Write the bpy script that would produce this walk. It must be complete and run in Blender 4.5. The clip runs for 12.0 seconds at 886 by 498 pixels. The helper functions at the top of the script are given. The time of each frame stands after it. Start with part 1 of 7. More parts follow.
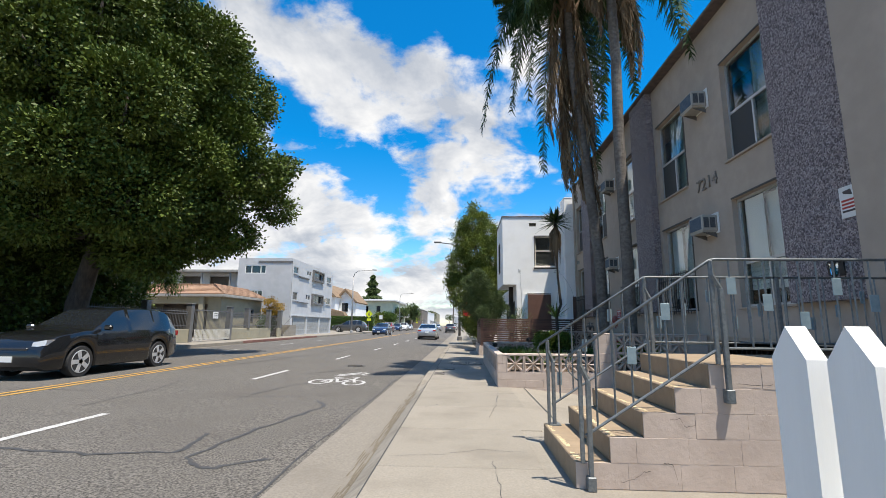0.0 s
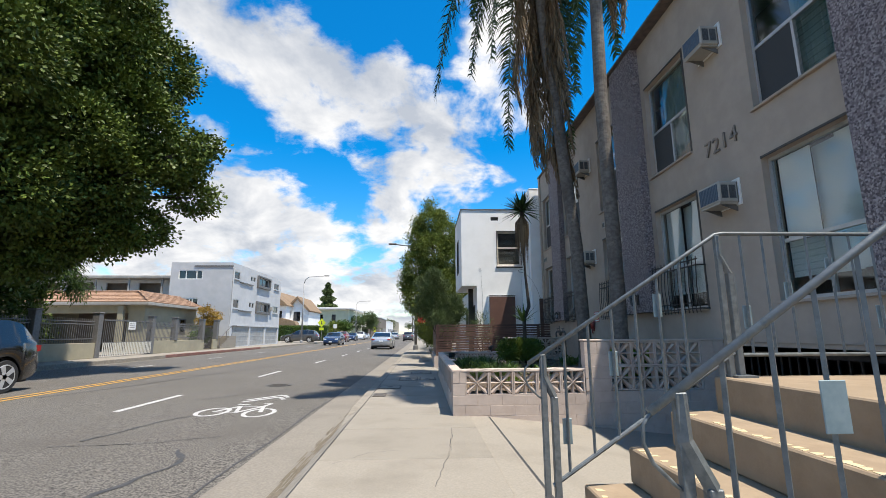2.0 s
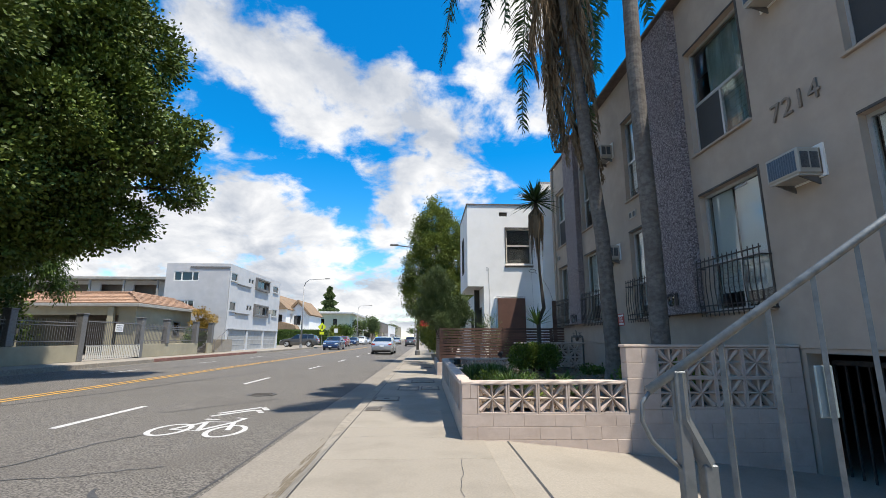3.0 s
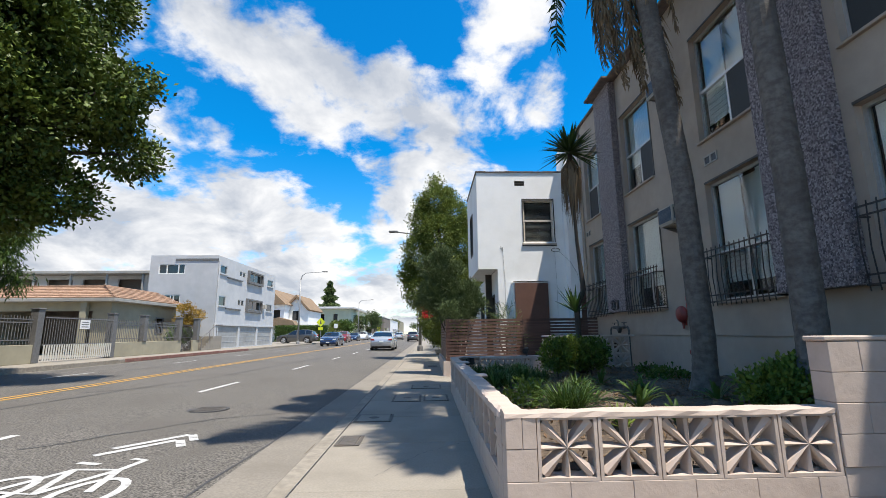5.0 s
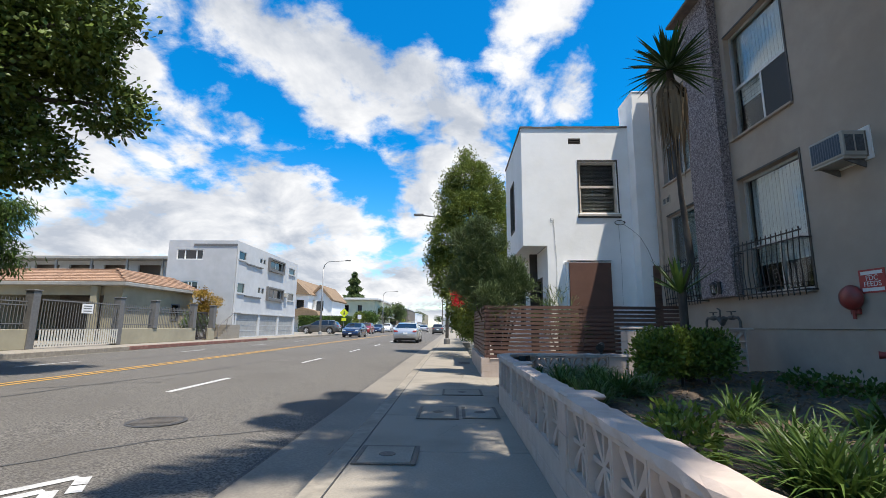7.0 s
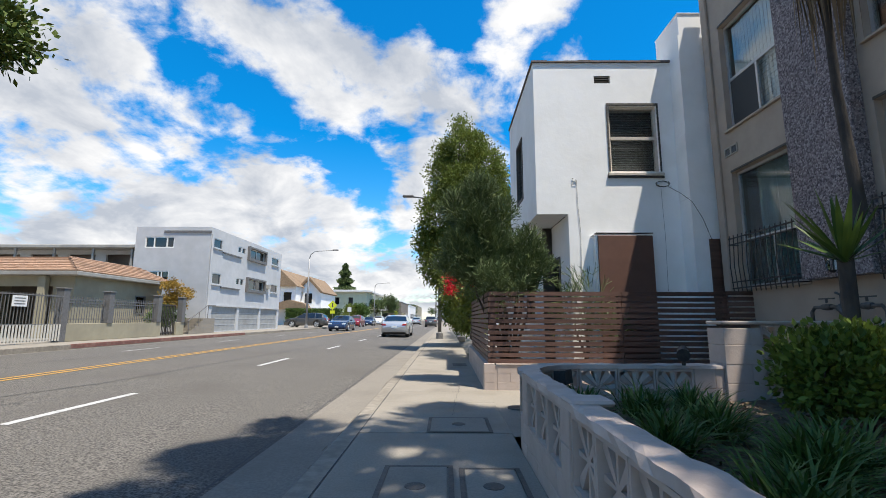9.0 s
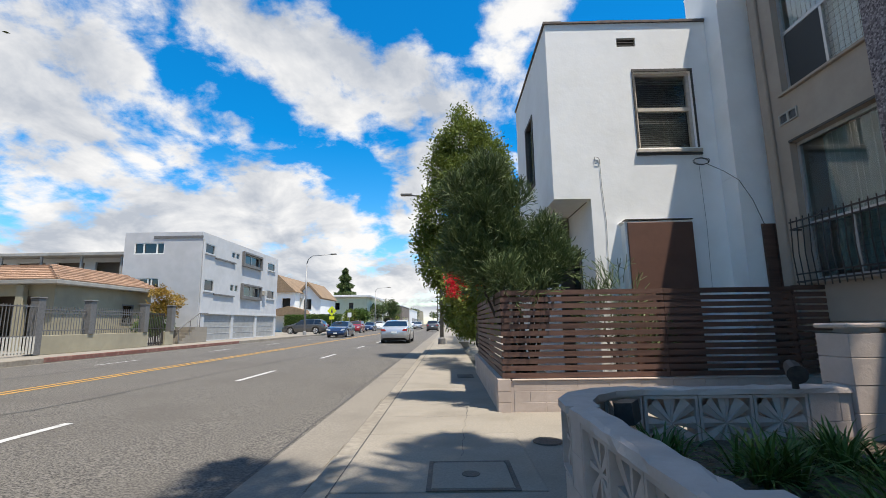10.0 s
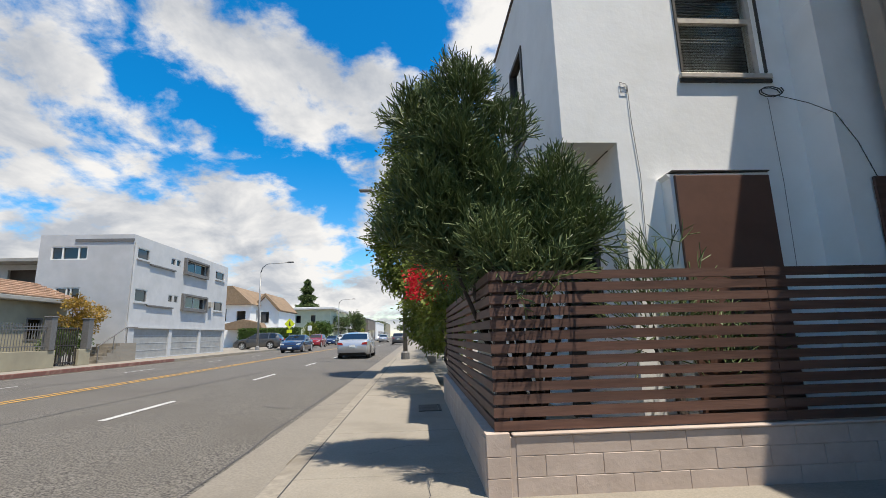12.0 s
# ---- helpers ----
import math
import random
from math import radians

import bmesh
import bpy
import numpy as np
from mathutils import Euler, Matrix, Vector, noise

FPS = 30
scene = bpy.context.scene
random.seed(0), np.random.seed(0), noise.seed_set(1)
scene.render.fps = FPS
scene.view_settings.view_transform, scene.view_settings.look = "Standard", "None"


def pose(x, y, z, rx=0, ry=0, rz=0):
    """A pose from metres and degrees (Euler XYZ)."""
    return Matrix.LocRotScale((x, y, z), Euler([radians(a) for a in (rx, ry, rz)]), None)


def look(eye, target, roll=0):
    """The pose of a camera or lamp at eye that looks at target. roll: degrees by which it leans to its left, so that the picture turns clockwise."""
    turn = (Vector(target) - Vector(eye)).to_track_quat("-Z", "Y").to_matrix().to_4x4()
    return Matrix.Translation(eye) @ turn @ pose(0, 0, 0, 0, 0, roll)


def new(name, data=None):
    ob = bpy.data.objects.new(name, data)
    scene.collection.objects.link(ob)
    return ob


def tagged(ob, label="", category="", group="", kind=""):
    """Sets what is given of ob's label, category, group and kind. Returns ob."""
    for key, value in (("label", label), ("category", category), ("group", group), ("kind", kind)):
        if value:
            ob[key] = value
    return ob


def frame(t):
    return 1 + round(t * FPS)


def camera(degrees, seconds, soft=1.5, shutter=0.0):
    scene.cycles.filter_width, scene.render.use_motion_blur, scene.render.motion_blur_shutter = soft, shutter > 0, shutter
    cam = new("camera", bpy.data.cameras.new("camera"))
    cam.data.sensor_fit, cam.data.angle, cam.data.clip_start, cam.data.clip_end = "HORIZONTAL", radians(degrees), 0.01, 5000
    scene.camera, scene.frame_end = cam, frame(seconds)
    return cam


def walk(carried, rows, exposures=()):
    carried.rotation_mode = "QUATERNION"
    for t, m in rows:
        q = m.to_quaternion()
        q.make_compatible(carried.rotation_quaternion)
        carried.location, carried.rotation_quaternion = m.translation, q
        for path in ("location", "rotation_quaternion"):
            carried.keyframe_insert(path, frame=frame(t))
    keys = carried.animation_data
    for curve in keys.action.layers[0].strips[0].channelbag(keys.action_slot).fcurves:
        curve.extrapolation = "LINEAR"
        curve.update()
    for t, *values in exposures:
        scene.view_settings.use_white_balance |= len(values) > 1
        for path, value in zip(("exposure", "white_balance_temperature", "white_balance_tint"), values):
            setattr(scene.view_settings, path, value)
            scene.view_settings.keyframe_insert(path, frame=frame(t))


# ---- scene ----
cam = camera(88.8, 12.0, soft=0.7)

PATH = [
    (0, (0.398, 0.47, 1.236), (0.308, 2.441, 1.567), 0.6),
    (0.5, (0.481, 1.073, 1.248), (0.424, 3.04, 1.604), 0.1),
    (1, (0.554, 1.7, 1.229), (0.595, 3.668, 1.584), -0.5),
    (1.5, (0.623, 2.355, 1.203), (0.708, 4.32, 1.566), -0.5),
    (2, (0.654, 3.028, 1.206), (0.741, 4.992, 1.572), -0.3),
    (2.5, (0.667, 3.712, 1.17), (0.753, 5.675, 1.545), -0.2),
    (3, (0.659, 4.412, 1.168), (0.733, 6.373, 1.557), 0.1),
    (3.5, (0.68, 5.085, 1.163), (0.754, 7.047, 1.547), -0.1),
    (3.7, (0.689, 5.366, 1.157), (0.755, 7.327, 1.545), -0.1),
    (5.3, (0.615, 7.638, 1.124), (0.684, 9.604, 1.488), -0.8),
    (5.5, (0.57, 7.893, 1.086), (0.639, 9.855, 1.467), -1.0),
    (6, (0.501, 8.561, 1.082), (0.535, 10.525, 1.459), -0.5),
    (6.5, (0.455, 9.181, 1.054), (0.431, 11.149, 1.408), 0.5),
    (7, (0.438, 9.83, 1.047), (0.394, 11.801, 1.386), 0.5),
    (7.2, (0.424, 10.115, 1.035), (0.379, 12.085, 1.374), 0.5),
    (9, (0.467, 12.561, 1.078), (0.452, 14.538, 1.384), 0.2),
    (9.5, (0.437, 13.225, 1.09), (0.419, 15.2, 1.404), -0.0),
    (10, (0.447, 13.879, 1.111), (0.429, 15.853, 1.433), -0.8),
    (10.5, (0.469, 14.519, 1.125), (0.46, 16.492, 1.456), -1.2),
    (11, (0.527, 15.186, 1.088), (0.545, 17.157, 1.427), -1.6),
    (11.5, (0.571, 15.884, 1.086), (0.651, 17.85, 1.445), -1.0),
    (12, (0.595, 16.551, 1.07), (0.72, 18.512, 1.442), -1.5),
]
walk(cam, [(t, look(eye, target, roll)) for t, eye, target, roll in PATH], exposures=[(0, 0.55, 6750, 10), (3, 0.62, 6700, 10), (7, 0.60, 6650, 10), (9, 0.57, 6700, 10), (12, 0.42, 6900, 10)])

# ---- sun, sky, clouds ----
SUN = Vector((0.272, -0.236, 1.0)).normalized()
sun_data = bpy.data.lights.new("sun", "SUN")
sun_data.energy, sun_data.angle, sun_data.color = 5.0, radians(0.53), (1.0, 0.955, 0.87)
sun = new("sun", sun_data)
sun.matrix_world = look(SUN * 60, (0, 0, 0))


def build_world():
    w = bpy.data.worlds.new("sky")
    scene.world = w
    w.use_nodes = True
    nt = w.node_tree
    nt.nodes.clear()
    N, L = nt.nodes.new, nt.links.new
    tc = N("ShaderNodeTexCoord")
    sky = N("ShaderNodeTexSky")
    sky.sky_type, sky.sun_disc = "NISHITA", False
    sky.sun_elevation = math.asin(SUN.z)
    sky.sun_rotation = math.atan2(SUN.x, SUN.y)
    sky.air_density, sky.dust_density, sky.ozone_density = 1.0, 0.3, 3.0
    # deepen the clear blue a little
    hsv = N("ShaderNodeHueSaturation")
    hsv.inputs["Hue"].default_value, hsv.inputs["Saturation"].default_value, hsv.inputs["Value"].default_value = 0.497, 1.50, 2.72
    L(sky.outputs[0], hsv.inputs["Color"])
    # clouds lie on a flat layer: direction over height
    sep = N("ShaderNodeSeparateXYZ")
    L(tc.outputs["Generated"], sep.inputs[0])

    def math_node(op, a, b=None, c=None, clamp=False):
        n = N("ShaderNodeMath")
        n.operation, n.use_clamp = op, clamp
        for k, v in enumerate((a, b, c)):
            if v is None:
                continue
            if isinstance(v, (int, float)):
                n.inputs[k].default_value = v
            else:
                L(v, n.inputs[k])
        return n.outputs[0]
    h = math_node("ADD", math_node("MAXIMUM", sep.outputs["Z"], 0.0), 0.36)
    u = math_node("DIVIDE", sep.outputs["X"], h)
    v = math_node("DIVIDE", sep.outputs["Y"], h)
    comb = N("ShaderNodeCombineXYZ")
    L(u, comb.inputs[0]), L(v, comb.inputs[1])

    def cloud(scale, detail, rough, off):
        m = N("ShaderNodeVectorMath")
        m.operation = "ADD"
        m.inputs[1].default_value = off
        L(comb.outputs[0], m.inputs[0])
        n = N("ShaderNodeTexNoise")
        n.inputs["Scale"].default_value, n.inputs["Detail"].default_value, n.inputs["Roughness"].default_value = scale, detail, rough
        n.inputs["Distortion"].default_value = 0.25
        L(m.outputs[0], n.inputs["Vector"])
        return n.outputs["Fac"]
    big = cloud(CLOUD_BIG, 2.0, 0.5, CLOUD_OFF)
    fine = cloud(3.4, 10.0, 0.60, (3.1, 7.7, 0.0))
    wisp = cloud(7.5, 6.0, 0.6, (1.3, 2.2, 5.0))
    dens = math_node("MULTIPLY_ADD", big, 0.20, math_node("MULTIPLY_ADD", fine, 0.62, math_node("MULTIPLY_ADD", wisp, 0.34, -0.022)))

    def lumps(banks, amount, join):
        """Heaps or gaps of the cloud layer: way, width, weight; they merge instead of adding up."""
        total = None
        for bx, by, bz, wide, weight in banks:
            d = N("ShaderNodeVectorMath")
            d.operation = "DISTANCE"
            d.inputs[1].default_value = (bx, by, bz)
            L(tc.outputs["Generated"], d.inputs[0])
            fall = N("ShaderNodeMapRange")
            fall.interpolation_type = "SMOOTHSTEP"
            fall.inputs["From Min"].default_value, fall.inputs["From Max"].default_value = wide * 0.35, wide * 1.55
            fall.inputs["To Min"].default_value, fall.inputs["To Max"].default_value = amount * weight, 0.0
            L(d.outputs["Value"], fall.inputs["Value"])
            total = fall.outputs[0] if total is None else math_node(join, total, fall.outputs[0])
        return total
    heaped = math_node("MAXIMUM", lumps(CLOUD_HEAPS, 0.105, "MAXIMUM"), lumps(CLOUD_STREAKS, 0.105, "MAXIMUM"))
    dens = math_node("ADD", dens, math_node("ADD", heaped, lumps(CLOUD_GAPS, -0.075, "MINIMUM")))
    # more cover low above the horizon
    low = math_node("MULTIPLY_ADD", math_node("SUBTRACT", 0.30, sep.outputs["Z"], clamp=True), 0.22, dens)
    cover = N("ShaderNodeMapRange")
    cover.interpolation_type = "SMOOTHSTEP"
    cover.inputs["From Min"].default_value, cover.inputs["From Max"].default_value = CLOUD_MIN, CLOUD_MAX
    L(low, cover.inputs["Value"])
    shade = cloud(3.4, 7.0, 0.58, (3.16, 7.80, 0.0))
    ramp = N("ShaderNodeValToRGB")
    ramp.color_ramp.elements[0].position, ramp.color_ramp.elements[0].color = 0.40, (12.2, 12.4, 12.7, 1)
    ramp.color_ramp.elements[1].position, ramp.color_ramp.elements[1].color = 0.64, (6.3, 7.0, 8.2, 1)
    L(shade, ramp.inputs[0])
    mix = N("ShaderNodeMix")
    mix.data_type = "RGBA"
    L(cover.outputs[0], mix.inputs["Factor"])
    L(hsv.outputs[0], mix.inputs[6]), L(ramp.outputs[0], mix.inputs[7])
    bg = N("ShaderNodeBackground")
    bg.inputs["Strength"].default_value = 0.056
    L(mix.outputs[2], bg.inputs["Color"])
    out = N("ShaderNodeOutputWorld")
    L(bg.outputs[0], out.inputs["Surface"])


CLOUD_HEAPS = [
    (-0.654, 0.716, 0.245, 0.134, 1), (-0.587, 0.780, 0.215, 0.127, 1), (-0.478, 0.853, 0.212, 0.128, 1), (-0.376, 0.884, 0.278, 0.077, 1),
    (-0.318, 0.926, 0.205, 0.116, 1), (-0.219, 0.960, 0.174, 0.096, 1), (-0.495, 0.808, 0.320, 0.045, 1), (-0.465, 0.798, 0.383, 0.070, 0.8),
    (0.037, 0.880, 0.473, 0.085, 1), (0.131, 0.873, 0.470, 0.098, 1.1), (0.116, 0.830, 0.546, 0.073, 1.1), (0.180, 0.792, 0.583, 0.059, 1.1),
    (0.221, 0.848, 0.481, 0.074, 1), (0.208, 0.764, 0.611, 0.048, 1), (-0.063, 0.975, 0.214, 0.073, 0.9), (0.012, 0.988, 0.153, 0.074, 1),
    (-0.160, 0.985, 0.067, 0.098, 1), (-0.369, 0.920, 0.133, 0.115, 0.7), (-0.740, 0.560, 0.360, 0.200, 1.0), (-0.600, 0.640, 0.480, 0.110, 0.9),
]
CLOUD_STREAKS = [
    (-0.424, 0.821, 0.383, 0.041, 0.6), (-0.495, 0.685, 0.534, 0.051, 0.8), (-0.424, 0.730, 0.536, 0.064, 1), (-0.360, 0.774, 0.520, 0.077, 1),
    (-0.279, 0.825, 0.492, 0.072, 1), (-0.191, 0.826, 0.530, 0.062, 1), (-0.080, 0.844, 0.530, 0.063, 1), (-0.242, 0.865, 0.440, 0.070, 1),
    (-0.151, 0.865, 0.478, 0.050, 0.6), (-0.095, 0.892, 0.441, 0.045, 0.7), (-0.121, 0.927, 0.354, 0.046, 0.8), (-0.036, 0.934, 0.356, 0.058, 0.9),
    (0.037, 0.938, 0.344, 0.059, 0.9), (-0.087, 0.958, 0.274, 0.048, 0.8), (0.080, 0.949, 0.309, 0.060, 0.7), (-0.560, 0.620, 0.560, 0.090, 0.8),
]
CLOUD_GAPS = [
    (-0.314, 0.754, 0.577, 0.057, 1), (-0.131, 0.793, 0.595, 0.079, 0.9), (0.002, 0.788, 0.616, 0.069, 1), (-0.248, 0.901, 0.356, 0.051, 1),
    (-0.331, 0.869, 0.368, 0.060, 1), (-0.383, 0.818, 0.428, 0.041, 0.8), (-0.205, 0.927, 0.315, 0.052, 1), (-0.159, 0.949, 0.272, 0.047, 0.9),
    (-0.011, 0.911, 0.411, 0.040, 0.5), (0.345, 0.812, 0.485, 0.071, 1.2), (0.325, 0.886, 0.337, 0.066, 1), (0.345, 0.759, 0.559, 0.066, 1.2),
    (-0.486, 0.750, 0.448, 0.042, 0.8), (0.135, 0.922, 0.380, 0.035, 0.6), (0.090, 0.766, 0.637, 0.038, 0.6), (-0.269, 0.887, 0.376, 0.050, 1),
    (0.228, 0.901, 0.368, 0.045, 0.7), (0.430, 0.729, 0.537, 0.109, 1.2), (-0.110, 0.895, 0.400, 0.030, 0.5),
]
CLOUD_BIG, CLOUD_OFF, CLOUD_MIN, CLOUD_MAX = 1.15, (0.4, 0.2, 0.0), 0.545, 0.668
build_world()

# ---- materials ----
MATS = {}


def mat(name, c1, c2=None, scale=6.0, rough=0.8, bump=0.0, bscale=60.0, metal=0.0, c3=None, stain=1.2, spread=(0.38, 0.62), vary=0.0, stretch=(1, 1, 1), spec=0.5, dist=0.004):
    """A surface of two tones at a fine scale, a third in large stains, and grain in relief."""
    m = bpy.data.materials.new(name)
    m.use_nodes = True
    nt = m.node_tree
    N, L = nt.nodes.new, nt.links.new
    b = nt.nodes["Principled BSDF"]
    b.inputs["Roughness"].default_value, b.inputs["Metallic"].default_value = rough, metal
    b.inputs["Specular IOR Level"].default_value = spec
    c2 = c2 or c1
    geo = N("ShaderNodeNewGeometry")
    mp = N("ShaderNodeMapping")
    mp.inputs["Scale"].default_value = stretch
    L(geo.outputs["Position"], mp.inputs["Vector"])

    def noise_tex(s, d, off=None):
        n = N("ShaderNodeTexNoise")
        n.inputs["Scale"].default_value, n.inputs["Detail"].default_value, n.inputs["Roughness"].default_value = s, d, 0.6
        L(mp.outputs[0], n.inputs["Vector"])
        return n.outputs["Fac"]

    def ramp(fac, a, z, lo, hi):
        r = N("ShaderNodeMapRange")
        r.inputs["From Min"].default_value, r.inputs["From Max"].default_value = lo, hi
        r.inputs["To Min"].default_value, r.inputs["To Max"].default_value = a, z
        L(fac, r.inputs["Value"])
        return r.outputs[0]

    def mix(fac, a, z):
        x = N("ShaderNodeMix")
        x.data_type = "RGBA"
        L(fac, x.inputs["Factor"])
        for k, c in ((6, a), (7, z)):
            if isinstance(c, tuple):
                x.inputs[k].default_value = (*c, 1)
            else:
                L(c, x.inputs[k])
        return x.outputs[2]
    col = mix(ramp(noise_tex(scale, 6), 0, 1, *spread), c1, c2)
    if c3:
        col = mix(ramp(noise_tex(stain, 4), 0, 0.85, 0.48, 0.72), col, c3)
    if vary:
        info = N("ShaderNodeObjectInfo")
        hs = N("ShaderNodeHueSaturation")
        L(ramp(info.outputs["Random"], 1 - vary, 1 + vary, 0, 1), hs.inputs["Value"])
        L(col, hs.inputs["Color"])
        col = hs.outputs[0]
    L(col, b.inputs["Base Color"])
    if bump:
        bp = N("ShaderNodeBump")
        bp.inputs["Strength"].default_value, bp.inputs["Distance"].default_value = bump, dist
        L(noise_tex(bscale, 5), bp.inputs["Height"])
        L(bp.outputs[0], b.inputs["Normal"])
    MATS[name] = m
    return m


def leaf_mat(name, dark, light, trans=0.25, rough=0.5, clump=0.9, single=0.7):
    """Leaves: each island its own green, noise patches paler and darker, some light passing through."""
    m = bpy.data.materials.new(name)
    m.use_nodes = True
    nt = m.node_tree
    N, L = nt.nodes.new, nt.links.new
    b = nt.nodes["Principled BSDF"]
    b.inputs["Roughness"].default_value = rough
    b.inputs["Specular IOR Level"].default_value = 0.22
    geo = N("ShaderNodeNewGeometry")
    x = N("ShaderNodeMix")
    x.data_type = "RGBA"
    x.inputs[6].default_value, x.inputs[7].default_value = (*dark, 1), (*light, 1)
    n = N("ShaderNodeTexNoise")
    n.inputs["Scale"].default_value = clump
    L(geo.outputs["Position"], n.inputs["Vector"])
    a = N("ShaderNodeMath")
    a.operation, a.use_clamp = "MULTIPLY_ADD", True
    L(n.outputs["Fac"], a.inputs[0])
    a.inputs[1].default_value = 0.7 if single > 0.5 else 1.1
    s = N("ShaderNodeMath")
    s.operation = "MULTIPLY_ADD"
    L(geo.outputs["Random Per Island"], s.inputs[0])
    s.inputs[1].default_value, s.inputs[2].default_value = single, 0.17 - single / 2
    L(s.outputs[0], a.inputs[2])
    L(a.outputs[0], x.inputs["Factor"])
    L(x.outputs[2], b.inputs["Base Color"])
    tr = N("ShaderNodeBsdfTranslucent")
    L(x.outputs[2], tr.inputs["Color"])
    ms = N("ShaderNodeMixShader")
    ms.inputs[0].default_value = trans
    L(b.outputs[0], ms.inputs[1]), L(tr.outputs[0], ms.inputs[2])
    L(ms.outputs[0], nt.nodes["Material Output"].inputs["Surface"])
    MATS[name] = m
    return m


def glass_mat(name, tint=(0.9, 0.95, 0.95), rough=0.01):
    m = bpy.data.materials.new(name)
    m.use_nodes = True
    b = m.node_tree.nodes["Principled BSDF"]
    b.inputs["Base Color"].default_value = (*tint, 1)
    b.inputs["Roughness"].default_value, b.inputs["Transmission Weight"].default_value, b.inputs["IOR"].default_value = rough, 1.0, 1.5
    MATS[name] = m
    return m


def aggregate_mat():
    """Exposed pebble facing: small stones of mauve, grey and cream in dark mortar."""
    m = bpy.data.materials.new("aggregate")
    m.use_nodes = True
    nt = m.node_tree
    N, L = nt.nodes.new, nt.links.new
    b = nt.nodes["Principled BSDF"]
    b.inputs["Roughness"].default_value = 0.85
    geo = N("ShaderNodeNewGeometry")
    v = N("ShaderNodeTexVoronoi")
    v.inputs["Scale"].default_value = 50.0
    L(geo.outputs["Position"], v.inputs["Vector"])
    r = N("ShaderNodeValToRGB")
    e = r.color_ramp.elements
    e[0].position, e[0].color = 0.0, (0.085, 0.07, 0.075, 1)
    e[1].position, e[1].color = 1.0, (0.40, 0.355, 0.35, 1)
    for p, c in ((0.3, (0.165, 0.137, 0.143, 1)), (0.55, (0.235, 0.197, 0.203, 1)), (0.8, (0.315, 0.272, 0.272, 1))):
        k = e.new(p)
        k.color = c
    sep = N("ShaderNodeSeparateColor")
    L(v.outputs["Color"], sep.inputs[0])
    L(sep.outputs[0], r.inputs[0])
    L(r.outputs[0], b.inputs["Base Color"])
    bp = N("ShaderNodeBump")
    bp.invert = True
    bp.inputs["Strength"].default_value, bp.inputs["Distance"].default_value = 0.9, 0.012
    L(v.outputs["Distance"], bp.inputs["Height"])
    L(bp.outputs[0], b.inputs["Normal"])
    MATS["aggregate"] = m


aggregate_mat()
mat("asphalt", (0.026, 0.023, 0.020), (0.185, 0.168, 0.146), 48, 0.9, 0.8, 90, c3=(0.086, 0.076, 0.065), stain=0.4, dist=0.007)
mat("seal", (0.035, 0.035, 0.037), (0.06, 0.06, 0.06), 30, 0.75, 0.2, 50)
mat("concrete", (0.218, 0.193, 0.158), (0.290, 0.258, 0.212), 55, 0.9, 0.5, 130, c3=(0.190, 0.167, 0.135), stain=1.1, vary=0.05, spread=(0.3, 0.7))
mat("kerb", (0.205, 0.18, 0.146), (0.285, 0.252, 0.206), 10, 0.9, 0.4, 70, c3=(0.17, 0.145, 0.112), stain=1.5)
mat("gutter", (0.175, 0.155, 0.128), (0.225, 0.20, 0.166), 40, 0.9, 0.3, 80, c3=(0.16, 0.14, 0.115), stain=1.1)
mat("paint_white", (0.52, 0.515, 0.50), (0.40, 0.395, 0.38), 35, 0.75, 0.3, 90, c3=(0.27, 0.26, 0.245), stain=9)
mat("paint_yellow", (0.54, 0.29, 0.04), (0.42, 0.23, 0.05), 30, 0.75, 0.3, 90, c3=(0.27, 0.18, 0.075), stain=5)
mat("paint_red", (0.19, 0.075, 0.058), (0.15, 0.075, 0.06), 12, 0.8, 0.2, 60, c3=(0.3, 0.18, 0.14), stain=3)
mat("block_paint", (0.46, 0.372, 0.315), (0.51, 0.415, 0.355), 7, 0.85, 0.45, 26, c3=(0.40, 0.315, 0.262), stain=1.9, vary=0.015, dist=0.007)
mat("stair_tan", (0.26, 0.19, 0.122), (0.31, 0.23, 0.15), 8, 0.85, 0.4, 60, c3=(0.27, 0.20, 0.13), stain=2.5)
mat("strip_yellow", (0.62, 0.50, 0.28), (0.50, 0.40, 0.26), 40, 0.8)
mat("plastic_black", (0.02, 0.02, 0.02), (0.03, 0.03, 0.03), 30, 0.45, 0.1, 80)
mat("stucco_beige", (0.385, 0.318, 0.258), (0.425, 0.352, 0.288), 3, 0.92, 0.5, 130, c3=(0.355, 0.292, 0.235), stain=0.8)
mat("stucco_white", (0.86, 0.85, 0.83), (0.89, 0.88, 0.86), 2.5, 0.92, 0.3, 7, c3=(0.79, 0.78, 0.75), stain=0.9, dist=0.012)
mat("stucco_grey", (0.45, 0.46, 0.47), (0.50, 0.505, 0.51), 1.5, 0.92, 0.2, 40, c3=(0.41, 0.415, 0.415), stain=0.4)
mat("stucco_cream", (0.30, 0.27, 0.19), (0.34, 0.305, 0.215), 1.5, 0.92, 0.2, 40, c3=(0.25, 0.225, 0.165), stain=0.5)
mat("stucco_green", (0.46, 0.50, 0.38), (0.50, 0.54, 0.42), 1.0, 0.9)
# brown of a far shop; also paints the shade inside carport and flats
mat("brown_and_shade", (0.16, 0.13, 0.11), (0.2, 0.17, 0.14), 1.0, 0.9)
mat("trim_white", (0.78, 0.77, 0.73), (0.74, 0.73, 0.70), 8, 0.6, 0.1, 60)
mat("garage_grey", (0.27, 0.275, 0.27), (0.32, 0.325, 0.32), 2, 0.6, 0.1, 20, c3=(0.24, 0.235, 0.22), stain=0.8)
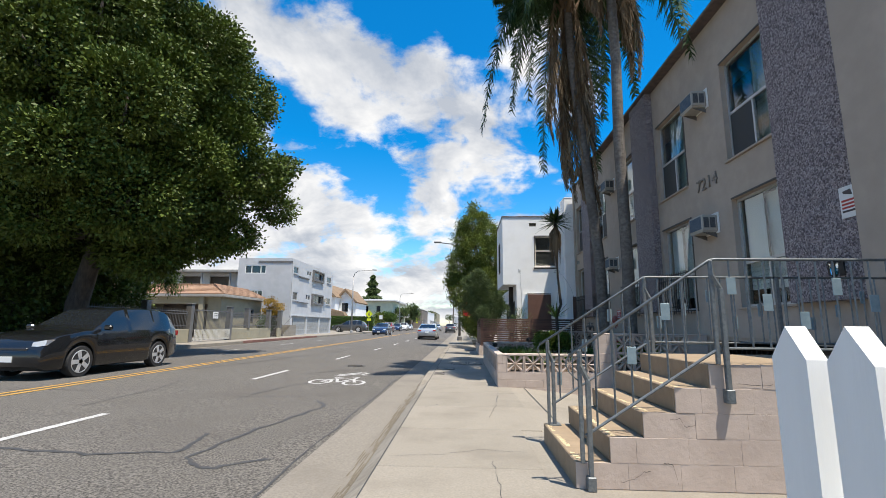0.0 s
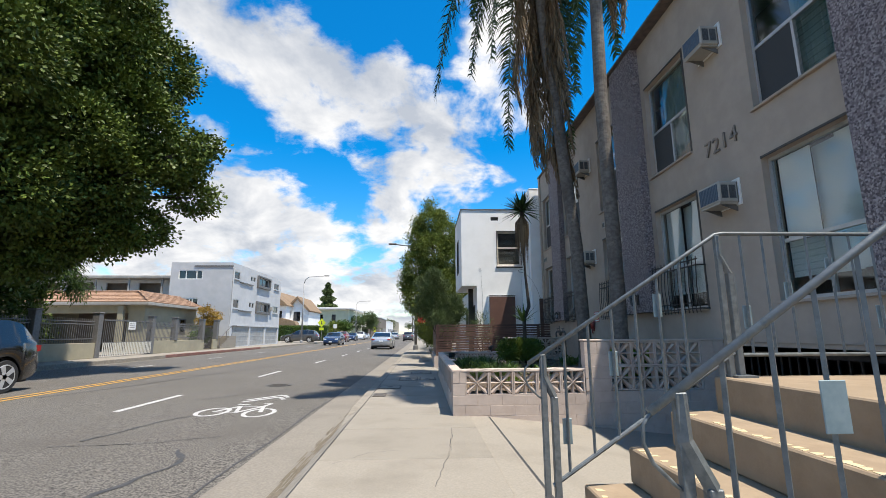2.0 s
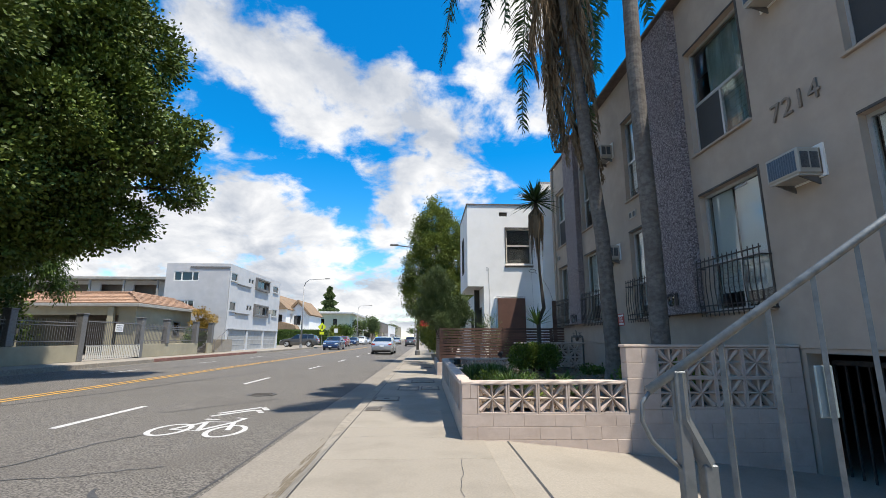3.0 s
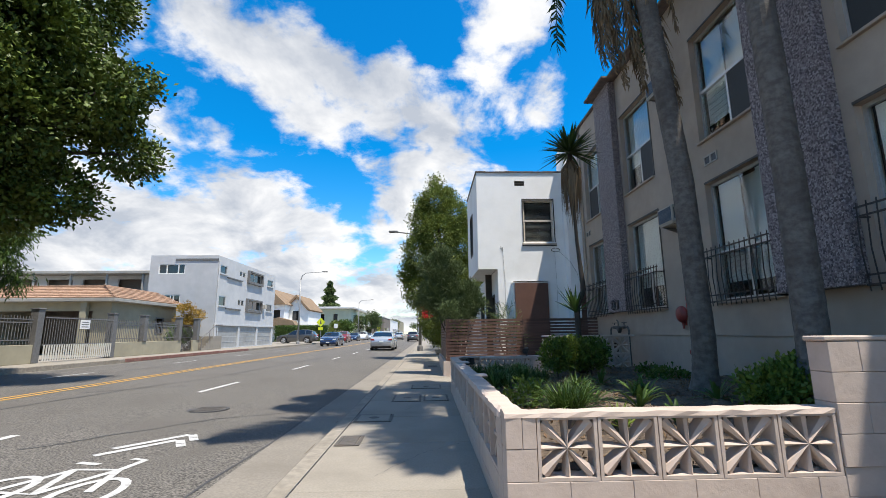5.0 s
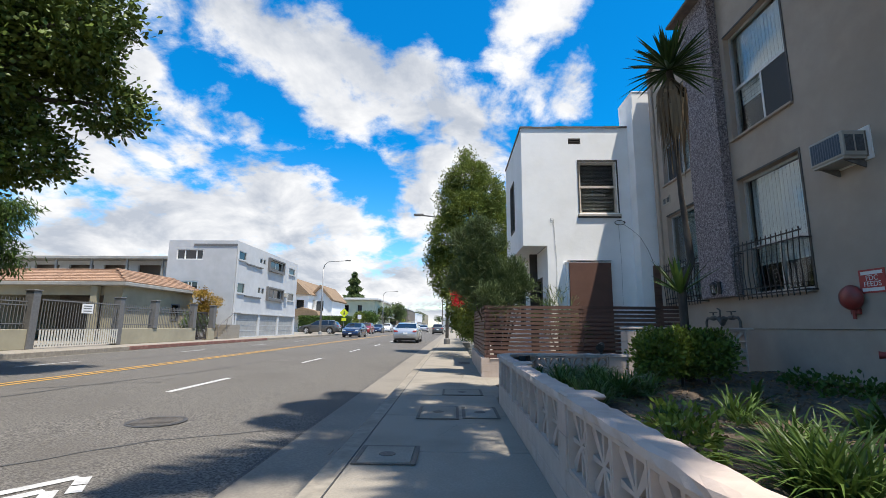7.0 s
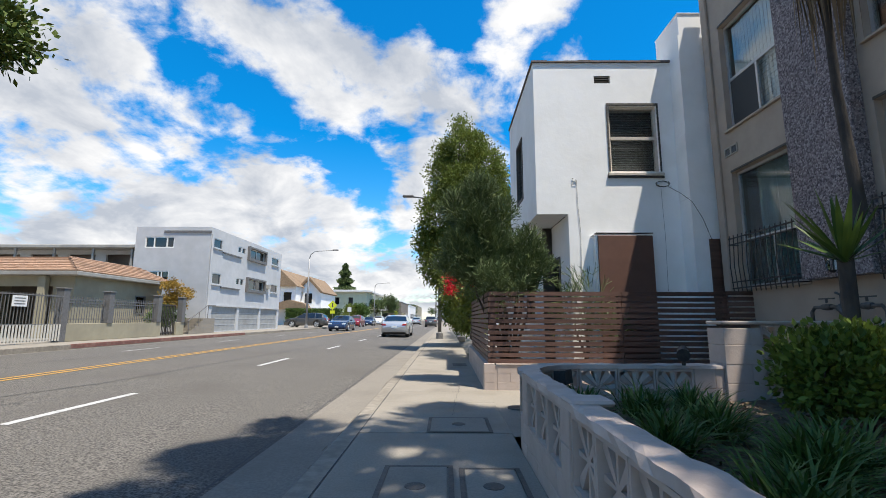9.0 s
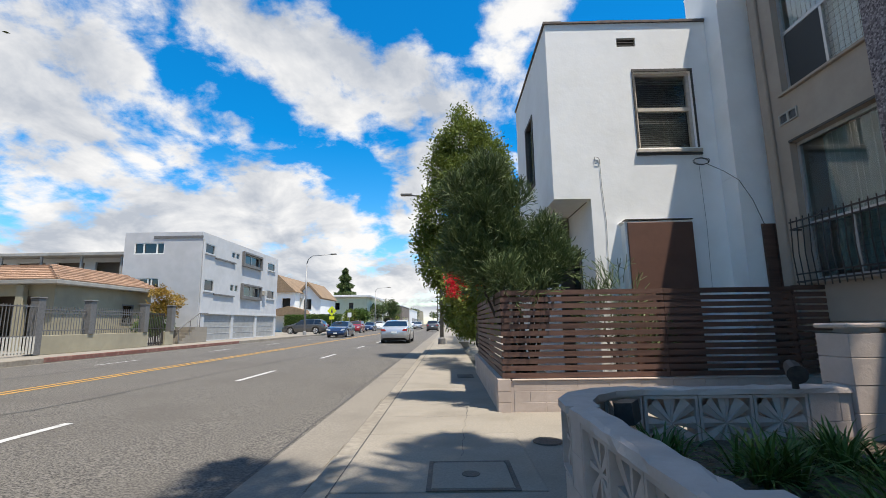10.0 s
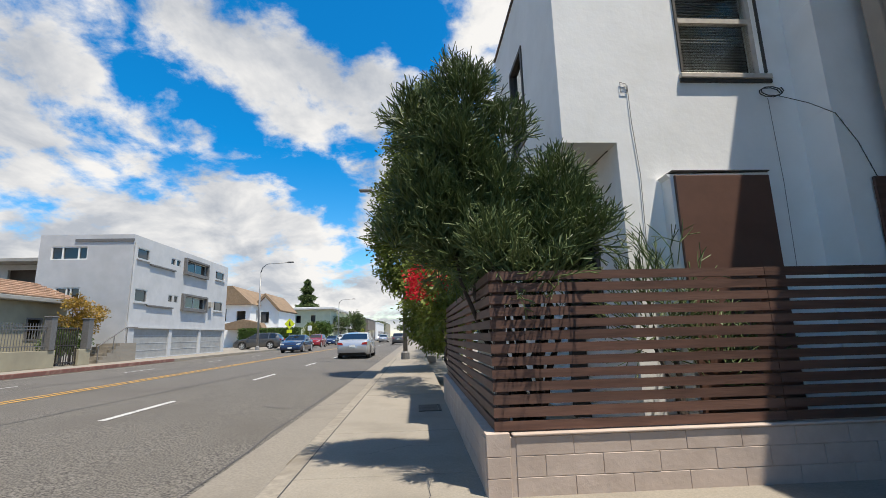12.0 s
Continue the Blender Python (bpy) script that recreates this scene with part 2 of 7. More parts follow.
mat("screen_mesh", (0.035, 0.037, 0.038), (0.05, 0.052, 0.053), 200, 0.7, 0.2, 400)
mat("coping", (0.10, 0.085, 0.08), (0.16, 0.12, 0.10), 8, 0.8)
mat("roof_tile", (0.27, 0.16, 0.10), (0.36, 0.225, 0.145), 9, 0.85, 0.4, 30, c3=(0.21, 0.13, 0.085), stain=1.4, vary=0.16)
mat("roof_flat", (0.55, 0.55, 0.54), (0.62, 0.62, 0.61), 2, 0.8)
mat("galvanised", (0.115, 0.13, 0.135), (0.18, 0.195, 0.20), 30, 0.5, 0.2, 120, metal=0.35, c3=(0.15, 0.16, 0.17), stain=6)
mat("plaque_blue", (0.20, 0.27, 0.30), (0.25, 0.32, 0.35), 20, 0.4, metal=0.2)
mat("picket_white", (0.82, 0.82, 0.80), (0.78, 0.78, 0.76), 12, 0.55, 0.15, 90, stretch=(1, 1, 0.15))
mat("wood_brown", (0.078, 0.038, 0.027), (0.120, 0.060, 0.042), 10, 0.62, 0.35, 40, c3=(0.145, 0.078, 0.056), stain=1.6, vary=0.20, stretch=(0.25, 0.25, 3))
mat("door_brown", (0.115, 0.055, 0.038), (0.135, 0.065, 0.045), 4, 0.55, 0.1, 60)
mat("aluminium", (0.50, 0.50, 0.49), (0.56, 0.56, 0.55), 20, 0.4, metal=0.6)
mat("frame_dark", (0.05, 0.045, 0.04), (0.08, 0.07, 0.06), 20, 0.6)
mat("frame_wood", (0.55, 0.49, 0.42), (0.48, 0.42, 0.36), 14, 0.7, 0.2, 50)
mat("blind_white", (0.72, 0.74, 0.72), (0.66, 0.68, 0.67), 3, 0.8)
mat("curtain_teal", (0.30, 0.36, 0.33), (0.22, 0.28, 0.26), 3, 0.9)
# dark tone that paints the shade of rooms, garage and attic vent
mat("room_shade", (0.06, 0.055, 0.05), (0.09, 0.08, 0.07), 1, 0.95)
mat("iron_black", (0.035, 0.03, 0.03), (0.06, 0.05, 0.045), 20, 0.55, metal=0.3)
mat("iron_grey", (0.13, 0.125, 0.12), (0.17, 0.165, 0.16), 12, 0.6, metal=0.2)
mat("gate_pale", (0.58, 0.55, 0.48), (0.52, 0.49, 0.43), 9, 0.6)
mat("ac_case", (0.40, 0.375, 0.33), (0.36, 0.34, 0.295), 6, 0.55, c3=(0.42, 0.38, 0.32), stain=5)
mat("ac_dark", (0.05, 0.055, 0.06), (0.09, 0.10, 0.11), 40, 0.5)
mat("ac_fin", (0.055, 0.085, 0.12), (0.09, 0.125, 0.165), 60, 0.45, metal=0.2)
mat("pipe_dark", (0.07, 0.068, 0.065), (0.11, 0.105, 0.10), 14, 0.6, metal=0.3)
mat("roof_shingle", (0.20, 0.135, 0.08), (0.27, 0.185, 0.115), 4, 0.9, 0.3, 20, c3=(0.16, 0.11, 0.07), stain=0.6)
mat("fascia_grey", (0.30, 0.29, 0.265), (0.36, 0.345, 0.315), 2, 0.8, c3=(0.24, 0.23, 0.21), stain=0.7)
mat("numeral", (0.20, 0.165, 0.135), (0.25, 0.21, 0.17), 20, 0.5, metal=0.3)
mat("sign_white", (0.78, 0.77, 0.75), (0.72, 0.71, 0.69), 10, 0.5)
mat("sign_ink", (0.07, 0.06, 0.06), None, 10, 0.6)
mat("sign_red", (0.45, 0.05, 0.04), (0.40, 0.05, 0.04), 10, 0.5)
mat("sign_yellow", (0.66, 0.72, 0.03), (0.60, 0.66, 0.03), 10, 0.45)
mat("red_enamel", (0.32, 0.045, 0.035), (0.24, 0.04, 0.035), 14, 0.45, c3=(0.18, 0.05, 0.04), stain=6)
mat("pipe_grey", (0.24, 0.24, 0.24), (0.30, 0.30, 0.30), 14, 0.55, metal=0.4)
mat("iron_cover", (0.075, 0.068, 0.06), (0.12, 0.105, 0.09), 50, 0.7, 0.6, 90, metal=0.3, c3=(0.15, 0.12, 0.095), stain=6)
mat("dirt", (0.115, 0.092, 0.066), (0.16, 0.135, 0.10), 30, 0.95, 0.3, 60)
mat("soil", (0.055, 0.038, 0.027), (0.125, 0.09, 0.062), 18, 0.95, 0.9, 50, c3=(0.19, 0.145, 0.10), stain=2.5, dist=0.02)
mat("palm_bark", (0.105, 0.088, 0.075), (0.175, 0.155, 0.135), 11, 0.9, 0.6, 30, c3=(0.075, 0.062, 0.052), stain=1.4, stretch=(1, 1, 1.3), dist=0.008)
mat("bark", (0.042, 0.033, 0.027), (0.085, 0.067, 0.053), 9, 0.9, 0.7, 25, stretch=(1, 1, 0.3), dist=0.02)
mat("rubber", (0.018, 0.018, 0.019), (0.03, 0.03, 0.03), 30, 0.8)
mat("rim", (0.55, 0.56, 0.57), (0.48, 0.49, 0.50), 20, 0.3, metal=0.3)
mat("rim_dark", (0.05, 0.05, 0.055), None, 20, 0.35, metal=0.6)
mat("car_glass", (0.012, 0.014, 0.016), None, 20, 0.04, spec=0.9)
mat("lamp_lens", (0.75, 0.77, 0.78), None, 20, 0.1)
mat("lamp_red", (0.35, 0.02, 0.02), None, 20, 0.15)
mat("plate", (0.75, 0.75, 0.72), None, 20, 0.4)
for car_name, car_c, car_m in (("car_silver", (0.50, 0.52, 0.54), 0.55), ("car_grey", (0.12, 0.125, 0.13), 0.5), ("car_navy", (0.02, 0.045, 0.11), 0.4), ("car_white", (0.72, 0.73, 0.73), 0.0), ("car_red", (0.30, 0.02, 0.025), 0.3), ("car_black", (0.015, 0.016, 0.018), 0.3)):
    mat(car_name, car_c, None, 20, 0.18, metal=car_m)
    MATS[car_name].node_tree.nodes["Principled BSDF"].inputs["Coat Weight"].default_value = 0.6
glass_mat("glass", (0.85, 0.92, 0.92))
# near-black to bright green paints the crown's shaded voids and lit clumps
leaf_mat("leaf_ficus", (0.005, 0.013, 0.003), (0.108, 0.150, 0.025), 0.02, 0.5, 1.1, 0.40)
leaf_mat("leaf_tree", (0.022, 0.046, 0.010), (0.19, 0.23, 0.045), 0.18, 0.5, 1.2, 0.5)
leaf_mat("leaf_feather", (0.020, 0.036, 0.014), (0.125, 0.165, 0.062), 0.0, 0.5, 4.0, 0.5)
leaf_mat("leaf_hedge", (0.030, 0.060, 0.014), (0.10, 0.16, 0.03), 0.2, 0.4)
leaf_mat("leaf_lime", (0.045, 0.085, 0.014), (0.24, 0.30, 0.05), 0.25, 0.4)
leaf_mat("leaf_strap", (0.030, 0.066, 0.014), (0.125, 0.190, 0.042), 0.18, 0.4, 3.0, 0.6)
leaf_mat("leaf_palm", (0.018, 0.042, 0.014), (0.07, 0.11, 0.03), 0.10, 0.45)
leaf_mat("leaf_dead", (0.095, 0.064, 0.040), (0.30, 0.215, 0.13), 0.15, 0.85)
leaf_mat("leaf_bush", (0.022, 0.045, 0.010), (0.20, 0.26, 0.045), 0.2, 0.35)
leaf_mat("leaf_yucca", (0.025, 0.050, 0.018), (0.07, 0.12, 0.035), 0.12, 0.35)
leaf_mat("leaf_autumn", (0.20, 0.16, 0.03), (0.42, 0.24, 0.05), 0.25)
leaf_mat("petal_red", (0.50, 0.012, 0.02), (0.62, 0.03, 0.05), 0.3)
leaf_mat("leaf_far", (0.04, 0.065, 0.022), (0.11, 0.15, 0.05), 0.15, 0.6)
leaf_mat("leaf_dry", (0.14, 0.085, 0.05), (0.28, 0.19, 0.11), 0.1, 0.8)

# ---- building helpers ----
def link(name, bm, material, parent=None, label="", smooth=False, m=None):
    me = bpy.data.meshes.new(name)
    bm.to_mesh(me)
    bm.free()
    me.materials.append(MATS[material])
    if smooth:
        me.shade_smooth()
    ob = new(name, me)
    if parent is not None:
        ob.parent = parent
    if m is not None:
        ob.matrix_basis = m
    return tagged(ob, label)


def part(name, bm, material, parent, label="", smooth=False, m=None):
    return link(name, bm, material, parent, label, smooth, m)


def thing(name, label, category, x=0, y=0, z=0, rz=0, group="", kind=""):
    ob = new(name)
    ob.empty_display_size = 0.2
    ob.matrix_basis = pose(x, y, z, 0, 0, rz)
    return tagged(ob, label, category, group, kind)


def box(x0, x1, y0, y1, z0, z1, bm=None, bevel=0.0):
    bm = bm or bmesh.new()
    vs = [bm.verts.new((x, y, z)) for x in (x0, x1) for y in (y0, y1) for z in (z0, z1)]
    fs = [bm.faces.new([vs[i] for i in f]) for f in ((0, 1, 3, 2), (4, 6, 7, 5), (0, 4, 5, 1), (2, 3, 7, 6), (0, 2, 6, 4), (1, 5, 7, 3))]
    if bevel:
        es = list({e for f in fs for e in f.edges})
        bmesh.ops.bevel(bm, geom=es, offset=bevel, segments=1, affect="EDGES")
    return bm


def prism(points, axis, lo, hi, bm=None):
    """A flat outline swept along an axis. Points are the two other coordinates, in order x, y, z."""
    bm = bm or bmesh.new()

    def put(p, w):
        c = list(p)
        c.insert("xyz".index(axis), w)
        return bm.verts.new(c)
    a, b = [put(p, lo) for p in points], [put(p, hi) for p in points]
    bm.faces.new(a), bm.faces.new(b[::-1])
    for i in range(len(points)):
        j = (i + 1) % len(points)
        bm.faces.new((a[j], a[i], b[i], b[j]))
    bmesh.ops.recalc_face_normals(bm, faces=bm.faces)
    return bm


def tube(points, radii, sides=8, bm=None, caps=True, twist=0.0):
    """A round tube along points."""
    bm = bm or bmesh.new()
    pts = [Vector(p) for p in points]
    if isinstance(radii, (int, float)):
        radii = [radii] * len(pts)
    rings = []
    side = None
    for i, p in enumerate(pts):
        d = (pts[min(i + 1, len(pts) - 1)] - pts[max(i - 1, 0)]).normalized()
        if side is None:
            side = d.orthogonal().normalized()
        side = (side - d * side.dot(d)).normalized()
        up = d.cross(side)
        rings.append([bm.verts.new(p + (side * math.cos(a) + up * math.sin(a)) * radii[i]) for a in (k * math.tau / sides + twist for k in range(sides))])
    for r, s in zip(rings, rings[1:]):
        for k in range(sides):
            bm.faces.new((r[k], r[(k + 1) % sides], s[(k + 1) % sides], s[k]))
    if caps:
        bm.faces.new(rings[0][::-1]), bm.faces.new(rings[-1])
    return bm


def lathe(profile, sides=16, bm=None, at=(0, 0, 0)):
    """A turned shape about z: profile of (radius, height)."""
    bm = bm or bmesh.new()
    rings = [[bm.verts.new((at[0] + r * math.cos(k * math.tau / sides), at[1] + r * math.sin(k * math.tau / sides), at[2] + z)) for k in range(sides)] for r, z in profile]
    for a, b in zip(rings, rings[1:]):
        for k in range(sides):
            bm.faces.new((a[k], a[(k + 1) % sides], b[(k + 1) % sides], b[k]))
    bm.faces.new(rings[0][::-1]), bm.faces.new(rings[-1])
    return bm


def pierced(u0, u1, v0, v1, holes, put, bm=None):
    """One solid wall with openings right through it. put(u, v, side) gives the place of a corner."""
    bm = bm or bmesh.new()
    us = [u for u in sorted({u0, u1, *[h[0] for h in holes], *[h[1] for h in holes]}) if u0 <= u <= u1]
    vs = [v for v in sorted({v0, v1, *[h[2] for h in holes], *[h[3] for h in holes]}) if v0 <= v <= v1]
    solid = {(i, j): not any(h[0] < (us[i] + us[i + 1]) / 2 < h[1] and h[2] < (vs[j] + vs[j + 1]) / 2 < h[3] for h in holes) for i in range(len(us) - 1) for j in range(len(vs) - 1)}
    made = {}

    def at(i, j, w):
        if (i, j, w) not in made:
            made[i, j, w] = bm.verts.new(put(us[i], vs[j], w))
        return made[i, j, w]
    for (i, j), full in solid.items():
        if not full:
            continue
        for w in (0, 1):
            bm.faces.new((at(i, j, w), at(i + 1, j, w), at(i + 1, j + 1, w), at(i, j + 1, w)))
        for di, dj, a, b in ((-1, 0, (0, 0), (0, 1)), (1, 0, (1, 0), (1, 1)), (0, -1, (0, 0), (1, 0)), (0, 1, (0, 1), (1, 1))):
            if not solid.get((i + di, j + dj), False):
                bm.faces.new((at(i + a[0], j + a[1], 0), at(i + b[0], j + b[1], 0), at(i + b[0], j + b[1], 1), at(i + a[0], j + a[1], 1)))
    bmesh.ops.recalc_face_normals(bm, faces=bm.faces)
    return bm


def wall_x(x0, x1, y0, y1, z0, z1, holes=(), bm=None):
    return pierced(y0, y1, z0, z1, holes, lambda u, v, w: (x1 if w else x0, u, v), bm)


def wall_y(y0, y1, x0, x1, z0, z1, holes=(), bm=None):
    return pierced(x0, x1, z0, z1, holes, lambda u, v, w: (u, y1 if w else y0, v), bm)


def mesh_np(name, verts, faces, material, parent=None, label=""):
    me = bpy.data.meshes.new(name)
    me.from_pydata(verts.tolist() if hasattr(verts, "tolist") else verts, [], faces.tolist() if hasattr(faces, "tolist") else faces)
    me.materials.append(MATS[material])
    ob = new(name, me)
    if parent is not None:
        ob.parent = parent
    return tagged(ob, label)


def leaves(centres, normals, length, width, rng, droop=0.0, bend=0.25):
    """Folded leaves, four corners and a midrib each, at the centres."""
    n = len(centres)
    d = normals + rng.normal(0, 0.55, (n, 3))
    d[:, 2] -= droop
    d /= np.linalg.norm(d, axis=1)[:, None] + 1e-9
    s = np.cross(d, rng.normal(0, 1, (n, 3)))
    s /= np.linalg.norm(s, axis=1)[:, None] + 1e-9
    up = np.cross(s, d)
    ln = length * rng.uniform(0.7, 1.3, n)[:, None]
    wd = width * rng.uniform(0.7, 1.3, n)[:, None]
    base, tip = centres - d * ln / 2, centres + d * ln / 2 - up * ln * bend * 0.5
    mid = centres + up * ln * bend * 0.3
    left, right = mid + s * wd / 2 - up * wd * 0.2, mid - s * wd / 2 - up * wd * 0.2
    v = np.stack([base, left, tip, right], 1).reshape(-1, 3)
    i = np.arange(n)[:, None] * 4
    f = np.concatenate([i + np.array([[0, 1, 2]]), i + np.array([[0, 2, 3]])], 0)
    return v, f


def blob_points(blobs, n, rng, inner=0.55):
    """Points in the outer shells of several lumps: centre, radii. Gives points and outward ways."""
    vol = np.array([b[3] * b[4] + b[3] * b[5] + b[4] * b[5] for b in blobs])
    which = rng.choice(len(blobs), n, p=vol / vol.sum())
    B = np.array(blobs)[which]
    d = rng.normal(0, 1, (n, 3))
    d /= np.linalg.norm(d, axis=1)[:, None]
    r = inner + (1.06 - inner) * rng.uniform(0, 1, n) ** 0.6
    return B[:, :3] + d * B[:, 3:6] * r[:, None], d


def clumped(blobs, clumps, per, size, rng, inner=0.5):
    """Sprays: clump centres in the lumps, leaves about each."""
    c, d = blob_points(blobs, clumps, rng, inner)
    c, d = np.repeat(c, per, 0), np.repeat(d, per, 0)
    off = rng.normal(0, 1, c.shape) * size * np.array([1, 1, 0.6])
    return c + off, d


def text_mesh(body, size, depth=0.0, align="CENTER"):
    cu = bpy.data.curves.new("lettering", "FONT")
    cu.body, cu.size, cu.extrude, cu.align_x, cu.align_y = body, size, depth, align, "CENTER"
    ob = bpy.data.objects.new("lettering", cu)
    me = bpy.data.meshes.new_from_object(ob)
    bpy.data.objects.remove(ob)
    bm = bmesh.new()
    bm.from_mesh(me)
    bpy.data.meshes.remove(me)
    return bm

# ---- ground, road, kerbs, pavements ----
def slab_grid(xs, ys, zf, bm=None):
    bm = bm or bmesh.new()
    g = [[bm.verts.new((x, y, zf(x, y))) for x in xs] for y in ys]
    for r, s in zip(g, g[1:]):
        for a, b, c, d in zip(r, r[1:], s[1:], s):
            bm.faces.new((a, b, c, d))
    return bm


KERB, ROAD_W, KERB_L, YELLOW, LANE = -0.55, -1.2, -14.2, -7.7, -4.14


def road_z(x):
    """Crown of the road: low at both gutters."""
    return -0.055 - 0.085 * abs((x - YELLOW) / 6.5) ** 1.5


GROUND = tagged(link("ground", slab_grid([-900, -60, 30, 900], [-400, -30, 300, 1500], lambda x, y: -0.42), "concrete"), "pale concrete ground reaching to the horizon", "ground", kind="structure")
tagged(link("road", slab_grid([KERB_L + 0.35 + i * (ROAD_W - KERB_L - 0.35) / 24 for i in range(25)], [-40, 0, 20, 40, 80, 400], lambda x, y: road_z(x)), "asphalt", smooth=True), "worn grey asphalt road with patched cracks", "road", kind="structure")
tagged(link("gutter", prism([(KERB, -0.15), (ROAD_W - 0.02, road_z(ROAD_W) + 0.002), (ROAD_W - 0.02, -0.3), (KERB, -0.3)], "y", -40, 400), "gutter"), "stained concrete gutter strip beside the kerb", "gutter", kind="structure")
tagged(link("gutter_far", prism([(KERB_L, -0.15), (KERB_L + 0.36, road_z(KERB_L + 0.36) + 0.002), (KERB_L + 0.36, -0.3), (KERB_L, -0.3)], "y", -40, 400), "gutter"), "stained concrete gutter across the road", "gutter", kind="structure")


def kerb_top(y):
    """The kerb drops to the driveway between the steps and the planter."""
    if y < 3.0 or y > 11.0:
        return 0.0
    return -0.11 * min(1, (y - 3.0) / 1.2, (11.0 - y) / 1.2)


def build_kerb():
    bm = bmesh.new()
    ys = [-40, -10, 0, 3, 3.6, 4.2, 7, 9.8, 10.4, 11, 14, 18, 24, 40, 90, 400]
    prof = [(KERB + 0.0, -0.3, 0), (KERB, -0.02, 1), (KERB + 0.025, 0.0, 1), (-0.37, 0.0, 0), (-0.37, -0.3, 0)]
    rows = []
    for y in ys:
        k = kerb_top(y)
        rows.append([bm.verts.new((x, y, z + (k if z > -0.1 and i < 3 else 0))) for i, (x, z, _) in enumerate(prof)])
    for r, s in zip(rows, rows[1:]):
        for i in range(4):
            bm.faces.new((r[i], r[i + 1], s[i + 1], s[i]))
    bmesh.ops.recalc_face_normals(bm, faces=bm.faces)
    return bm


tagged(link("kerb", build_kerb(), "kerb"), "worn concrete kerb dipping at the driveway", "kerb", kind="structure")
tagged(link("kerb_far", box(KERB_L - 0.16, KERB_L, -40, 400, -0.3, 0.05, bevel=0.02), "kerb"), "concrete kerb across the road", "kerb", kind="structure")
tagged(link("kerb_red", box(KERB_L - 0.158, KERB_L + 0.004, 30.5, 46, -0.12, 0.054, bevel=0.012), "paint_red"), "faded red painted stretch of kerb", "kerb", kind="structure")
tagged(link("pavement_far", box(-60, KERB_L - 0.16, -40, 400, -0.3, 0.045), "concrete"), "pale concrete pavement across the road", "pavement", kind="structure")


PAVE = thing("pavement", "pale sunlit concrete pavement flags", "pavement", kind="structure")
random.seed(4)
ys = [-6.0, -4.4, -2.9, -1.4, 0.15, 1.65, 3.15, 4.7, 6.2, 7.75, 9.2, 10.85, 12.35, 13.9, 15.5, 17.1, 18.7, 20.35, 22.0, 23.6, 25.3, 27.0, 28.6, 30.3, 32, 33.7, 35.4, 37.1, 38.8, 40.5]
for a, b in zip(ys, ys[1:]):
    lift = random.uniform(0, 0.005)
    part("flag", box(-0.364, 1.1 if not 5.8 < a < 9.3 else 1.35, a + 0.006, b - 0.006, -0.12, lift, bevel=0.006), "concrete", PAVE)
tagged(link("pavement_beyond", box(-0.37, 1.6, 40.506, 300, -0.3, 0.0), "concrete"), "concrete pavement running on along the street", "pavement", kind="structure")
tagged(link("pavement_bed", box(-0.37, 1.1, -40, 40.5, -0.3, -0.028), "gutter"), "bed beneath the pavement flags", "pavement", kind="structure")
tagged(link("forecourt", slab_grid([1.09, 1.29, 2.4, 5.3], [-12, 0, 4.3, 5.68], lambda x, y: -0.006), "concrete"), "concrete ground beside the steps", "pavement", kind="structure")
tagged(link("driveway", slab_grid([1.1, 1.36, 1.6, 2.4, 3.2, 4.2, 5.6, 9.5], [5.66, 5.74, 7.2, 8.6, 10.06], lambda x, y: -0.008 + (-0.105 * (x - 1.6) if x > 1.6 else 0)), "concrete"), "concrete driveway sloping down to the garage", "driveway", kind="structure")
tagged(link("driveway_joint", slab_grid([1.62, 1.64], [5.8, 10.0], lambda x, y: -0.005), "seal"), "dark joint across the driveway", "joint", kind="structure")
tagged(link("forecourt_north", slab_grid([1.09, 3, 8], [17.0, 20.0], lambda x, y: -0.004), "concrete"), "concrete path between planter and fence wall", "pavement", kind="structure")

tagged(link("kerb_joint", slab_grid([-0.372, -0.362], [-20 + 2 * k for k in range(31)], lambda x, y: 0.003), "seal"), "dark dirt-filled joint behind the kerb", "joint", kind="structure")

# lines on the road
for k, x in enumerate((YELLOW - 0.13, YELLOW + 0.13)):
    tagged(link("yellow_line", slab_grid([x - 0.055, x + 0.055], [-40, 20, 60, 120, 400], lambda x, y: road_z(x) + 0.006), "paint_yellow"), "worn double yellow centre line", "road line", "centre lines", kind="structure")
for y in [4.95 + 6.38 * k for k in range(-2, 26)]:
    lx = -4.72 + 0.029 * (max(0, min(y, 26)) - 6)
    tagged(link("lane_dash", slab_grid([lx - 0.06, lx + 0.06], [y, y + 2.13], lambda x, y: road_z(x) + 0.006), "paint_white"), "worn white lane dash", "road line", "lane dashes", kind="structure")
for y in [14.6 + 7.03 * k for k in range(-3, 18)]:
    tagged(link("lane_dash", slab_grid([-10.95, -10.84], [y, y + 2.13], lambda x, y: road_z(x) + 0.006), "paint_white"), "worn white lane dash", "road line", "lane dashes", kind="structure")


def ribbon(points, width, z=0.006, bm=None):
    """A flat painted stroke along points on the road."""
    bm = bm or bmesh.new()
    P = [Vector((*p, 0)) for p in points]
    prev = None
    for i, p in enumerate(P):
        d = P[min(i + 1, len(P) - 1)] - P[max(i - 1, 0)]
        s = Vector((-d.y, d.x, 0)).normalized() * (width[i] if isinstance(width, list) else width) / 2
        a, b = p + s, p - s
        a.z, b.z = road_z(a.x) + z, road_z(b.x) + z
        cur = (bm.verts.new(a), bm.verts.new(b))
        if prev:
            bm.faces.new((prev[0], prev[1], cur[1], cur[0]))
        prev = cur
    return bm


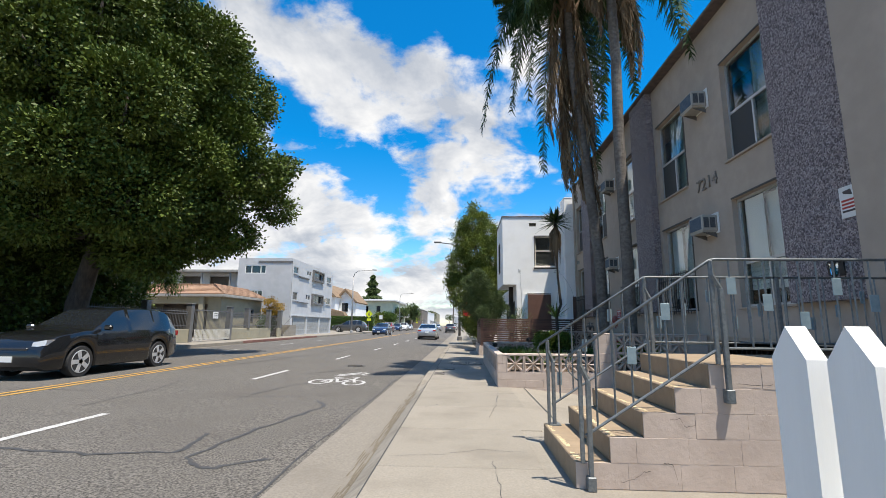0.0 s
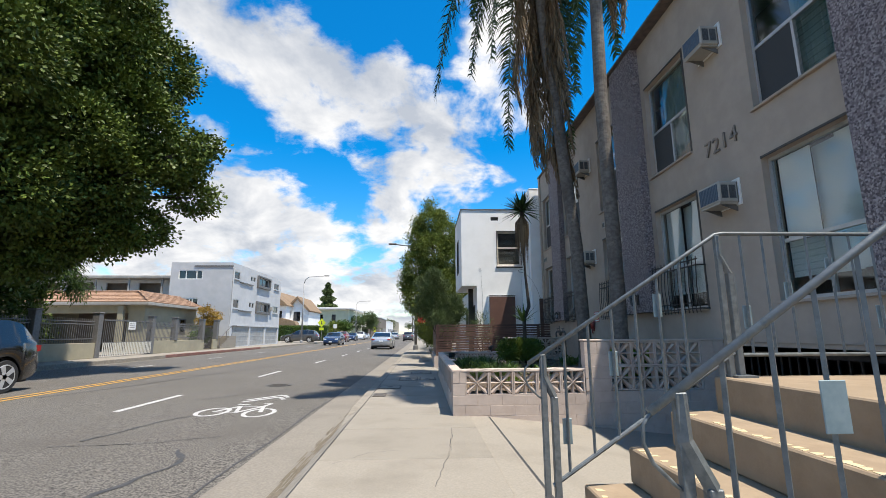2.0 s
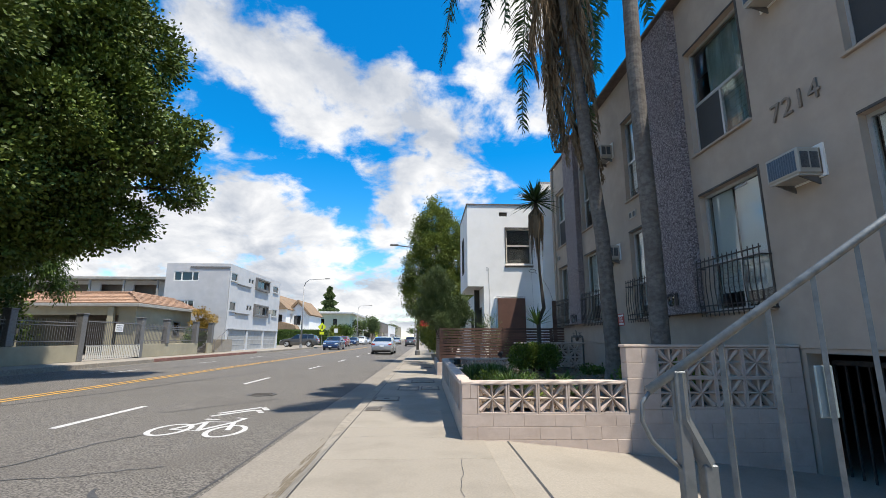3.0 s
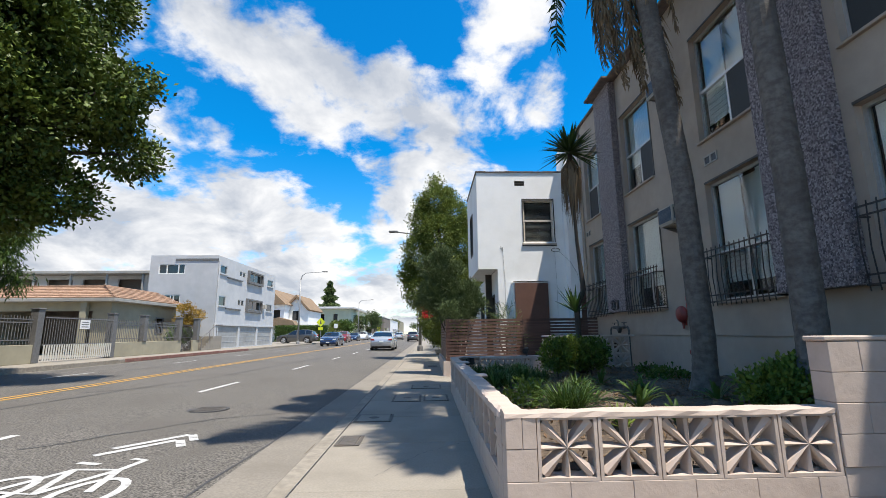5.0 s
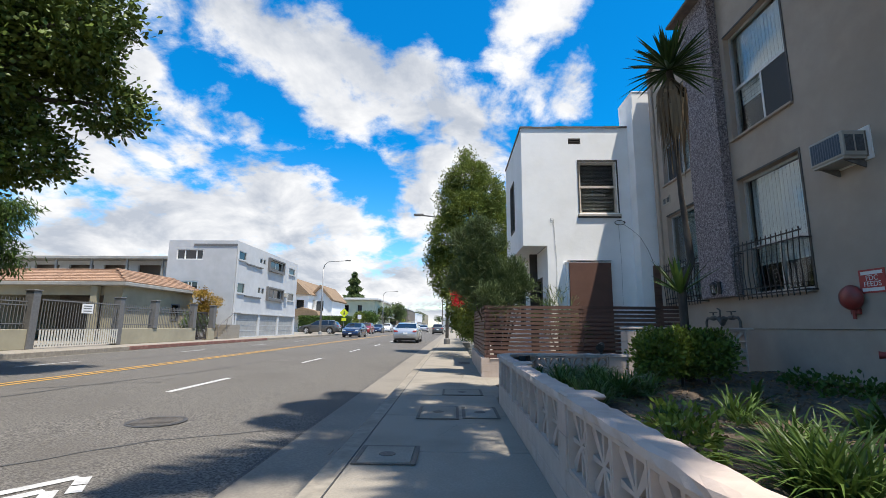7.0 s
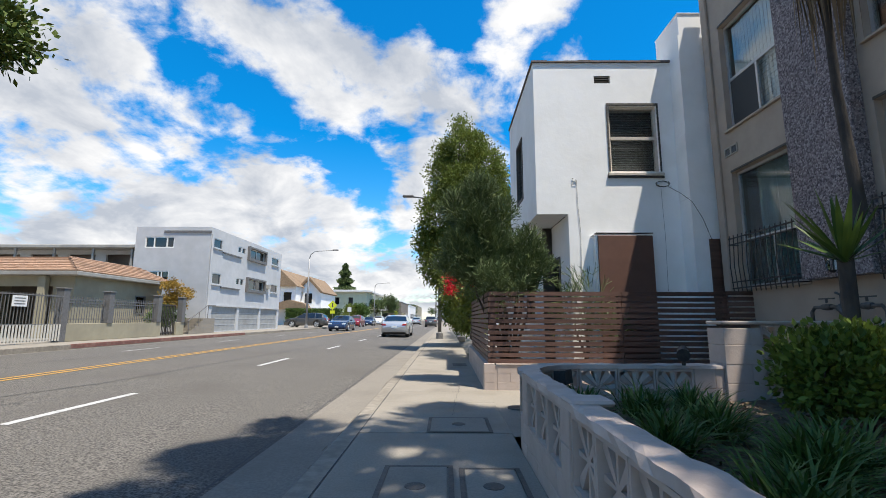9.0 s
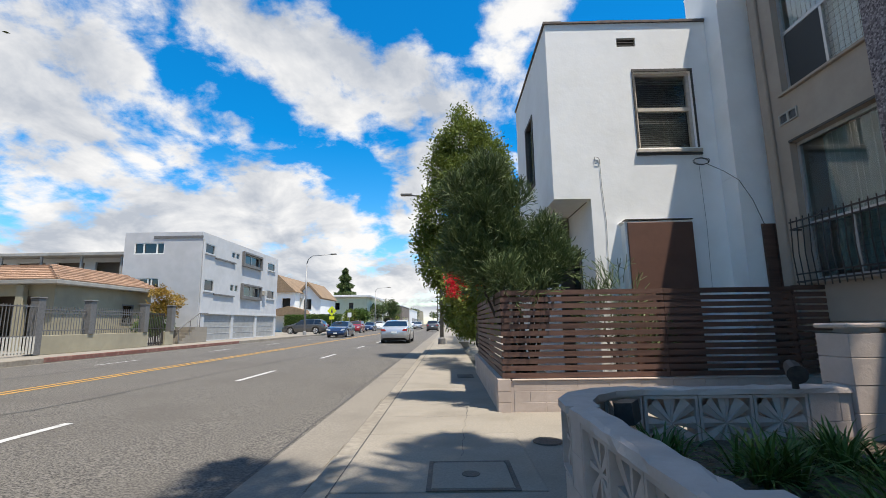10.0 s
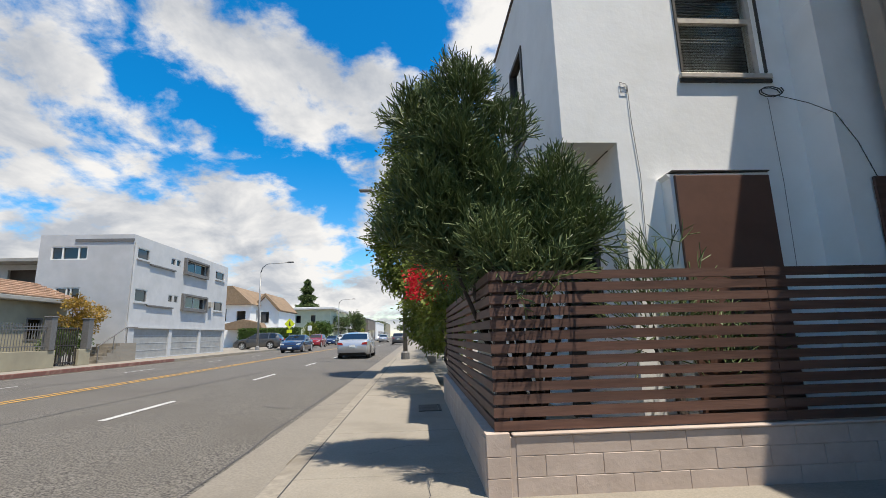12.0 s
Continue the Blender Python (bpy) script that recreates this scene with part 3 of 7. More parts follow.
def ring(cx, cy, rx, ry, n=20):
    return [(cx + rx * math.cos(k * math.tau / n), cy + ry * math.sin(k * math.tau / n)) for k in range(n + 1)]


def bike_symbol():
    """Bicycle lying across the lane, two chevrons beyond it."""
    bm = bmesh.new()
    y0 = 11.35
    ribbon(ring(-2.95, y0, 0.23, 0.40), 0.075, bm=bm)
    ribbon(ring(-2.15, y0 - 0.05, 0.23, 0.40), 0.075, bm=bm)
    for s in ([(-2.95, y0), (-2.72, y0 + 0.62), (-2.30, y0 + 0.62), (-2.15, y0)], [(-2.95, y0), (-2.55, y0 - 0.05), (-2.72, y0 + 0.62)], [(-2.55, y0 - 0.05), (-2.30, y0 + 0.62)], [(-2.86, y0 + 0.86), (-2.62, y0 + 0.80)], [(-2.30, y0 + 0.62), (-2.26, y0 + 0.95), (-2.42, y0 + 1.0)]):
        ribbon(s, 0.075, bm=bm)
    for k in range(2):
        y = y0 + 1.12 + 0.30 * k
        ribbon([(-2.9, y), (-2.42, y + 0.72)], 0.10, bm=bm)
        ribbon([(-2.38, y + 0.72), (-2.29, y + 0.56)], 0.10, bm=bm)
        ribbon([(-2.28, y + 0.54), (-2.20, y + 0.40)], 0.10, bm=bm)
    return bm


tagged(link("bike_symbol", bike_symbol(), "paint_white"), "white painted bicycle and chevrons on the road", "road marking", kind="structure")

# sealed cracks in the asphalt
random.seed(11)


def crack(points, width, label):
    P = []
    for (x0, y0), (x1, y1) in zip(points, points[1:]):
        for k in range(8):
            t = k / 8
            P.append((x0 + (x1 - x0) * t + random.uniform(-0.03, 0.03), y0 + (y1 - y0) * t + random.uniform(-0.03, 0.03)))
    P.append(points[-1])
    tagged(link("crack_seal", ribbon(P, [width * random.uniform(0.4, 1.2) for _ in P], 0.004), "seal"), label, "crack", "sealed cracks", kind="structure")


crack([(-1.6, 5.3), (-2.0, 4.9), (-2.4, 5.2), (-2.3, 6.3), (-1.9, 8.3), (-2.2, 8.8)], 0.07, "dark curling tar seal in the asphalt")
crack([(-4.6, 5.3), (-3.4, 5.2), (-2.6, 5.4), (-2.75, 6.2)], 0.06, "dark tar seal across the lane")
crack([(-7.2, 13.0), (-6.6, 15.5), (-6.2, 18.5), (-5.6, 21), (-5.4, 26), (-4.9, 33), (-4.7, 44)], 0.045, "long tar seal along the lane")
crack([(-3.6, 9.2), (-3.3, 10.6), (-3.1, 11.0)], 0.05, "short tar seal in the lane")
crack([(-1.35, -5), (-1.28, 3), (-1.3, 9), (-1.24, 16), (-1.3, 24), (-1.25, 40)], 0.024, "dark seam where asphalt meets gutter")
crack([(-6.9, 17.6), (-6.0, 18.6), (-5.3, 18.9)], 0.04, "short tar seal across the lane")
crack([(-3.9, 12.7), (-2.6, 14.6), (-1.3, 15.4)], 0.03, "thin crack across the lane")
crack([(-10.5, 20), (-10, 26), (-9.6, 34), (-9.5, 50)], 0.05, "long tar seal beyond the centre line")
crack([(-6.0, 28.6), (-4.4, 29.0), (-2.9, 28.8)], 0.035, "thin crack across the lane")


for k in range(16):
    cx, cy = random.uniform(-11.5, -1.8), random.uniform(6, 46)
    if k % 3:
        pts = [(cx, cy), (cx + random.uniform(0.4, 1.0), cy + random.uniform(-0.4, 0.6)), (cx + random.uniform(1.2, 2.2), cy + random.uniform(-0.5, 0.9))]
    else:
        pts = [(cx, cy), (cx + random.uniform(-0.2, 0.2), cy + random.uniform(1.2, 2)), (cx + random.uniform(-0.4, 0.4), cy + random.uniform(2.6, 4.5))]
    crack(pts, random.uniform(0.015, 0.032), "thin dark crack in the asphalt")


def manhole(x, y, r):
    ob = thing("manhole_cover", "round rusty iron manhole cover in the asphalt", "manhole cover", x, y, road_z(x), kind="structure")
    part("rim", lathe([(r, 0.0), (r, 0.008), (r - 0.05, 0.008), (r - 0.05, 0.004)], 28), "seal", ob)
    bm = lathe([(r - 0.055, 0.0), (r - 0.055, 0.010)], 28)
    for k in range(-3, 4):
        box(-0.22, 0.22, k * 0.07 - 0.012, k * 0.07 + 0.012, 0.010, 0.014, bm)
    part("lid", bm, "iron_cover", ob)


manhole(-3.1, 15.45, 0.33)


def cover(x0, x1, y0, y1, label, material="iron_cover", splits=1):
    ob = thing("utility_cover", label, "utility cover", x0, y0, 0.006, kind="structure")
    w, h = x1 - x0, y1 - y0
    bm = box(0, w, 0, 0.035, 0, 0.006)
    box(0, w, h - 0.035, h, 0, 0.006, bm), box(0, 0.035, 0.035, h - 0.035, 0, 0.006, bm), box(w - 0.035, w, 0.035, h - 0.035, 0, 0.006, bm)
    part("frame", bm, "iron_cover", ob)
    for k in range(splits):
        a, b = 0.04 + k * (w - 0.08) / splits, 0.04 + (k + 1) * (w - 0.08) / splits - 0.006
        lid = part("lid", box(a, b, 0.04, h - 0.04, 0, 0.007), material, ob)
        part("disc", lathe([(0.07, 0.007), (0.065, 0.011)], 16, at=((a + b) / 2, h / 2, 0)), "iron_cover", lid)


cover(-0.33, -0.07, 12.22, 12.68, "dark iron utility cover in the pavement")
cover(-0.34, 0.16, 13.5, 14.05, "concrete utility cover with iron rim", "concrete")
cover(0.02, 0.52, 15.25, 16.1, "concrete utility cover with iron rim", "concrete")
cover(0.56, 1.0, 15.3, 16.05, "concrete utility cover with iron rim", "concrete")
cover(0.28, 0.92, 17.1, 17.75, "concrete utility cover with round iron plate", "concrete")
cover(0.62, 0.95, 23.3, 23.9, "iron meter cover in the pavement")
tagged(link("round_cover", lathe([(0.14, 0.0), (0.135, 0.012)], 24, at=(1.36, 18.35, 0)), "iron_cover"), "round iron cover in the concrete path", "utility cover", kind="structure")

# fine cracks and dirt on the pavement
rc = random.Random(31)


def pave_crack(points, width):
    bm = bmesh.new()
    prev = None
    P = []
    for (x0, y0), (x1, y1) in zip(points, points[1:]):
        P += [(x0 + (x1 - x0) * k / 9 + rc.uniform(-0.015, 0.015), y0 + (y1 - y0) * k / 9 + rc.uniform(-0.015, 0.015)) for k in range(9)]
    for i, (x, y) in enumerate(P):
        a, b = P[max(0, i - 1)], P[min(len(P) - 1, i + 1)]
        d = Vector((b[0] - a[0], b[1] - a[1]))
        s = Vector((-d.y, d.x)).normalized() * width * rc.uniform(0.3, 1.0) / 2
        cur = (bm.verts.new((x + s.x, y + s.y, 0.0075)), bm.verts.new((x - s.x, y - s.y, 0.0075)))
        if prev:
            bm.faces.new((prev[0], prev[1], cur[1], cur[0]))
        prev = cur
    tagged(link("pavement_crack", bm, "seal"), "thin dark crack in the concrete", "crack", "pavement cracks", kind="structure")


for pts in ([(-0.3, 5.0), (0.2, 5.1), (0.6, 5.3), (1.05, 5.2)], [(0.75, 6.9), (0.95, 8.1), (1.05, 9.4)], [(-0.2, 7.6), (0.1, 8.0), (0.5, 8.1)], [(-0.3, 10.2), (0.3, 10.3), (1.0, 10.1)], [(0.2, 11.2), (0.6, 11.9), (1.0, 12.3)], [(0.3, 14.4), (0.5, 15.0), (1.0, 15.1)], [(0.55, 17.9), (0.6, 19.0), (0.7, 20.3)], [(-0.3, 19.6), (0.2, 19.5), (0.9, 19.6)], [(0.62, 3.2), (0.7, 4.2), (0.66, 5.0)], [(0.1, 21.0), (0.5, 21.3), (0.95, 21.2)]):
    pave_crack(pts, 0.006)
dirt = bmesh.new()
for k in range(1100):
    y = rc.uniform(-2, 40)
    x = KERB - abs(rc.gauss(0, 0.05)) - 0.01
    z = -0.15 + 0.0 + (KERB - x) * 0.02 + 0.004
    w, h, a = rc.uniform(0.006, 0.022), rc.uniform(0.08, 0.55), rc.uniform(-0.3, 0.3)
    vs = [dirt.verts.new((x + p * w, y + q * h + p * a * 0.1, z + 0.001 * (k % 4))) for p, q in ((-0.5, -0.5), (0.5, -0.35), (0.35, 0.5), (-0.4, 0.4))]
    dirt.faces.new(vs)
tagged(link("gutter_dirt", dirt, "dirt"), "brown dirt and leaf crumbs along kerb", "dirt", kind="stuff")

# ---- apartment block beside the pavement ----
XB = 5.35
BLOCK = thing("apartment_block", "beige stucco apartment block with pebble-faced columns", "building")
WIN = [(7.40, 8.80, "up"), (10.32, 11.72, "up"), (13.05, 14.45, "up"), (16.05, 17.45, "up"), (18.66, 20.06, "up")]
UZ0, UZ1, LZ0, LZ1 = 4.32, 6.27, 1.60, 3.57
holes = [(a, b, z0, z1) for a, b, _ in WIN for z0, z1 in ((UZ0, UZ1), (LZ0, LZ1))]
part("wall", wall_x(XB, XB + 0.22, -6, 20.46, 1.06, 7.35, holes), "stucco_beige", BLOCK)
part("base_wall", wall_x(XB + 0.02, XB + 0.24, -6, 20.46, -1.2, 1.057, [(5.85, 9.98, -1.2, 1.0), (18.6, 20.4, -1.2, 0.92)]), "stucco_beige", BLOCK)
part("end_wall", box(XB + 0.225, 16, 20.24, 20.46, -0.4, 7.35), "stucco_beige", BLOCK)
part("south_wall", box(XB + 0.225, 16, -6, -5.8, -0.4, 7.35), "stucco_beige", BLOCK)
part("rear_wall", box(16.0, 16.2, -6, 20.46, -0.4, 7.35), "stucco_beige", BLOCK)
part("roof", box(XB + 0.225, 15.99, -5.79, 20.23, 7.1, 7.2), "roof_flat", BLOCK)
# overhangs are invented, set to place the roof's shadow on fence and house
for a, b, reach in ((-6.02, 17.4, 0.24), (17.4, 18.7, 0.38), (18.7, 20.50, 0.07)):
    part("coping", box(XB - reach, XB + 0.25, a, b, 7.352, 7.41, bevel=0.01), "coping", BLOCK)
part("end_pier", box(XB - 0.05, XB - 0.002, 20.30, 20.47, 0.95, 7.348, bevel=0.01), "stucco_beige", BLOCK)
# floors and backing sheets coloured dark so rooms and garage look unlit
part("floor_slab", box(XB + 0.23, 15.9, -5.7, 20.22, 4.02, 4.12), "room_shade", BLOCK)
part("floor_slab", box(XB + 0.26, 15.9, -5.7, 20.22, 1.06, 1.2), "room_shade", BLOCK)
part("room_backing", box(XB + 1.6, XB + 1.7, -5.7, 20.22, 1.22, 7.08), "room_shade", BLOCK)
part("garage_floor", box(XB + 0.3, 15.9, 5.0, 20.22, -1.25, -0.82), "room_shade", BLOCK)
part("garage_back", box(11.2, 11.3, -5.7, 20.22, -0.8, 1.05), "room_shade", BLOCK)
for a, b in ((5.98, 7.34), (11.86, 12.98), (17.56, 18.58)):
    part("pebble_column", box(XB - 0.17, XB - 0.002, a, b, 1.60, 7.348, bevel=0.006), "aggregate", BLOCK, "mauve pebble-faced column")
part("corner_pier", box(XB - 0.32, XB - 0.002, 4.55, 5.9, 1.06, 7.348, bevel=0.02), "stucco_beige", BLOCK)
# garage grille in the opening below
GR = part("garage_grille", box(XB + 0.32, XB + 0.36, 5.86, 9.97, 0.86, 0.92), "iron_black", BLOCK, "black iron garage grille")
for k in range(28):
    part("bar", box(XB + 0.33, XB + 0.35, 5.9 + k * 0.15, 5.92 + k * 0.15, -0.55, 0.858), "iron_black", GR)


def block_window(y0, y1, z0, z1, kind, k):
    """A tall aluminium window: fixed pane above, sliders or louvres below, blinds inside."""
    ob = part("window", box(XB + 0.10, XB + 0.15, y0, y1, z0, z0 + 0.05), "aluminium", BLOCK, "tall aluminium window")
    zm = z0 + (z1 - z0) * (0.40 if kind == "low" else 0.47)
    bm = box(XB + 0.10, XB + 0.15, y0, y0 + 0.045, z0 + 0.05, z1)
    box(XB + 0.10, XB + 0.15, y1 - 0.045, y1, z0 + 0.05, z1, bm)
    box(XB + 0.10, XB + 0.15, y0 + 0.045, y1 - 0.045, z1 - 0.045, z1, bm)
    box(XB + 0.095, XB + 0.155, y0 + 0.045, y1 - 0.045, zm - 0.025, zm + 0.025, bm)
    ym = y0 + (y1 - y0) * 0.5
    box(XB + 0.10, XB + 0.15, ym - 0.02, ym + 0.02, z0 + 0.05, zm - 0.025, bm)
    part("frame", bm, "aluminium", ob)
    p = part("pane", box(XB + 0.120, XB + 0.126, y0 + 0.045, y1 - 0.045, zm + 0.025, z1 - 0.045), "glass", ob)
    p.visible_shadow = False
    rng = random.Random(k)
    for a, b in ((y0 + 0.045, ym - 0.02), (ym + 0.02, y1 - 0.045)):
        n = 9
        if (k + (a > ym)) % 2:
            for j in range(n):
                zz = z0 + 0.05 + (j + 0.5) * (zm - 0.075 - z0) / n
                lv = part("louvre", box(-0.003, 0.003, a, b, -0.045, 0.045), "glass", ob, m=Matrix.Translation((XB + 0.125, 0, zz)) @ Matrix.Rotation(radians(-18), 4, "Y"))
                lv.visible_shadow = False
        else:
            q = part("pane", box(XB + 0.120, XB + 0.126, a, b, z0 + 0.05, zm - 0.025), "glass", ob)
            q.visible_shadow = False
            if kind == "up":
                part("fly_screen", box(XB + 0.106, XB + 0.110, a + 0.002, b - 0.002, z0 + 0.052, zm - 0.027), "screen_mesh", ob, "dark fly screen")
    # inside: blinds, curtain or shade
    style = k % 4
    bm = bmesh.new()
    if style in (0, 3):
        n = 16
        for j in range(n):
            yy = y0 + 0.06 + j * (y1 - y0 - 0.12) / n
            box(XB + 0.20, XB + 0.205, yy, yy + (y1 - y0 - 0.12) / n * 0.86, z0 + 0.1 if style else zm - 0.3, z1 - 0.03, bm)
        part("vertical_blind", bm, "blind_white", ob, "pale vertical blinds")
    elif style == 1:
        pts = [(XB + 0.22 + 0.025 * math.sin(j * 1.9), y0 + 0.03 + j * (y1 - y0 - 0.06) / 48) for j in range(int(48 * rng.uniform(0.55, 1)))]
        for (xa, ya), (xb, yb) in zip(pts, pts[1:]):
            f = [bm.verts.new(c) for c in ((xa, ya, z0 + 0.1), (xb, yb, z0 + 0.1), (xb, yb, z1 - 0.03), (xa, ya, z1 - 0.03))]
            bm.faces.new(f)
        part("curtain", bm, "curtain_teal", ob, "grey-green hanging curtain")
    else:
        w3 = (y1 - y0 - 0.1) / 3
        for j in range(3):
            box(XB + (0.20 if j != 1 else 0.30), XB + (0.204 if j != 1 else 0.304), y0 + 0.05 + j * w3 * (1.0 if j < 2 else 0.9), y0 + 0.05 + (j + 1) * w3, z0 + 0.3, z1 - 0.03, bm)
        part("shade", bm, "blind_white", ob, "pale drawn roller shade")
    part("trim", box(XB - 0.012, XB + 0.02, y0 - 0.035, y0 - 0.002, z0, z1 + 0.035), "frame_dark", ob)
    part("trim", box(XB - 0.012, XB + 0.02, y0 - 0.001, y1, z1 + 0.002, z1 + 0.035), "frame_dark", ob)
    part("sill", box(XB - 0.05, XB + 0.095, y0 - 0.03, y1 + 0.03, z0 - 0.04, z0 - 0.001, bevel=0.006), "stucco_beige", ob)


for k, (a, b, _) in enumerate(WIN):
    block_window(a, b, UZ0, UZ1, "up", [1, 5, 2, 4, 7][k])
    block_window(a, b, LZ0, LZ1, "low", [2, 2, 6, 4, 5][k])


def grille(y0, y1, z0, z1):
    ob = thing("window_grille", "black wrought iron window grille on the beige wall", "window grille", XB, y0, z0, group="window grilles")
    w, h, d = y1 - y0, z1 - z0, -0.16
    for z in (0.0, 0.10, h - 0.12, h - 0.02):
        bm = box(d, d + 0.018, -0.03, w + 0.03, z, z + 0.02)
        if z in (0.0, h - 0.12):
            box(d + 0.018, -0.002, -0.03, -0.012, z, z + 0.02, bm), box(d + 0.018, -0.002, w + 0.012, w + 0.03, z, z + 0.02, bm)
        part("rail", bm, "iron_black", ob)
    n = int(w / 0.105)
    for k in range(n + 1):
        y = k * w / n
        part("bar", tube([(d + 0.008, y, -0.06), (d - 0.02, y, h * 0.45), (d + 0.008, y, h + 0.04)], 0.008, 6), "iron_black", ob)
    return ob


for a, b in ((10.30, 11.74), (13.03, 14.47), (16.03, 17.47), (18.66, 20.04)):
    grille(a, b, 1.58, 2.42)


def air_conditioner(y, z):
    """A window unit through the wall: sloped case, louvred sides, grille at the back."""
    ob = thing("air_conditioner", "beige window air conditioner jutting from the wall", "air conditioner", XB, y, z, group="air conditioners")
    part("sleeve", wall_x(-0.03, -0.002, -0.40, 0.40, -0.26, 0.26, [(-0.34, 0.34, -0.21, 0.21)]), "trim_white", ob)
    part("case", box(-0.48, -0.032, -0.335, 0.335, -0.205, 0.205, bevel=0.02), "ac_case", ob)
    zig = [(-0.494 if k % 2 else -0.484, -0.29 + k * 0.0242) for k in range(25)]
    part("coil", prism(zig + [(-0.4805, 0.29), (-0.4805, -0.29)], "z", -0.16, 0.16), "ac_fin", ob)
    for s in (-1, 1):
        for k in range(2):
            x = -0.43 + k * 0.19
            part("vent", box(x, x + 0.15, s * 0.342 - 0.004, s * 0.342 + 0.004, -0.13, 0.13), "ac_dark", ob)
    part("drip_tray", box(-0.46, -0.01, -0.30, 0.30, -0.235, -0.207), "ac_case", ob)
    for s in (-1, 1):
        part("bracket", prism([(-0.40, -0.238), (-0.004, -0.238), (-0.004, -0.36)], "y", s * 0.24 - 0.012, s * 0.24 + 0.012), "iron_grey", ob)
    ob.scale = (0.64, 0.76, 0.78)
    return ob


for y, z in ((9.55, 5.86), (9.55, 3.26), (15.25, 3.24), (15.25, 5.85)):
    air_conditioner(y, z)


def vent_grille(y, z, w=0.34, h=0.16):
    ob = thing("wall_vent", "small dark louvred vent in the wall", "vent", XB, y, z, group="wall vents")
    part("frame", wall_x(-0.02, -0.002, -w / 2, w / 2, -h / 2, h / 2, [(-w / 2 + 0.02, -0.02, -h / 2 + 0.02, h / 2 - 0.02), (0.02, w / 2 - 0.02, -h / 2 + 0.02, h / 2 - 0.02)]), "ac_case", ob)
    for s in (-1, 1):
        part("hole_plate", box(-0.006, -0.003, s * w / 4 - w / 4 + 0.022, s * w / 4 + w / 4 - 0.022, -h / 2 + 0.02, h / 2 - 0.02), "ac_dark", ob)
# dark plates on the solid wall stand in for unlit holes


vent_grille(20.0, 3.95), vent_grille(14.2, 3.95)

# street number, cast figures on the wall
NUM = thing("house_number", "dark metal street number 7214 on the wall", "house number", XB - 0.002, 9.53, 4.13)
for ch, y in zip("7214", (0.32, 0.12, -0.08, -0.29)):
    bm = text_mesh(ch, 0.36, 0.012)
    bmesh.ops.transform(bm, matrix=Matrix.Translation((-0.016, y, 0)) @ pose(0, 0, 0, 90, 0, -90), verts=bm.verts)
    part("figure", bm, "numeral", NUM)


def wall_lantern(y, z):
    ob = thing("wall_lantern", "small black iron wall lantern", "lantern", XB - 0.17, y, z, group="wall lanterns")
    part("back_plate", box(-0.02, -0.002, -0.04, 0.04, -0.10, 0.12), "iron_black", ob)
    part("arm", tube([(-0.02, 0, 0.08), (-0.08, 0, 0.13), (-0.12, 0, 0.10)], 0.008, 6), "iron_black", ob)
    part("cap", lathe([(0.075, 0.06), (0.02, 0.11)], 6, at=(-0.12, 0, 0)), "iron_black", ob)
    part("pane", lathe([(0.045, -0.09), (0.06, 0.055)], 6, at=(-0.12, 0, 0)), "glass", ob)
    for k in range(6):
        a = k * math.tau / 6
        part("bar", tube([(-0.12 + 0.048 * math.cos(a), 0.048 * math.sin(a), -0.092), (-0.12 + 0.064 * math.cos(a), 0.064 * math.sin(a), 0.058)], 0.005, 5), "iron_black", ob)
    part("base", lathe([(0.02, -0.12), (0.05, -0.092)], 6, at=(-0.12, 0, 0)), "iron_black", ob)


wall_lantern(17.95, 1.76), wall_lantern(12.4, 1.86), wall_lantern(6.35, 2.0)

SG = thing("surveillance_sign", "white warning sign with red lettering on pebble column", "sign", XB - 0.175, 5.99, 2.80)
part("plate", box(-0.008, -0.001, 0.01, 0.26, -0.2, 0.2, bevel=0.003), "sign_white", SG)
part("camera_mark", prism([(0.06, 0.07), (0.19, 0.11), (0.2, 0.14), (0.08, 0.15)], "x", -0.0105, -0.0085), "sign_ink", SG)
for k in range(4):
    part("text_bar", box(-0.0105, -0.0085, 0.04, 0.23, 0.005 - k * 0.045, 0.03 - k * 0.045), "sign_red" if k < 3 else "sign_ink", SG)

FD = thing("fire_sign", "small red sign reading FDC on the wall", "sign", XB - 0.002, 15.21, 1.62)
part("plate", box(-0.006, -0.001, -0.17, 0.17, -0.14, 0.14), "sign_red", FD)
for body, z in (("FDC", 0.035), ("FEEDS", -0.035)):
    bm = text_mesh(body, 0.085, 0.001)
    bmesh.ops.transform(bm, matrix=Matrix.Translation((-0.0078, 0, z)) @ pose(0, 0, 0, 90, 0, -90), verts=bm.verts)
    part("lettering", bm, "sign_white", FD)
for z in (0.098, -0.098):
    part("text_bar", box(-0.0078, -0.0065, -0.14, 0.14, z - 0.02, z + 0.02), "sign_white", FD)

BL = thing("fire_bell", "round red fire alarm bell on the wall", "alarm bell", XB - 0.002, 15.47, 1.44)
bm = lathe([(0.15, 0.03), (0.155, 0.055), (0.13, 0.10), (0.06, 0.13), (0.015, 0.135)], 24)
part("gong", bm, "red_enamel", BL, smooth=True, m=pose(0, 0, 0, 0, -90, 0))
part("mount", box(-0.032, -0.001, -0.06, 0.06, -0.2, -0.02), "red_enamel", BL)
part("pipe", tube([(-0.04, 0, -0.14), (-0.04, 0, -0.26)], 0.02, 8), "red_enamel", BL)

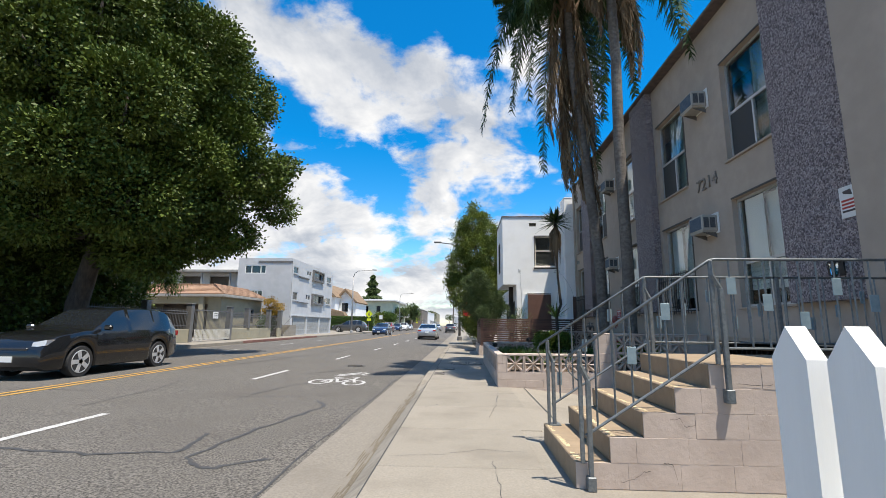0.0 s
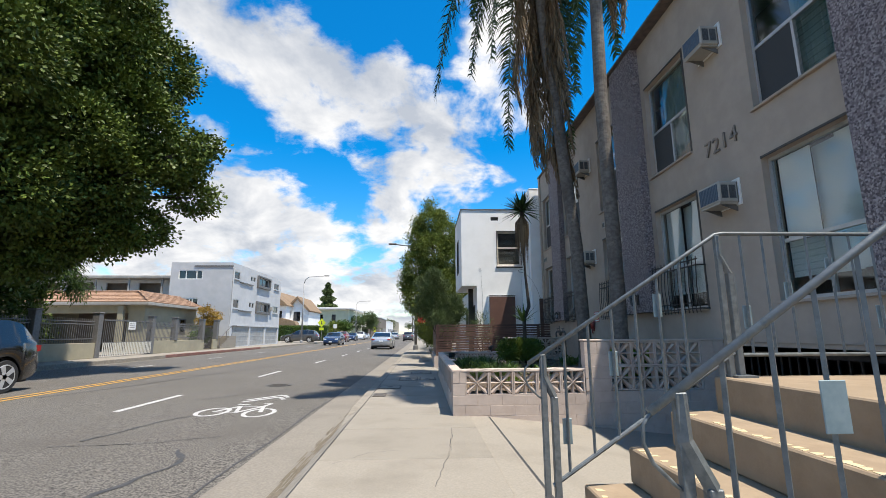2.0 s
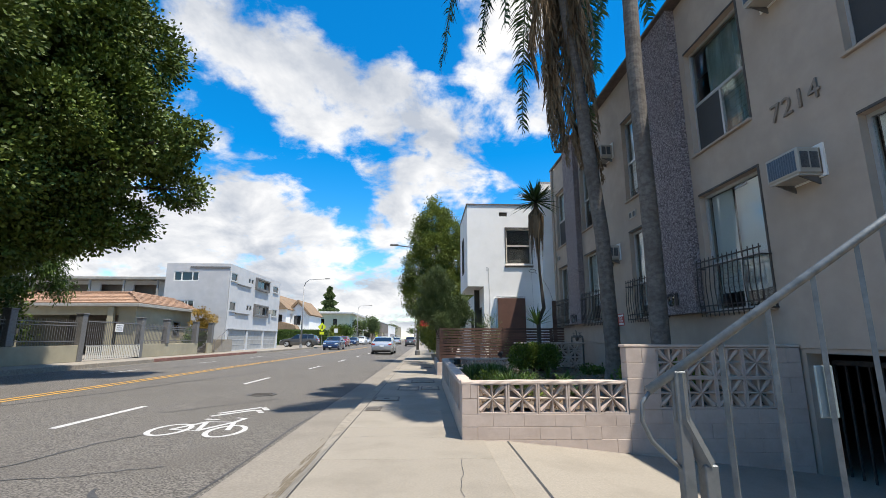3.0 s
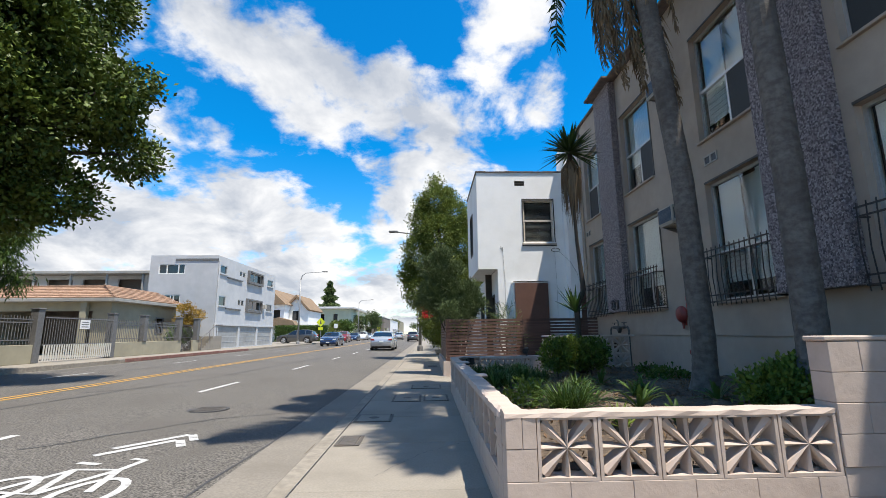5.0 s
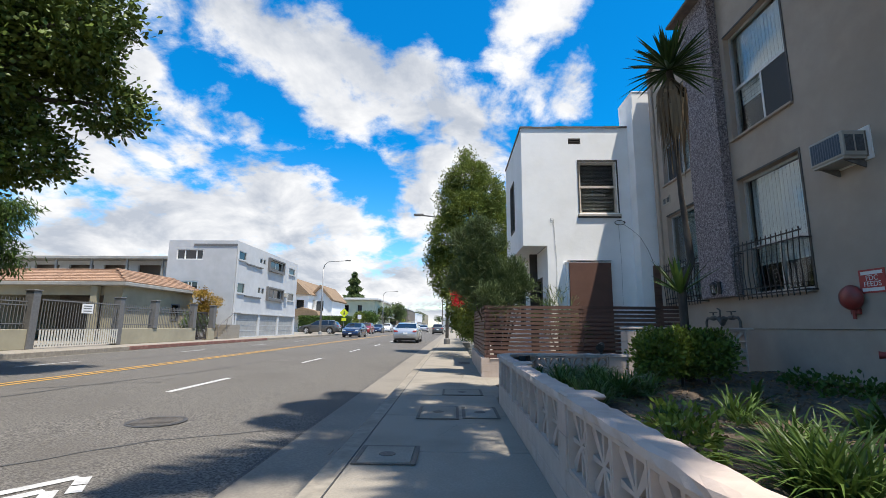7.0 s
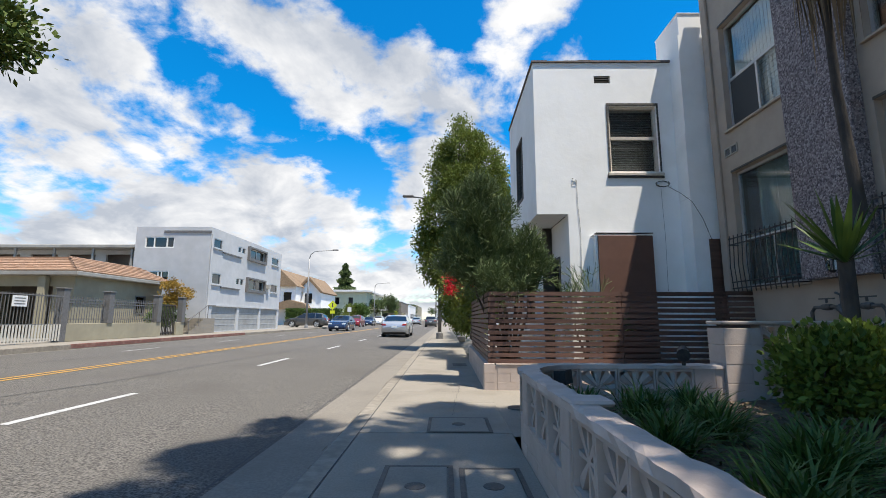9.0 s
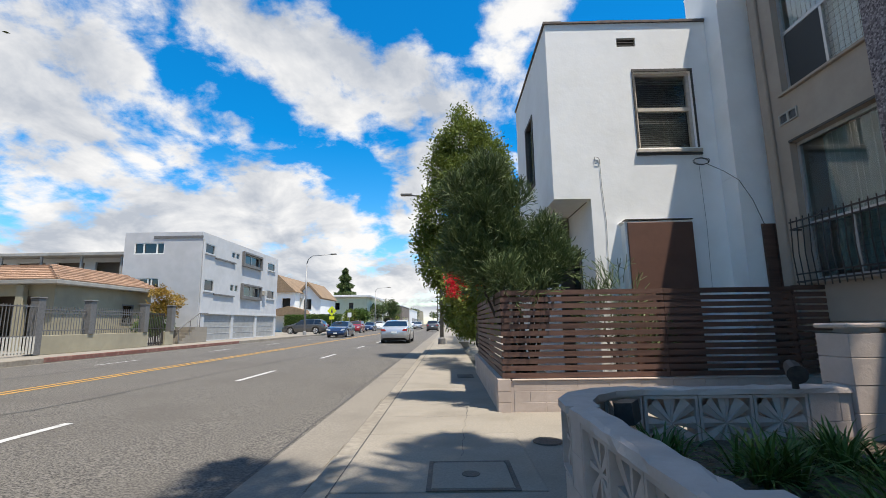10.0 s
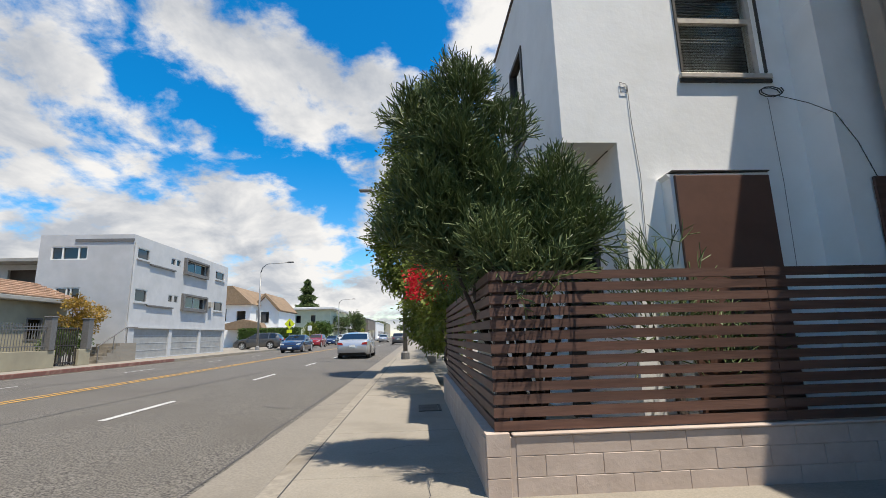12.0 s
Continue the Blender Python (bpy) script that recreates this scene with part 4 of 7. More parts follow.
FDC = thing("fire_inlet", "red twin fire hose inlet on the wall", "fire inlet", XB - 0.002, 14.9, 0.80)
part("flange", lathe([(0.11, 0.0), (0.11, 0.02)], 20), "red_enamel", FDC, m=pose(0, 0, 0, 0, -90, 0))
part("body", lathe([(0.07, 0.021), (0.085, 0.08), (0.07, 0.14), (0.02, 0.15)], 18), "red_enamel", FDC, smooth=True, m=pose(0, 0, 0, 0, -90, 0))
for s in (-1, 1):
    part("spout", tube([(-0.09, s * 0.04, 0), (-0.17, s * 0.12, -0.02), (-0.20, s * 0.15, -0.02)], [0.035, 0.035, 0.045], 12), "red_enamel", FDC)

BF = thing("backflow_preventer", "dark water pipe assembly with valve handles", "pipework", 5.16, 17.95, 0.0, 90)
part("riser", tube([(-0.50, 0, -0.02), (-0.50, 0, 1.18), (-0.45, 0, 1.24), (0.45, 0, 1.24), (0.50, 0, 1.18), (0.50, 0, -0.02)], 0.022, 10), "pipe_dark", BF)
for x in (-0.28, 0.26):
    part("valve", lathe([(0.036, -0.06), (0.042, 0.0), (0.036, 0.06)], 14), "pipe_dark", BF, m=pose(x, 0, 1.24, 0, 90, 0))
    part("handle", box(x - 0.11, x + 0.11, -0.014, 0.014, 1.335, 1.35), "pipe_dark", BF)
    part("stem", tube([(x, 0, 1.29), (x, 0, 1.334)], 0.014, 8), "pipe_dark", BF)
part("test_cock", tube([(0.05, 0, 1.27), (0.05, 0, 1.38), (0.12, 0, 1.41)], 0.015, 8), "pipe_dark", BF)
part("valve_body", tube([(-0.08, 0, 1.24), (0.0, 0, 1.15), (0.09, 0, 1.24)], 0.05, 10), "pipe_dark", BF)

# ---- steps, landing, railings ----
S0, S1, RISE = 4.28, 5.70, 0.19
RX = [1.28, 1.55, 1.816, 2.075, 2.355]
ST = thing("entrance_steps", "five tan painted concrete steps with yellow edge dashes", "steps", kind="structure")
random.seed(2)
for k, x in enumerate(RX[:-1]):
    z = RISE * (k + 1)
    st = part("step", box(x, 2.36, S0 + 0.012, S1, z - RISE + (0.002 if k else -0.1), z, bevel=0.008), "stair_tan", ST)
    for j in range(26):
        a = S0 + 0.05 + j * 0.05 + random.uniform(-0.01, 0.01)
        if random.random() < 0.72:
            q = x + random.uniform(0.012, 0.03)
            part("paint_flake", prism([(q, a), (q + random.uniform(0.02, 0.05), a + random.uniform(-0.01, 0.01)), (q + random.uniform(0.03, 0.055), a + random.uniform(0.02, 0.05)), (q + random.uniform(-0.006, 0.01), a + random.uniform(0.03, 0.05))], "z", z + 0.0005, z + 0.002), "strip_yellow", st)
part("landing", box(2.355, XB + 0.018, S0 + 0.012, S1, 0.70, 0.95, bevel=0.008), "stair_tan", ST)

# block wall under landing: stepped cheek, courses of painted blocks
WL = thing("landing_wall", "pinkish painted block wall below the landing", "wall", kind="structure")
part("core", prism([(1.30, -0.1), (1.30, 0.17), (1.57, 0.17), (1.57, 0.36), (1.836, 0.36), (1.836, 0.55), (2.095, 0.55), (2.095, 0.74), (2.375, 0.74), (2.375, 0.93), (XB, 0.93), (XB, -0.1)], "y", S0 - 0.007, S0 + 0.011), "block_paint", WL)
random.seed(3)
for r in range(5):
    z0, z1 = r * RISE + 0.0012, (r + 1) * RISE - 0.0012
    x = RX[r]
    first = True
    while x < XB - 0.05:
        w = (0.4 if not (first and r % 2) else 0.2)
        e = min(x + w, XB)
        if z1 > 0.93:
            z1 = 0.945
        d = random.uniform(0, 0.004)
        part("block", box(x + 0.0003, e - 0.0003, S0 - 0.009 - d, S0 + 0.004, z0 - 0.0006, z1 + 0.0006, bevel=0.0012), "block_paint", WL)
        x, first = e, False
rw = random.Random(44)
for pts in ([(2.02, 0.52), (2.10, 0.53), (2.13, 0.47), (2.22, 0.48)], [(2.55, 0.80), (2.70, 0.79), (2.86, 0.80)], [(1.62, 0.05), (1.72, 0.08), (1.80, 0.13), (1.86, 0.14)], [(1.95, 0.20), (2.02, 0.19), (2.06, 0.02)]):
    bm, prev = bmesh.new(), None
    for (xa, za), (xb, zb) in zip(pts, pts[1:]):
        for k in range(6):
            xk, zk = xa + (xb - xa) * k / 6, za + (zb - za) * k / 6 + rw.uniform(-0.006, 0.006)
            wk = rw.uniform(0.0006, 0.0026)
            cur = (bm.verts.new((xk, S0 - 0.0155, zk - wk)), bm.verts.new((xk + wk * 0.5, S0 - 0.0155, zk + wk)))
            if prev:
                bm.faces.new((prev[0], cur[0], cur[1], prev[1]))
            prev = cur
    part("crack", bm, "seal", WL, "dark crack in the paint")
part("drive_wall", box(2.36, XB, S1 - 0.12, S1 - 0.002, -0.7, 0.695), "block_paint", WL)


def railing(y, name, outside, zl, lower, plaques):
    """Steel railing down the steps and along the landing: square balusters, small plaques on some."""
    ob = thing("railing", name, "railing", 0, y, 0, group="stair railings")
    xe, x0 = 5.20, 1.245
    slope = (1.765 - zl) / (2.385 - x0)

    def plaque(x, c, parent):
        w, d = (0.037, -0.015) if outside else (0.026, 0.013)
        part("plaque", box(x - w, x + w, d - 0.0025, d + 0.0025, c - 0.068, c + 0.068, bevel=0.002), "plaque_blue", parent, "small blue-grey metal plaque")
    # the handrail runs level, then straight down; a thin rod curls back under its end
    part("handrail", tube([(xe, 0, 1.79), (2.46, 0, 1.79), (2.41, 0, 1.782), (2.385, 0, 1.765), (x0, 0, zl)], 0.0122, 10), "galvanised", ob, smooth=True)
    part("curl", tube([(x0 + 0.012, 0, zl + 0.006), (x0 - 0.018, 0, zl - 0.03), (x0 - 0.022, 0, zl - 0.075), (x0 + 0.0, 0, zl - 0.125), (x0 + 0.05, 0, zl - 0.175), (x0 + 0.085, 0, zl - 0.20)], 0.0055, 8), "galvanised", ob, smooth=True)
    part("lower_rail", tube([(xe, 0, 1.075), (2.50, 0, 1.075)], 0.0105, 8), "galvanised", ob)
    part("slope_rail", tube([(2.45, 0, 1.085), (1.36, 0, 0.395)], 0.0125, 8), "galvanised", ob)
    s = -0.018 if outside else 0.0
    for x, zt, zb in ((1.385, zl + 0.04, 0.0 if outside else 0.19), (2.475, 1.77, 0.66 if outside else 0.95)):
        part("post", box(x - 0.018, x + 0.018, s - 0.018, s + 0.018, zb, zt - 0.22, bevel=0.003), "galvanised", ob)
        part("post_top", tube([(x, s, zt - 0.225), (x - 0.055, s * 0.5, zt - 0.11), (x - 0.055, 0, zt + 0.005)], 0.021, 4, twist=0.785), "galvanised", ob)
        part("inner_post", box(x - 0.072, x - 0.040, -0.014, 0.014, 0.19 if x < 2 else 0.95, zt + 0.01, bevel=0.003), "galvanised", ob)
        if outside:
            part("bracket", box(x - 0.034, x + 0.034, s - 0.026, 0.021, zb - 0.005, zb + 0.10, bevel=0.006), "galvanised", ob)
        else:
            part("base_plate", box(x - 0.06, x + 0.06, -0.06, 0.06, zb, zb + 0.012), "galvanised", ob)
    for k in range(6):
        x = 1.455 + 0.143 * k
        bal = part("baluster", tube([(x, 0, 0.395 + (x - 1.36) * 0.633), (x, 0, zl + (x - x0) * slope)], 0.0088, 4, twist=0.785), "galvanised", ob)
        if k in lower:
            plaque(x, lower[k], bal)
    x, k = 2.565, 0
    while x < xe - 0.03:
        bal = part("baluster", tube([(x, 0, 1.075), (x, 0, 1.79)], 0.0088, 4, twist=0.785), "galvanised", ob)
        if k % 2 == 0:
            plaque(x, plaques[(k // 2) % 3], bal)
        x, k = x + 0.1375, k + 1
    for x in (3.86, 5.17):
        part("post", box(x - 0.02, x + 0.02, -0.018, 0.018, 0.95, 1.785, bevel=0.003), "galvanised", ob)


railing(4.245, "galvanised steel railing with small plaques beside the steps", True, 1.0, {2: 1.01, 4: 1.36}, (1.57, 1.44, 1.30))
railing(5.63, "galvanised steel railing on the far side of steps", False, 1.035, {0: 0.67, 2: 1.03, 4: 1.36}, (1.29, 1.43, 1.58))

# ---- picket fence by the start ----
PF = thing("picket_fence", "white painted picket fence with pointed tops", "fence")
for k in range(28):
    y = 1.306 - 0.127 * k
    part("picket", prism([(y - 0.042, 0.03), (y + 0.042, 0.03), (y + 0.042, 1.185), (y, 1.24), (y - 0.042, 1.185)], "x", 0.965, 1.0), "picket_white", PF)
for z in (0.30, 0.86):
    part("rail", box(1.002, 1.04, -2.3, 1.34, z, z + 0.085), "picket_white", PF)
for y in (1.28, -0.5, -2.2):
    part("post", box(1.042, 1.13, y - 0.045, y + 0.045, 0, 1.12, bevel=0.008), "picket_white", PF)

# ---- planter walls ----
def star_mesh(fat=1.0):
    """Pierced block: square rim, cross and diagonals that thicken towards the rim."""
    bm = bmesh.new()
    s, d, t = 0.180, 0.07, 0.020
    for a, b, c, e in ((-s, s, -s, -s + t), (-s, s, s - t, s), (-s, -s + t, -s + t, s - t), (s - t, s, -s + t, s - t)):
        box(a, b, -d, d, c, e, bm)
    for k in range(8):
        ang = k * math.pi / 4
        L = (s - t) * (1.0 if k % 2 == 0 else 1.30)
        w0, w1 = (0.006, 0.016) if k % 2 == 0 else (0.008, 0.034)
        w1 = w1 * fat
        u, v = Vector((math.cos(ang), 0, math.sin(ang))), Vector((-math.sin(ang), 0, math.cos(ang)))
        near, far = [], []
        for q, w, dd in ((0.0, w0, d * 0.55), (L, w1, d * 0.55)):
            near.append((u * q + v * w, u * q - v * w, dd))
        pts = [near[0][0], near[1][0], near[1][1], near[0][1]]
        lim = s - t * 0.5
        pts = [Vector((max(-lim, min(lim, p.x)), 0, max(-lim, min(lim, p.z)))) for p in pts]
        fr = [bm.verts.new((p.x, -d * 0.6, p.z)) for p in pts]
        # front edge of each arm is a sharp ridge
        r0, r1 = bm.verts.new((0, -d * 0.86, 0)), bm.verts.new(((pts[1] + pts[2]) / 2) + Vector((0, -d * 0.86, 0)))
        bk = [bm.verts.new((p.x, d * 0.6, p.z)) for p in pts]
        for f in ((fr[0], r0, r1, fr[1]), (r0, fr[3], fr[2], r1), (fr[1], bk[1], bk[0], fr[0]), (fr[3], bk[3], bk[2], fr[2]), (bk[0], bk[1], bk[2], bk[3])):
            bm.faces.new(f)
    bmesh.ops.recalc_face_normals(bm, faces=bm.faces)
    me = bpy.data.meshes.new("star_block")
    bm.to_mesh(me)
    bm.free()
    me.materials.append(MATS["block_paint"])
    return me


STAR = star_mesh()
STAR_FAT = star_mesh(2.6)


def star(parent, x, y, z, rz=0, sz=1.0, mesh=STAR):
    ob = new("pierced_block", mesh)
    ob.parent = parent
    ob.matrix_basis = pose(x, y, z, 0, 0, rz) @ Matrix.Diagonal((sz, 1, sz, 1))
    return ob


def rough_cap(x0, x1, y0, y1, z0, z1):
    """A hand-trowelled mortar cap: uneven top and edges."""
    bm = bmesh.new()
    lx, ly = x1 - x0, y1 - y0
    n = max(2, int(max(lx, ly) / 0.09))
    rows = []
    for k in range(n + 1):
        t = k / n
        ring = []
        for a, z in ((0.0, z0), (0.04, z1 - 0.006), (0.25, z1), (0.75, z1), (0.96, z1 - 0.006), (1.0, z0)):
            j = (random.uniform(-0.007, 0.007), random.uniform(-0.006, 0.007))
            if lx > ly:
                c = (x0 + lx * t, y0 + ly * a + j[0], z + (j[1] if z > z0 else 0))
            else:
                c = (x0 + lx * a + j[0], y0 + ly * t, z + (j[1] if z > z0 else 0))
            ring.append(bm.verts.new(c))
        rows.append(ring)
    for r, q in zip(rows, rows[1:]):
        for i in range(6):
            bm.faces.new((r[i], r[(i + 1) % 6], q[(i + 1) % 6], q[i]))
    bm.faces.new(rows[0]), bm.faces.new(rows[-1])
    bmesh.ops.recalc_face_normals(bm, faces=bm.faces)
    return bm


def courses(parent, along, lo, hi, w0, w1, zs, length=0.38, holes=(), start=0.0):
    """Rows of painted blocks with recessed joints. along: 'x' or 'y'; w0..w1 the thickness."""
    for r, (z0, z1) in enumerate(zip(zs, zs[1:])):
        u = lo
        first = True
        while u < hi - 0.02:
            e = min(hi, u + (length if not (first and r % 2) else length / 2))
            if hi - e < 0.06:
                e = hi
            d = random.uniform(0, 0.003)
            a = (u + 0.0012, e - 0.0012, w0 - d, w1 + d) if along == "x" else (w0 - d, w1 + d, u + 0.0012, e - 0.0012)
            part("block", box(*a, z0 + 0.0012, z1 - 0.0012, bevel=0.003), "block_paint", parent)
            u, first = e, False


random.seed(5)
PS = thing("planter_wall_south", "painted block planter wall with starred pierced blocks", "planter wall", kind="structure")
T0, T1 = 10.04, 10.18
part("mortar", box(1.105, 5.33, T0 + 0.005, T1 - 0.005, -0.6, 0.285), "block_paint", PS)
courses(PS, "x", 1.10, 3.12, T0, T1, [-0.16, 0.0, 0.145, 0.285], 0.37)
courses(PS, "x", 3.12, 5.34, T0, T1, [-0.48, -0.32, -0.16, 0.0, 0.17, 0.335], 0.40)
courses(PS, "x", 1.10, 1.285, T0, T1, [0.285, 0.465, 0.645], 0.2)
for k in range(5):
    star(PS, 1.285 + 0.183 + k * 0.366, (T0 + T1) / 2, 0.285 + 0.181)
part("cap", rough_cap(1.095, 3.12, T0 - 0.006, T1 + 0.02, 0.640, 0.672), "block_paint", PS)
courses(PS, "x", 3.12, 3.50, T0 - 0.01, T1 + 0.01, [0.335, 0.52, 0.70, 0.88, 1.065], 0.4)
for r in range(2):
    for k in range(4):
        star(PS, 3.505 + 0.181 + k * 0.364, (T0 + T1) / 2, 0.34 + 0.181 + r * 0.363)
courses(PS, "x", 4.965, 5.34, T0, T1, [0.335, 0.52, 0.70, 0.88, 1.065], 0.4)
part("cap", box(3.10, 5.345, T0 - 0.014, T1 + 0.014, 1.069, 1.10, bevel=0.008), "block_paint", PS)

PW = thing("planter_wall_street", "low painted pierced-block wall along the pavement", "planter wall", kind="structure")
U0, U1, YN = 1.10, 1.24, 16.45
part("mortar", box(U0 + 0.004, U1 - 0.004, T1 + 0.002, YN - 0.01, -0.3, 0.235), "block_paint", PW)
courses(PW, "y", T1 + 0.004, YN, U0, U1, [-0.05, 0.10, 0.245], 0.38)
courses(PW, "y", T1 + 0.004, T1 + 0.20, U0, U1, [0.245, 0.43, 0.615], 0.3)
y = T1 + 0.205 + 0.183
k = 0
while y + 0.18 < YN - 0.1:
    if k in (6, 12):
        courses(PW, "y", y - 0.18, y + 0.0, U0 - 0.01, U1 + 0.01, [0.245, 0.43, 0.615], 0.3)
        part("pier_cap", box(U0 - 0.006, U1 + 0.09, y - 0.2, y + 0.02, 0.640, 0.668, bevel=0.012), "block_paint", PW)
        y += 0.19
    star(PW, (U0 + U1) / 2, y, 0.245 + 0.182, 90)
    y += 0.366
    k += 1
courses(PW, "y", y - 0.18, YN, U0, U1, [0.245, 0.43, 0.615], 0.4)
part("cap", rough_cap(U0 - 0.008, U1 + 0.02, T1 + 0.021, YN, 0.612, 0.652), "block_paint", PW)

PN = thing("planter_wall_north", "low pierced-block wall at the planter's far end", "planter wall", kind="structure")
V0, V1 = 17.05, 17.19
arc_out = [(1.10, YN + 0.002), (1.12, YN + 0.25), (1.24, YN + 0.5), (1.46, YN + 0.68), (1.72, V1)]
arc_in = [(1.24, YN + 0.002), (1.26, YN + 0.20), (1.36, YN + 0.40), (1.52, YN + 0.54), (1.72, V0)]
part("corner", prism(arc_out + arc_in[::-1], "z", -0.05, 0.245), "block_paint", PN)
for x, y, turn, wide in ((1.185, YN + 0.185, 84, 0.98), (1.335, YN + 0.475, 48, 0.95), (1.585, YN + 0.635, 16, 0.80)):
    ob = star(PN, x, y, 0.245 + 0.182, turn)
    ob.matrix_basis = pose(x, y, 0.245 + 0.182, 0, 0, turn) @ Matrix.Diagonal((wide, 0.95, 1, 1))
part("corner_cap", prism([(x - 0.02, y + 0.015) for x, y in arc_out] + [(x + 0.02, y - 0.02) for x, y in arc_in[::-1]], "z", 0.612, 0.652), "block_paint", PN)
courses(PN, "x", 1.722, 3.06, V0, V1, [-0.05, 0.10, 0.245], 0.38)
for k in range(3):
    star(PN, 1.93 + k * 0.366, (V0 + V1) / 2, 0.245 + 0.182, mesh=STAR_FAT)
courses(PN, "x", 2.85, 3.136, V0, V1, [0.245, 0.43, 0.615], 0.4)
part("cap", rough_cap(1.722, 3.136, V0 - 0.01, V1 + 0.02, 0.612, 0.652), "block_paint", PN)
courses(PN, "x", 3.14, 3.50, V0 - 0.03, V1 + 0.1, [-0.05, 0.12, 0.30, 0.48, 0.66, 0.84, 1.0], 0.5)
courses(PN, "x", 3.504, 5.08, V0, V1, [-0.05, 0.12, 0.30], 0.4)
for r in range(2):
    for k in range(4):
        star(PN, 3.70 + k * 0.366, (V0 + V1) / 2, 0.31 + 0.18 + r * 0.363)
part("post_cap", box(3.13, 5.09, V0 - 0.034, V1 + 0.104, 1.035, 1.07, bevel=0.01), "block_paint", PN)

# soil with uneven crumbs
rngs = np.random.default_rng(3)
xs = [1.235 + i * 0.12 for i in range(35)]
tagged(link("planter_soil", slab_grid([x for x in xs if x < 5.3] + [5.34], [10.17 + j * 0.13 for j in range(53)] + [17.06], lambda x, y: 0.32 + 0.05 * noise.noise((x * 1.7, y * 1.7, 0)) + 0.03 * noise.noise((x * 6, y * 6, 3)) + 0.10 * max(0, (x - 3) / 2.4)), "soil", smooth=True), "dry brown planter soil with mulch", "soil", kind="structure")
n = 2600
c = np.stack([rngs.uniform(1.3, 5.2, n), rngs.uniform(10.25, 16.95, n), np.zeros(n)], 1)
c[:, 2] = [0.335 + 0.05 * noise.noise((a * 1.7, b * 1.7, 0)) + 0.03 * noise.noise((a * 6, b * 6, 3)) + 0.10 * max(0, (a - 3) / 2.4) for a, b in c[:, :2]]
v, f = leaves(c, rngs.normal(0, 1, (n, 3)) * np.array([1, 1, 0.1]), 0.06, 0.022, rngs)
tagged(mesh_np("leaf_litter", v, f, "leaf_dry"), "dry fallen leaves on the soil", "leaf litter", kind="stuff")

# ---- fence wall and slatted fence ----
FW = thing("fence_wall", "low painted block wall under the slatted fence", "wall", kind="structure")
random.seed(6)
F0, F1 = 19.78, 19.94
courses(FW, "x", 1.26, 6.4, F0, F1, [-0.02, 0.115, 0.25, 0.375], 0.40)
part("mortar", box(1.05, 6.4, F0 + 0.004, F1 - 0.006, -0.2, 0.37), "block_paint", FW)
courses(FW, "y", F0 - 0.01, 24.6, 1.06, 1.22, [-0.02, 0.115, 0.25, 0.40], 0.40)
part("cap", box(1.24, 6.4, F0 - 0.015, F1 + 0.015, 0.377, 0.395, bevel=0.006), "block_paint", FW)
SF = thing("slatted_fence", "dark brown horizontal slat fence on a block wall", "fence")
random.seed(9)
zs = [0.405 + 0.0872 * k for k in range(13)]
for k, z in enumerate(zs):
    for a, b in ((1.128, 3.25), (3.255, 4.92), (4.925, 6.35)):
        h = 0.02 * (a > 4.7)
        part("slat", box(a, b, 19.82, 19.845, z + h, z + h + 0.062 + random.uniform(-0.004, 0.004)), "wood_brown", SF)
    for a, b in ((19.85, 21.7), (21.705, 23.4), (23.405, 24.6)):
        part("slat", box(1.13, 1.155, a, b, z, z + 0.062 + random.uniform(-0.004, 0.004)), "wood_brown", SF)
for x in (1.160, 3.21, 4.88, 6.28):
    part("post", box(x, x + 0.085, 19.848, 19.935, 0.398, 1.52), "wood_brown", SF)
for y in (21.66, 23.36, 24.5):
    part("post", box(1.158, 1.22, y, y + 0.085, 0.405, 1.52), "wood_brown", SF)
GT = thing("side_gate", "tall dark brown plank gate between the buildings", "gate")
for k in range(6):
    part("plank", box(5.20 + k * 0.17, 5.362 + k * 0.17, 20.60, 20.63, 0.1, 2.52), "wood_brown", GT)

# floodlight on a stake inside the planter's corner
FL = thing("garden_floodlight", "black garden floodlight on a stake by the wall", "floodlight", 1.50, 16.70, 0.24)
FL.matrix_basis = pose(1.50, 16.70, 0.24, 0, 0, -35)
part("stake", tube([(0, 0, -0.05), (0, 0, 0.26)], 0.012, 8), "plastic_black", FL)
part("housing", prism([(-0.05, 0.25), (0.06, 0.28), (0.05, 0.40), (-0.05, 0.39)], "y", -0.085, 0.085), "plastic_black", FL)
part("lens", prism([(-0.054, 0.265), (-0.0505, 0.265), (-0.0505, 0.38), (-0.054, 0.38)], "y", -0.07, 0.07), "glass", FL)

# ---- white stucco house ----
WH = thing("white_house", "two-storey white stucco house with flat roof", "house")
YW, XW = 21.04, 2.20
ZP = 6.20
part("south_wall", wall_y(YW, YW + 0.22, XW, 9.0, 3.07, ZP, [(3.66, 4.62, 3.92, 5.28), (3.42, 3.74, 5.76, 5.92)]), "stucco_white", WH)
part("lower_wall", wall_y(YW, YW + 0.22, 2.80, 9.0, -0.1, 3.07), "stucco_white", WH)
part("west_wall", wall_x(XW, XW + 0.22, YW + 0.222, 24.4, 3.07, ZP, [(22.45, 23.25, 3.75, 5.22)]), "stucco_white", WH)
part("lower_west", wall_x(2.80, 3.02, YW + 0.222, 33, -0.1, 3.068, [(21.75, 22.75, 1.05, 2.35), (24.6, 25.6, 1.05, 2.35)]), "stucco_white", WH)
part("bay_floor", box(XW + 0.002, 2.79, YW + 0.23, 24.39, 3.074, 3.16), "stucco_white", WH)
part("bay_return", box(XW + 0.225, 9, 24.18, 24.398, 3.07, ZP), "stucco_white", WH)
